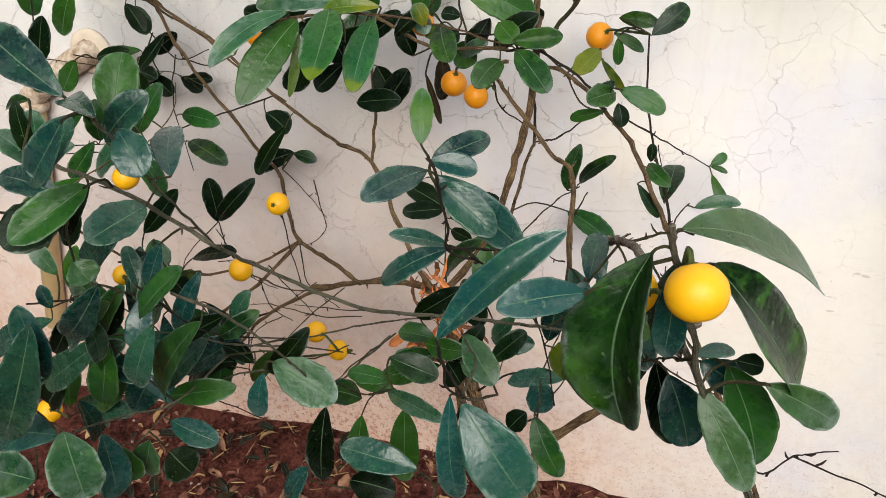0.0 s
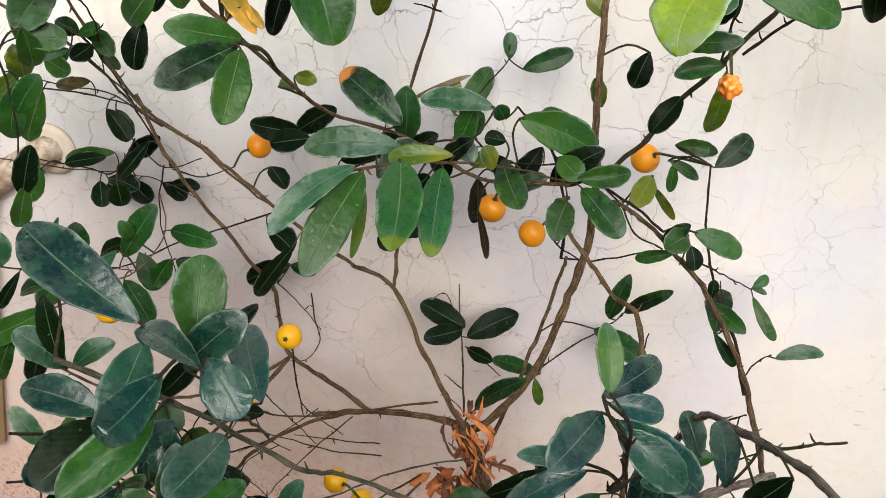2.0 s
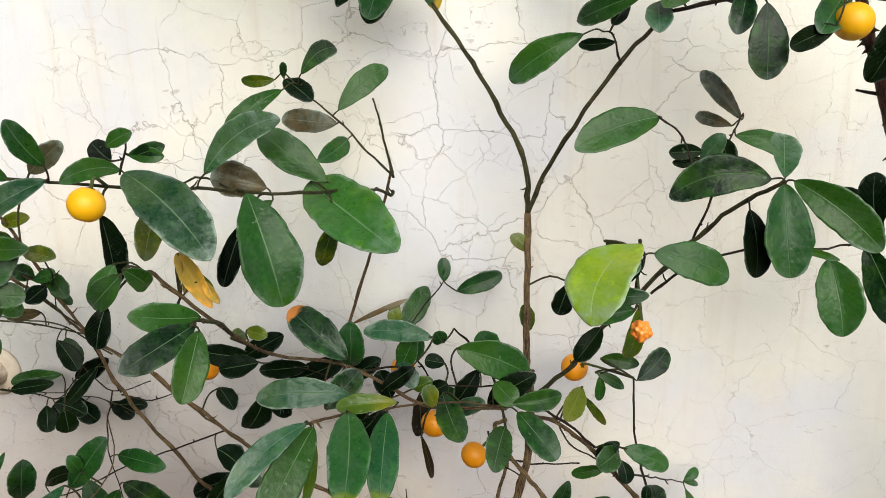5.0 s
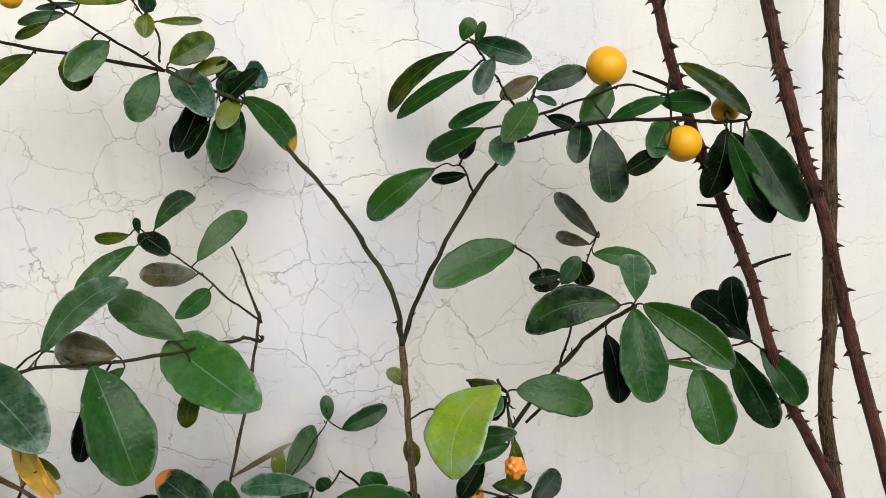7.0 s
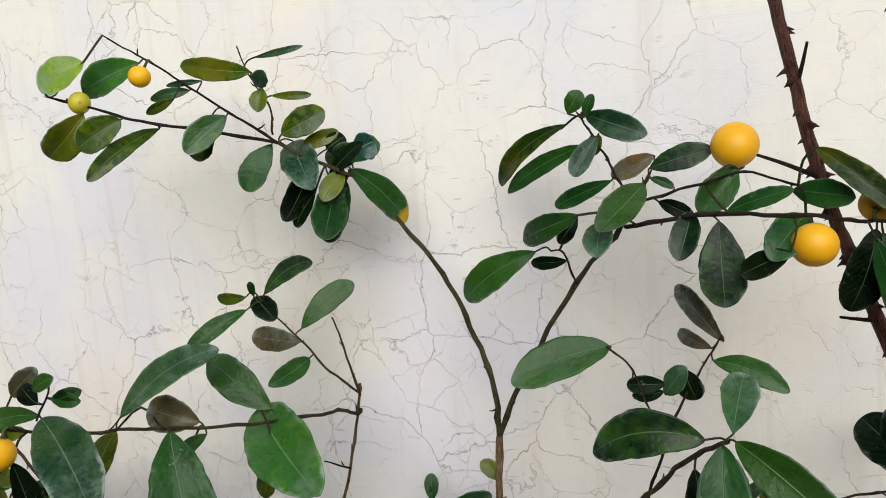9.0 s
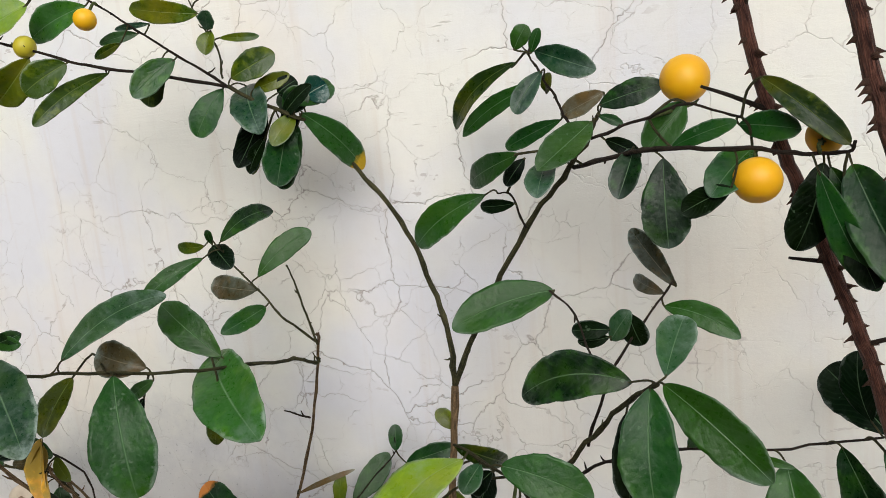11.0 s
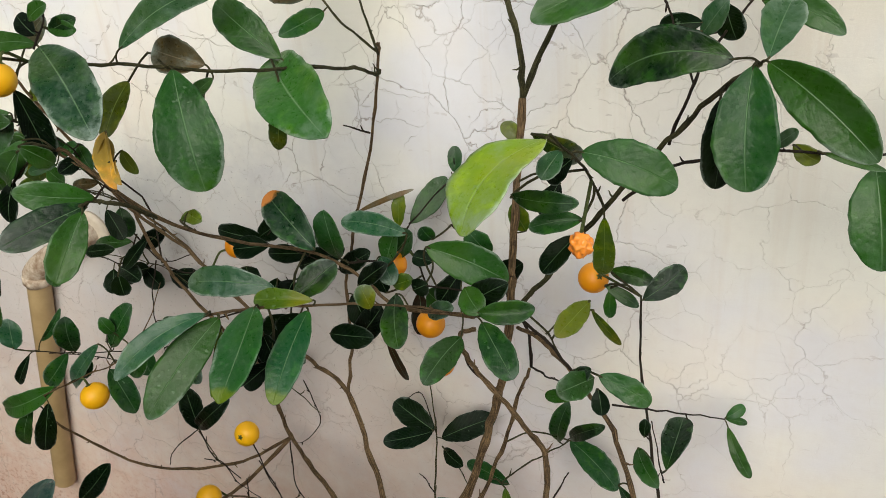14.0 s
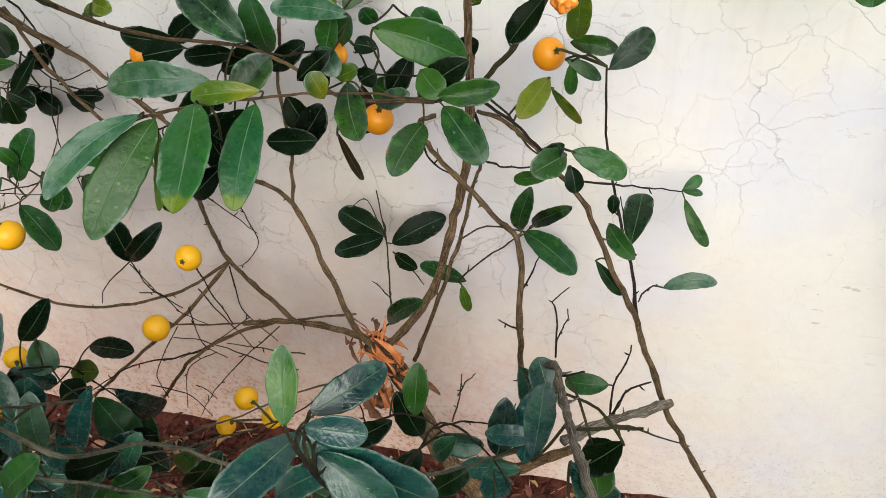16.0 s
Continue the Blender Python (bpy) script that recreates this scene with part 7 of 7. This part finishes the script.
def split_fruit(centre, radius):
    """A burst fruit that shows its crumpled orange flesh."""
    c = Vector(centre)
    bm = bmesh.new()
    bmesh.ops.create_icosphere(bm, subdivisions=4, radius=radius)
    for v in bm.verts:
        n = v.co.normalized()
        v.co *= 0.88 + 0.34 * noise.noise(n * 2.6) + 0.10 * noise.noise(n * 6.0)
        v.co.z *= 1.12
    bmesh.ops.translate(bm, verts=bm.verts, vec=c - shrub.location)
    ob = part("split_fruit", bm, PULP, shrub, "burst fruit with crumpled orange flesh")
    far, wood_ob, root = nearest(c, WOOD_LINES)
    bm = bmesh.new()
    tube(bm, [c + Vector((0, 0, radius * 0.8)), root], [0.0015, 0.0015], 6)
    bmesh.ops.translate(bm, verts=bm.verts, vec=-shrub.location)
    part("stalk", bm, CALYX, ob)


split_fruit((0.213, 0.779, 1.010), 0.0101)

# ---- drain pipe ----
def drain_pipe(top, bottom, wall_at, radius):
    top, bottom, wall_at = Vector(top), Vector(bottom), Vector(wall_at)
    pipe = thing("drain_pipe", "short beige plastic drain pipe with cemented elbow on the wall", "pipe", at=tuple(wall_at))
    inv = -wall_at
    def add(name, bm, mat, label=""):
        bmesh.ops.translate(bm, verts=bm.verts, vec=inv)
        return part(name, bm, mat, pipe, label)
    down = (bottom - top).normalized()
    bm = bmesh.new()
    outer = [top + down * 0.004, bottom]
    line = [shift(outer[0], outer[1], k / 6) for k in range(7)]
    tube(bm, line, [radius] * 7, 24, cap=False)
    tube(bm, list(reversed(line)), [radius - 0.0025] * 7, 24, cap=False)
    add("pipe", bm, PIPE)
    # elbow from the wall to the pipe
    out = Vector((wall_at.x, WALL_Y - 0.005, wall_at.z))
    bend = smooth_line([out, shift(out, Vector((wall_at.x, top.y, wall_at.z)), 0.6), shift(top, wall_at, 0.45) - down * 0.012, top - down * 0.012, top + down * 0.016], 5)
    bm = bmesh.new()
    rng = random.Random(5)
    tube(bm, bend, [radius * 1.08] * len(bend), 18, 0.05, rng)
    add("elbow", bm, JOINT, "rough cement-smeared elbow")
    bm = bmesh.new()
    tube(bm, [top - down * 0.004, top - down * 0.002, top + down * 0.010, top + down * 0.012], [radius * 1.1, radius * 1.26, radius * 1.26, radius * 1.1], 24)
    add("collar", bm, JOINT)
    bm = bmesh.new()
    y = WALL_Y - 0.001
    tube(bm, [Vector((wall_at.x, y, wall_at.z)), Vector((wall_at.x, y - 0.006, wall_at.z)), Vector((wall_at.x, y - 0.010, wall_at.z))], [radius * 1.95, radius * 1.95, radius * 1.55], 32)
    add("flange", bm, FLANGE, "round cream wall flange")
    return pipe

drain_pipe((-0.828, 1.074, 0.700), (-0.950, 1.074, 0.207), (-0.689, 1.090, 0.790), 0.0201)

# ---- rose canes ----
def cane(points, r0, r1, material, seed, label):
    rng = random.Random(seed)
    line = smooth_line(points, 9)
    n = len(line)
    foot = line[-1]
    ob = thing("rose_cane", label, "rose cane", at=tuple(foot), group="rose canes")
    radii = [shift(r0, r1, i / (n - 1)) * (1 + 0.04 * math.sin(i * 1.7 + seed)) for i in range(n)]
    for i in range(1, n - 1):
        line[i] = line[i] + Vector([(rng.random() - 0.5) * 0.0012 for _ in range(3)])
    bm = bmesh.new()
    tube(bm, line, radii, 12, 0.10, rng)
    bmesh.ops.translate(bm, verts=bm.verts, vec=-foot)
    stem = part("stem", bm, material, ob)
    for i in range(1, n - 1):
        for k in range(rng.choice((0, 1, 2))):
            way = (line[i + 1] - line[i - 1]).normalized()
            a = rng.choice((0.2, 2.9, 3.3, 6.0)) + rng.uniform(-0.7, 0.7)
            side = Vector((math.cos(a), math.sin(a) * 0.8 - 0.2, 0))
            side = (side - way * side.dot(way)).normalized()
            p = shift(line[i], line[i + 1], rng.random())
            long = rng.uniform(0.004, 0.0095)
            droop = -0.5 * way if way.z > 0 else 0.5 * way
            tb = bmesh.new()
            start = p + side * radii[i] * 0.8
            tube(tb, [start, start + side * long * 0.5 + droop * long * 0.15, start + side * long + droop * long * 0.6], [rng.uniform(0.0026, 0.0042), 0.0013, 0.0003], 6)
            bmesh.ops.translate(tb, verts=tb.verts, vec=-foot)
            part("thorn", tb, THORN, stem)
    return ob, line, stem


def spur(owner, stem, points):
    bm = bmesh.new()
    line = smooth_line(points, 4)
    tube(bm, line, [shift(0.0022, 0.0012, i / (len(line) - 1)) for i in range(len(line))], 6)
    bmesh.ops.translate(bm, verts=bm.verts, vec=-owner.location)
    part("spur", bm, TWIG, stem)

owner, cane_line, cane_stem = cane([(0.362, 0.906, 1.566), (0.386, 0.908, 1.449), (0.407, 0.910, 1.352), (0.428, 0.910, 1.283), (0.454, 0.910, 1.212), (0.484, 0.912, 1.126), (0.516, 0.915, 1.010), (0.564, 0.920, 0.905), (0.771, 0.924, 0.452), (0.992, 0.929, -0.030)], 0.005, 0.0063, ROSE_BARK, 3, "thorny reddish-brown rose cane leaning by the wall")
spur(owner, cane_stem, [(0.410, 0.908, 1.334), (0.384, 0.900, 1.347), (0.363, 0.895, 1.356)])
spur(owner, cane_stem, [(0.396, 0.908, 1.412), (0.399, 0.900, 1.426), (0.402, 0.895, 1.442)])
spur(owner, cane_stem, [(0.479, 0.910, 1.145), (0.500, 0.905, 1.153), (0.519, 0.900, 1.158)])
spur(owner, cane_stem, [(0.454, 0.910, 1.212), (0.438, 0.905, 1.215), (0.424, 0.900, 1.218)])
owner, cane_line, cane_stem = cane([(0.430, 0.808, 1.533), (0.453, 0.810, 1.431), (0.473, 0.812, 1.345), (0.493, 0.815, 1.270), (0.515, 0.820, 1.207), (0.537, 0.825, 1.118), (0.564, 0.830, 1.019), (0.702, 0.835, 0.509), (0.847, 0.841, -0.030)], 0.0053, 0.0065, ROSE_BARK, 4, "thick thorny reddish-brown rose cane leaning by the wall")
owner, cane_line, cane_stem = cane([(0.605, 1.000, 1.641), (0.606, 1.000, 1.433), (0.606, 1.000, 1.260), (0.608, 1.000, 1.060), (0.613, 1.000, 0.863), (0.723, 1.000, 0.431), (0.873, 1.000, -0.030)], 0.0076, 0.0084, ROSE_OLD, 5, "upright old brown rose cane with pale bark flecks")

# ---- dry binding round the stems ----
def binding(high, low, count, seed):
    """Shredded strips of dry straw wound slantwise round the stems."""
    rng = random.Random(seed)
    high, low = Vector(high), Vector(low)
    ob = thing("straw_binding", "dry reddish-orange straw strips bound round the shrub stems", "binding", at=tuple(high))
    axis = (low - high).normalized()
    side = axis.cross(Vector((0, 1, 0))).normalized()
    front = side.cross(axis)
    for k in range(count):
        bm = bmesh.new()
        a = rng.uniform(0, 6.283)
        round_way = side * math.cos(a) + front * math.sin(a)
        start = shift(Vector(), low - high, rng.uniform(-0.35, 1.0)) + round_way * rng.uniform(0.008, 0.013)
        lean = (axis * rng.choice((-1, 1, 1)) + round_way * rng.uniform(-0.1, 0.55) + side * rng.uniform(-0.6, 0.6)).normalized()
        end = start + lean * rng.choice((0.014, 0.024, 0.034, 0.055)) * rng.uniform(0.8, 1.2)
        blade(bm, start, end, rng.choice((0.002, 0.0035, 0.006, 0.009)), rng.uniform(0.5, 1.1), rng.uniform(-0.25, 0.25), rng.uniform(-0.2, 0.3), 0.2, rng, round_way + Vector((0, -0.4, 0)), rng.uniform(-0.2, 0.2))
        part("strip", bm, STRAW if rng.random() < 0.65 else STRAW_DARK, ob)
    return ob


def dry_clump(centre, count, seed):
    """Curled dead leaves caught between the stems."""
    rng = random.Random(seed)
    ob = thing("dry_leaf_clump", "curled orange-brown dead leaves caught between the stems", "dead leaves", at=centre)
    for k in range(count):
        bm = bmesh.new()
        start = Vector((rng.uniform(-0.02, 0.02), rng.uniform(-0.01, 0.01), rng.uniform(0.0, 0.03)))
        end = start + Vector((rng.uniform(-0.03, 0.03), rng.uniform(-0.02, 0.015), rng.uniform(-0.045, -0.015)))
        blade(bm, start, end, rng.uniform(0.008, 0.02), rng.uniform(0.5, 1.0), rng.uniform(-0.2, 0.3), 0.2, 0.12, rng, Vector((rng.uniform(-1, 1), -1, rng.uniform(-0.5, 0.8))))
        part("dead_leaf", bm, STRAW if k % 3 else STRAW_DARK, ob)
    return ob

binding((-0.022, 0.850, 0.555), (0.000, 0.862, 0.480), 64, 4)
dry_clump((-0.050, 0.870, 0.440), 18, 9)

# ---- litter on the soil ----
def scatter(name, label, category, count, seed, material, size, make, area):
    rng = random.Random(seed)
    bm = bmesh.new()
    for _ in range(count):
        x = rng.uniform(area[0], area[1])
        y = rng.uniform(area[2], area[3])
        make(bm, Vector((x, y, ground_height(x, y))), rng, rng.uniform(*size))
    tagged(link_mesh(name, bm, material), label, category, kind="stuff")


def chip(bm, p, rng, s):
    a = rng.uniform(0, 6.283)
    way = Vector((math.cos(a), math.sin(a), rng.uniform(-0.2, 0.35)))
    p = p + Vector((0, 0, 0.003))
    blade(bm, p - way * s * 0.5, p + way * s * 0.5, s * rng.uniform(0.25, 0.5), 0.6, 0.12, 0.1, 0.1, rng, Vector((rng.uniform(-0.6, 0.6), rng.uniform(-0.6, 0.6), 1)))


ball = bmesh.new()
bmesh.ops.create_icosphere(ball, subdivisions=1, radius=0.5)
BALL = ([v.co.copy() for v in ball.verts], [[v.index for v in f.verts] for f in ball.faces])
ball.free()


def pebble(bm, p, rng, s):
    m = Matrix.LocRotScale(p + Vector((0, 0, s * 0.25)), Euler((rng.random() * 6, rng.random() * 6, rng.random() * 6)), Vector((s, s * rng.uniform(0.6, 0.9), s * rng.uniform(0.45, 0.7))))
    made = [bm.verts.new(m @ (co * rng.uniform(0.8, 1.15))) for co in BALL[0]]
    for face in BALL[1]:
        bm.faces.new([made[k] for k in face])


def stick(bm, p, rng, s):
    a, thick = rng.uniform(0, 6.283), rng.uniform(0.0007, 0.0016)
    way = Vector((math.cos(a), math.sin(a), rng.uniform(-0.08, 0.14)))
    m = Matrix.LocRotScale(p + Vector((0, 0, 0.004)), way.to_track_quat("X", "Z"), Vector((s, thick * 2, thick * 2)))
    made = [bm.verts.new(m @ (co * rng.uniform(0.8, 1.2))) for co in BALL[0]]
    for face in BALL[1]:
        bm.faces.new([made[k] for k in face])


AREA = (-0.9, 0.75, 0.45, 1.08)
BED = (-0.70, 0.30, 0.62, 1.085)
scatter("soil_clods", "loose crumbly clods of reddish soil", "soil", 1500, 14, SOIL, (0.004, 0.020), pebble, AREA)
scatter("soil_clods", "small dark red crumbs of soil", "soil", 1800, 24, SOIL, (0.003, 0.012), pebble, BED)
scatter("dry_leaf_litter", "fallen dry brown leaf scraps on the soil", "leaf litter", 330, 11, LITTER[0], (0.012, 0.05), chip, AREA)
scatter("dry_leaf_litter", "crumbled reddish brown leaf scraps on the soil", "leaf litter", 420, 21, LITTER[2], (0.008, 0.034), chip, BED)
scatter("dry_leaf_litter", "fallen dry tan leaf scraps on the soil", "leaf litter", 150, 12, LITTER[1], (0.010, 0.045), chip, AREA)
scatter("dry_leaf_litter", "dark rotting leaf scraps on the soil", "leaf litter", 330, 15, DARK, (0.014, 0.055), chip, AREA)
scatter("straw_bits", "short bits of tan straw and twig on the soil", "straw", 260, 23, LITTER[1], (0.015, 0.06), stick, BED)
scatter("pebbles", "small grey pebbles on the soil", "pebbles", 200, 13, STONE, (0.003, 0.012), pebble, AREA)
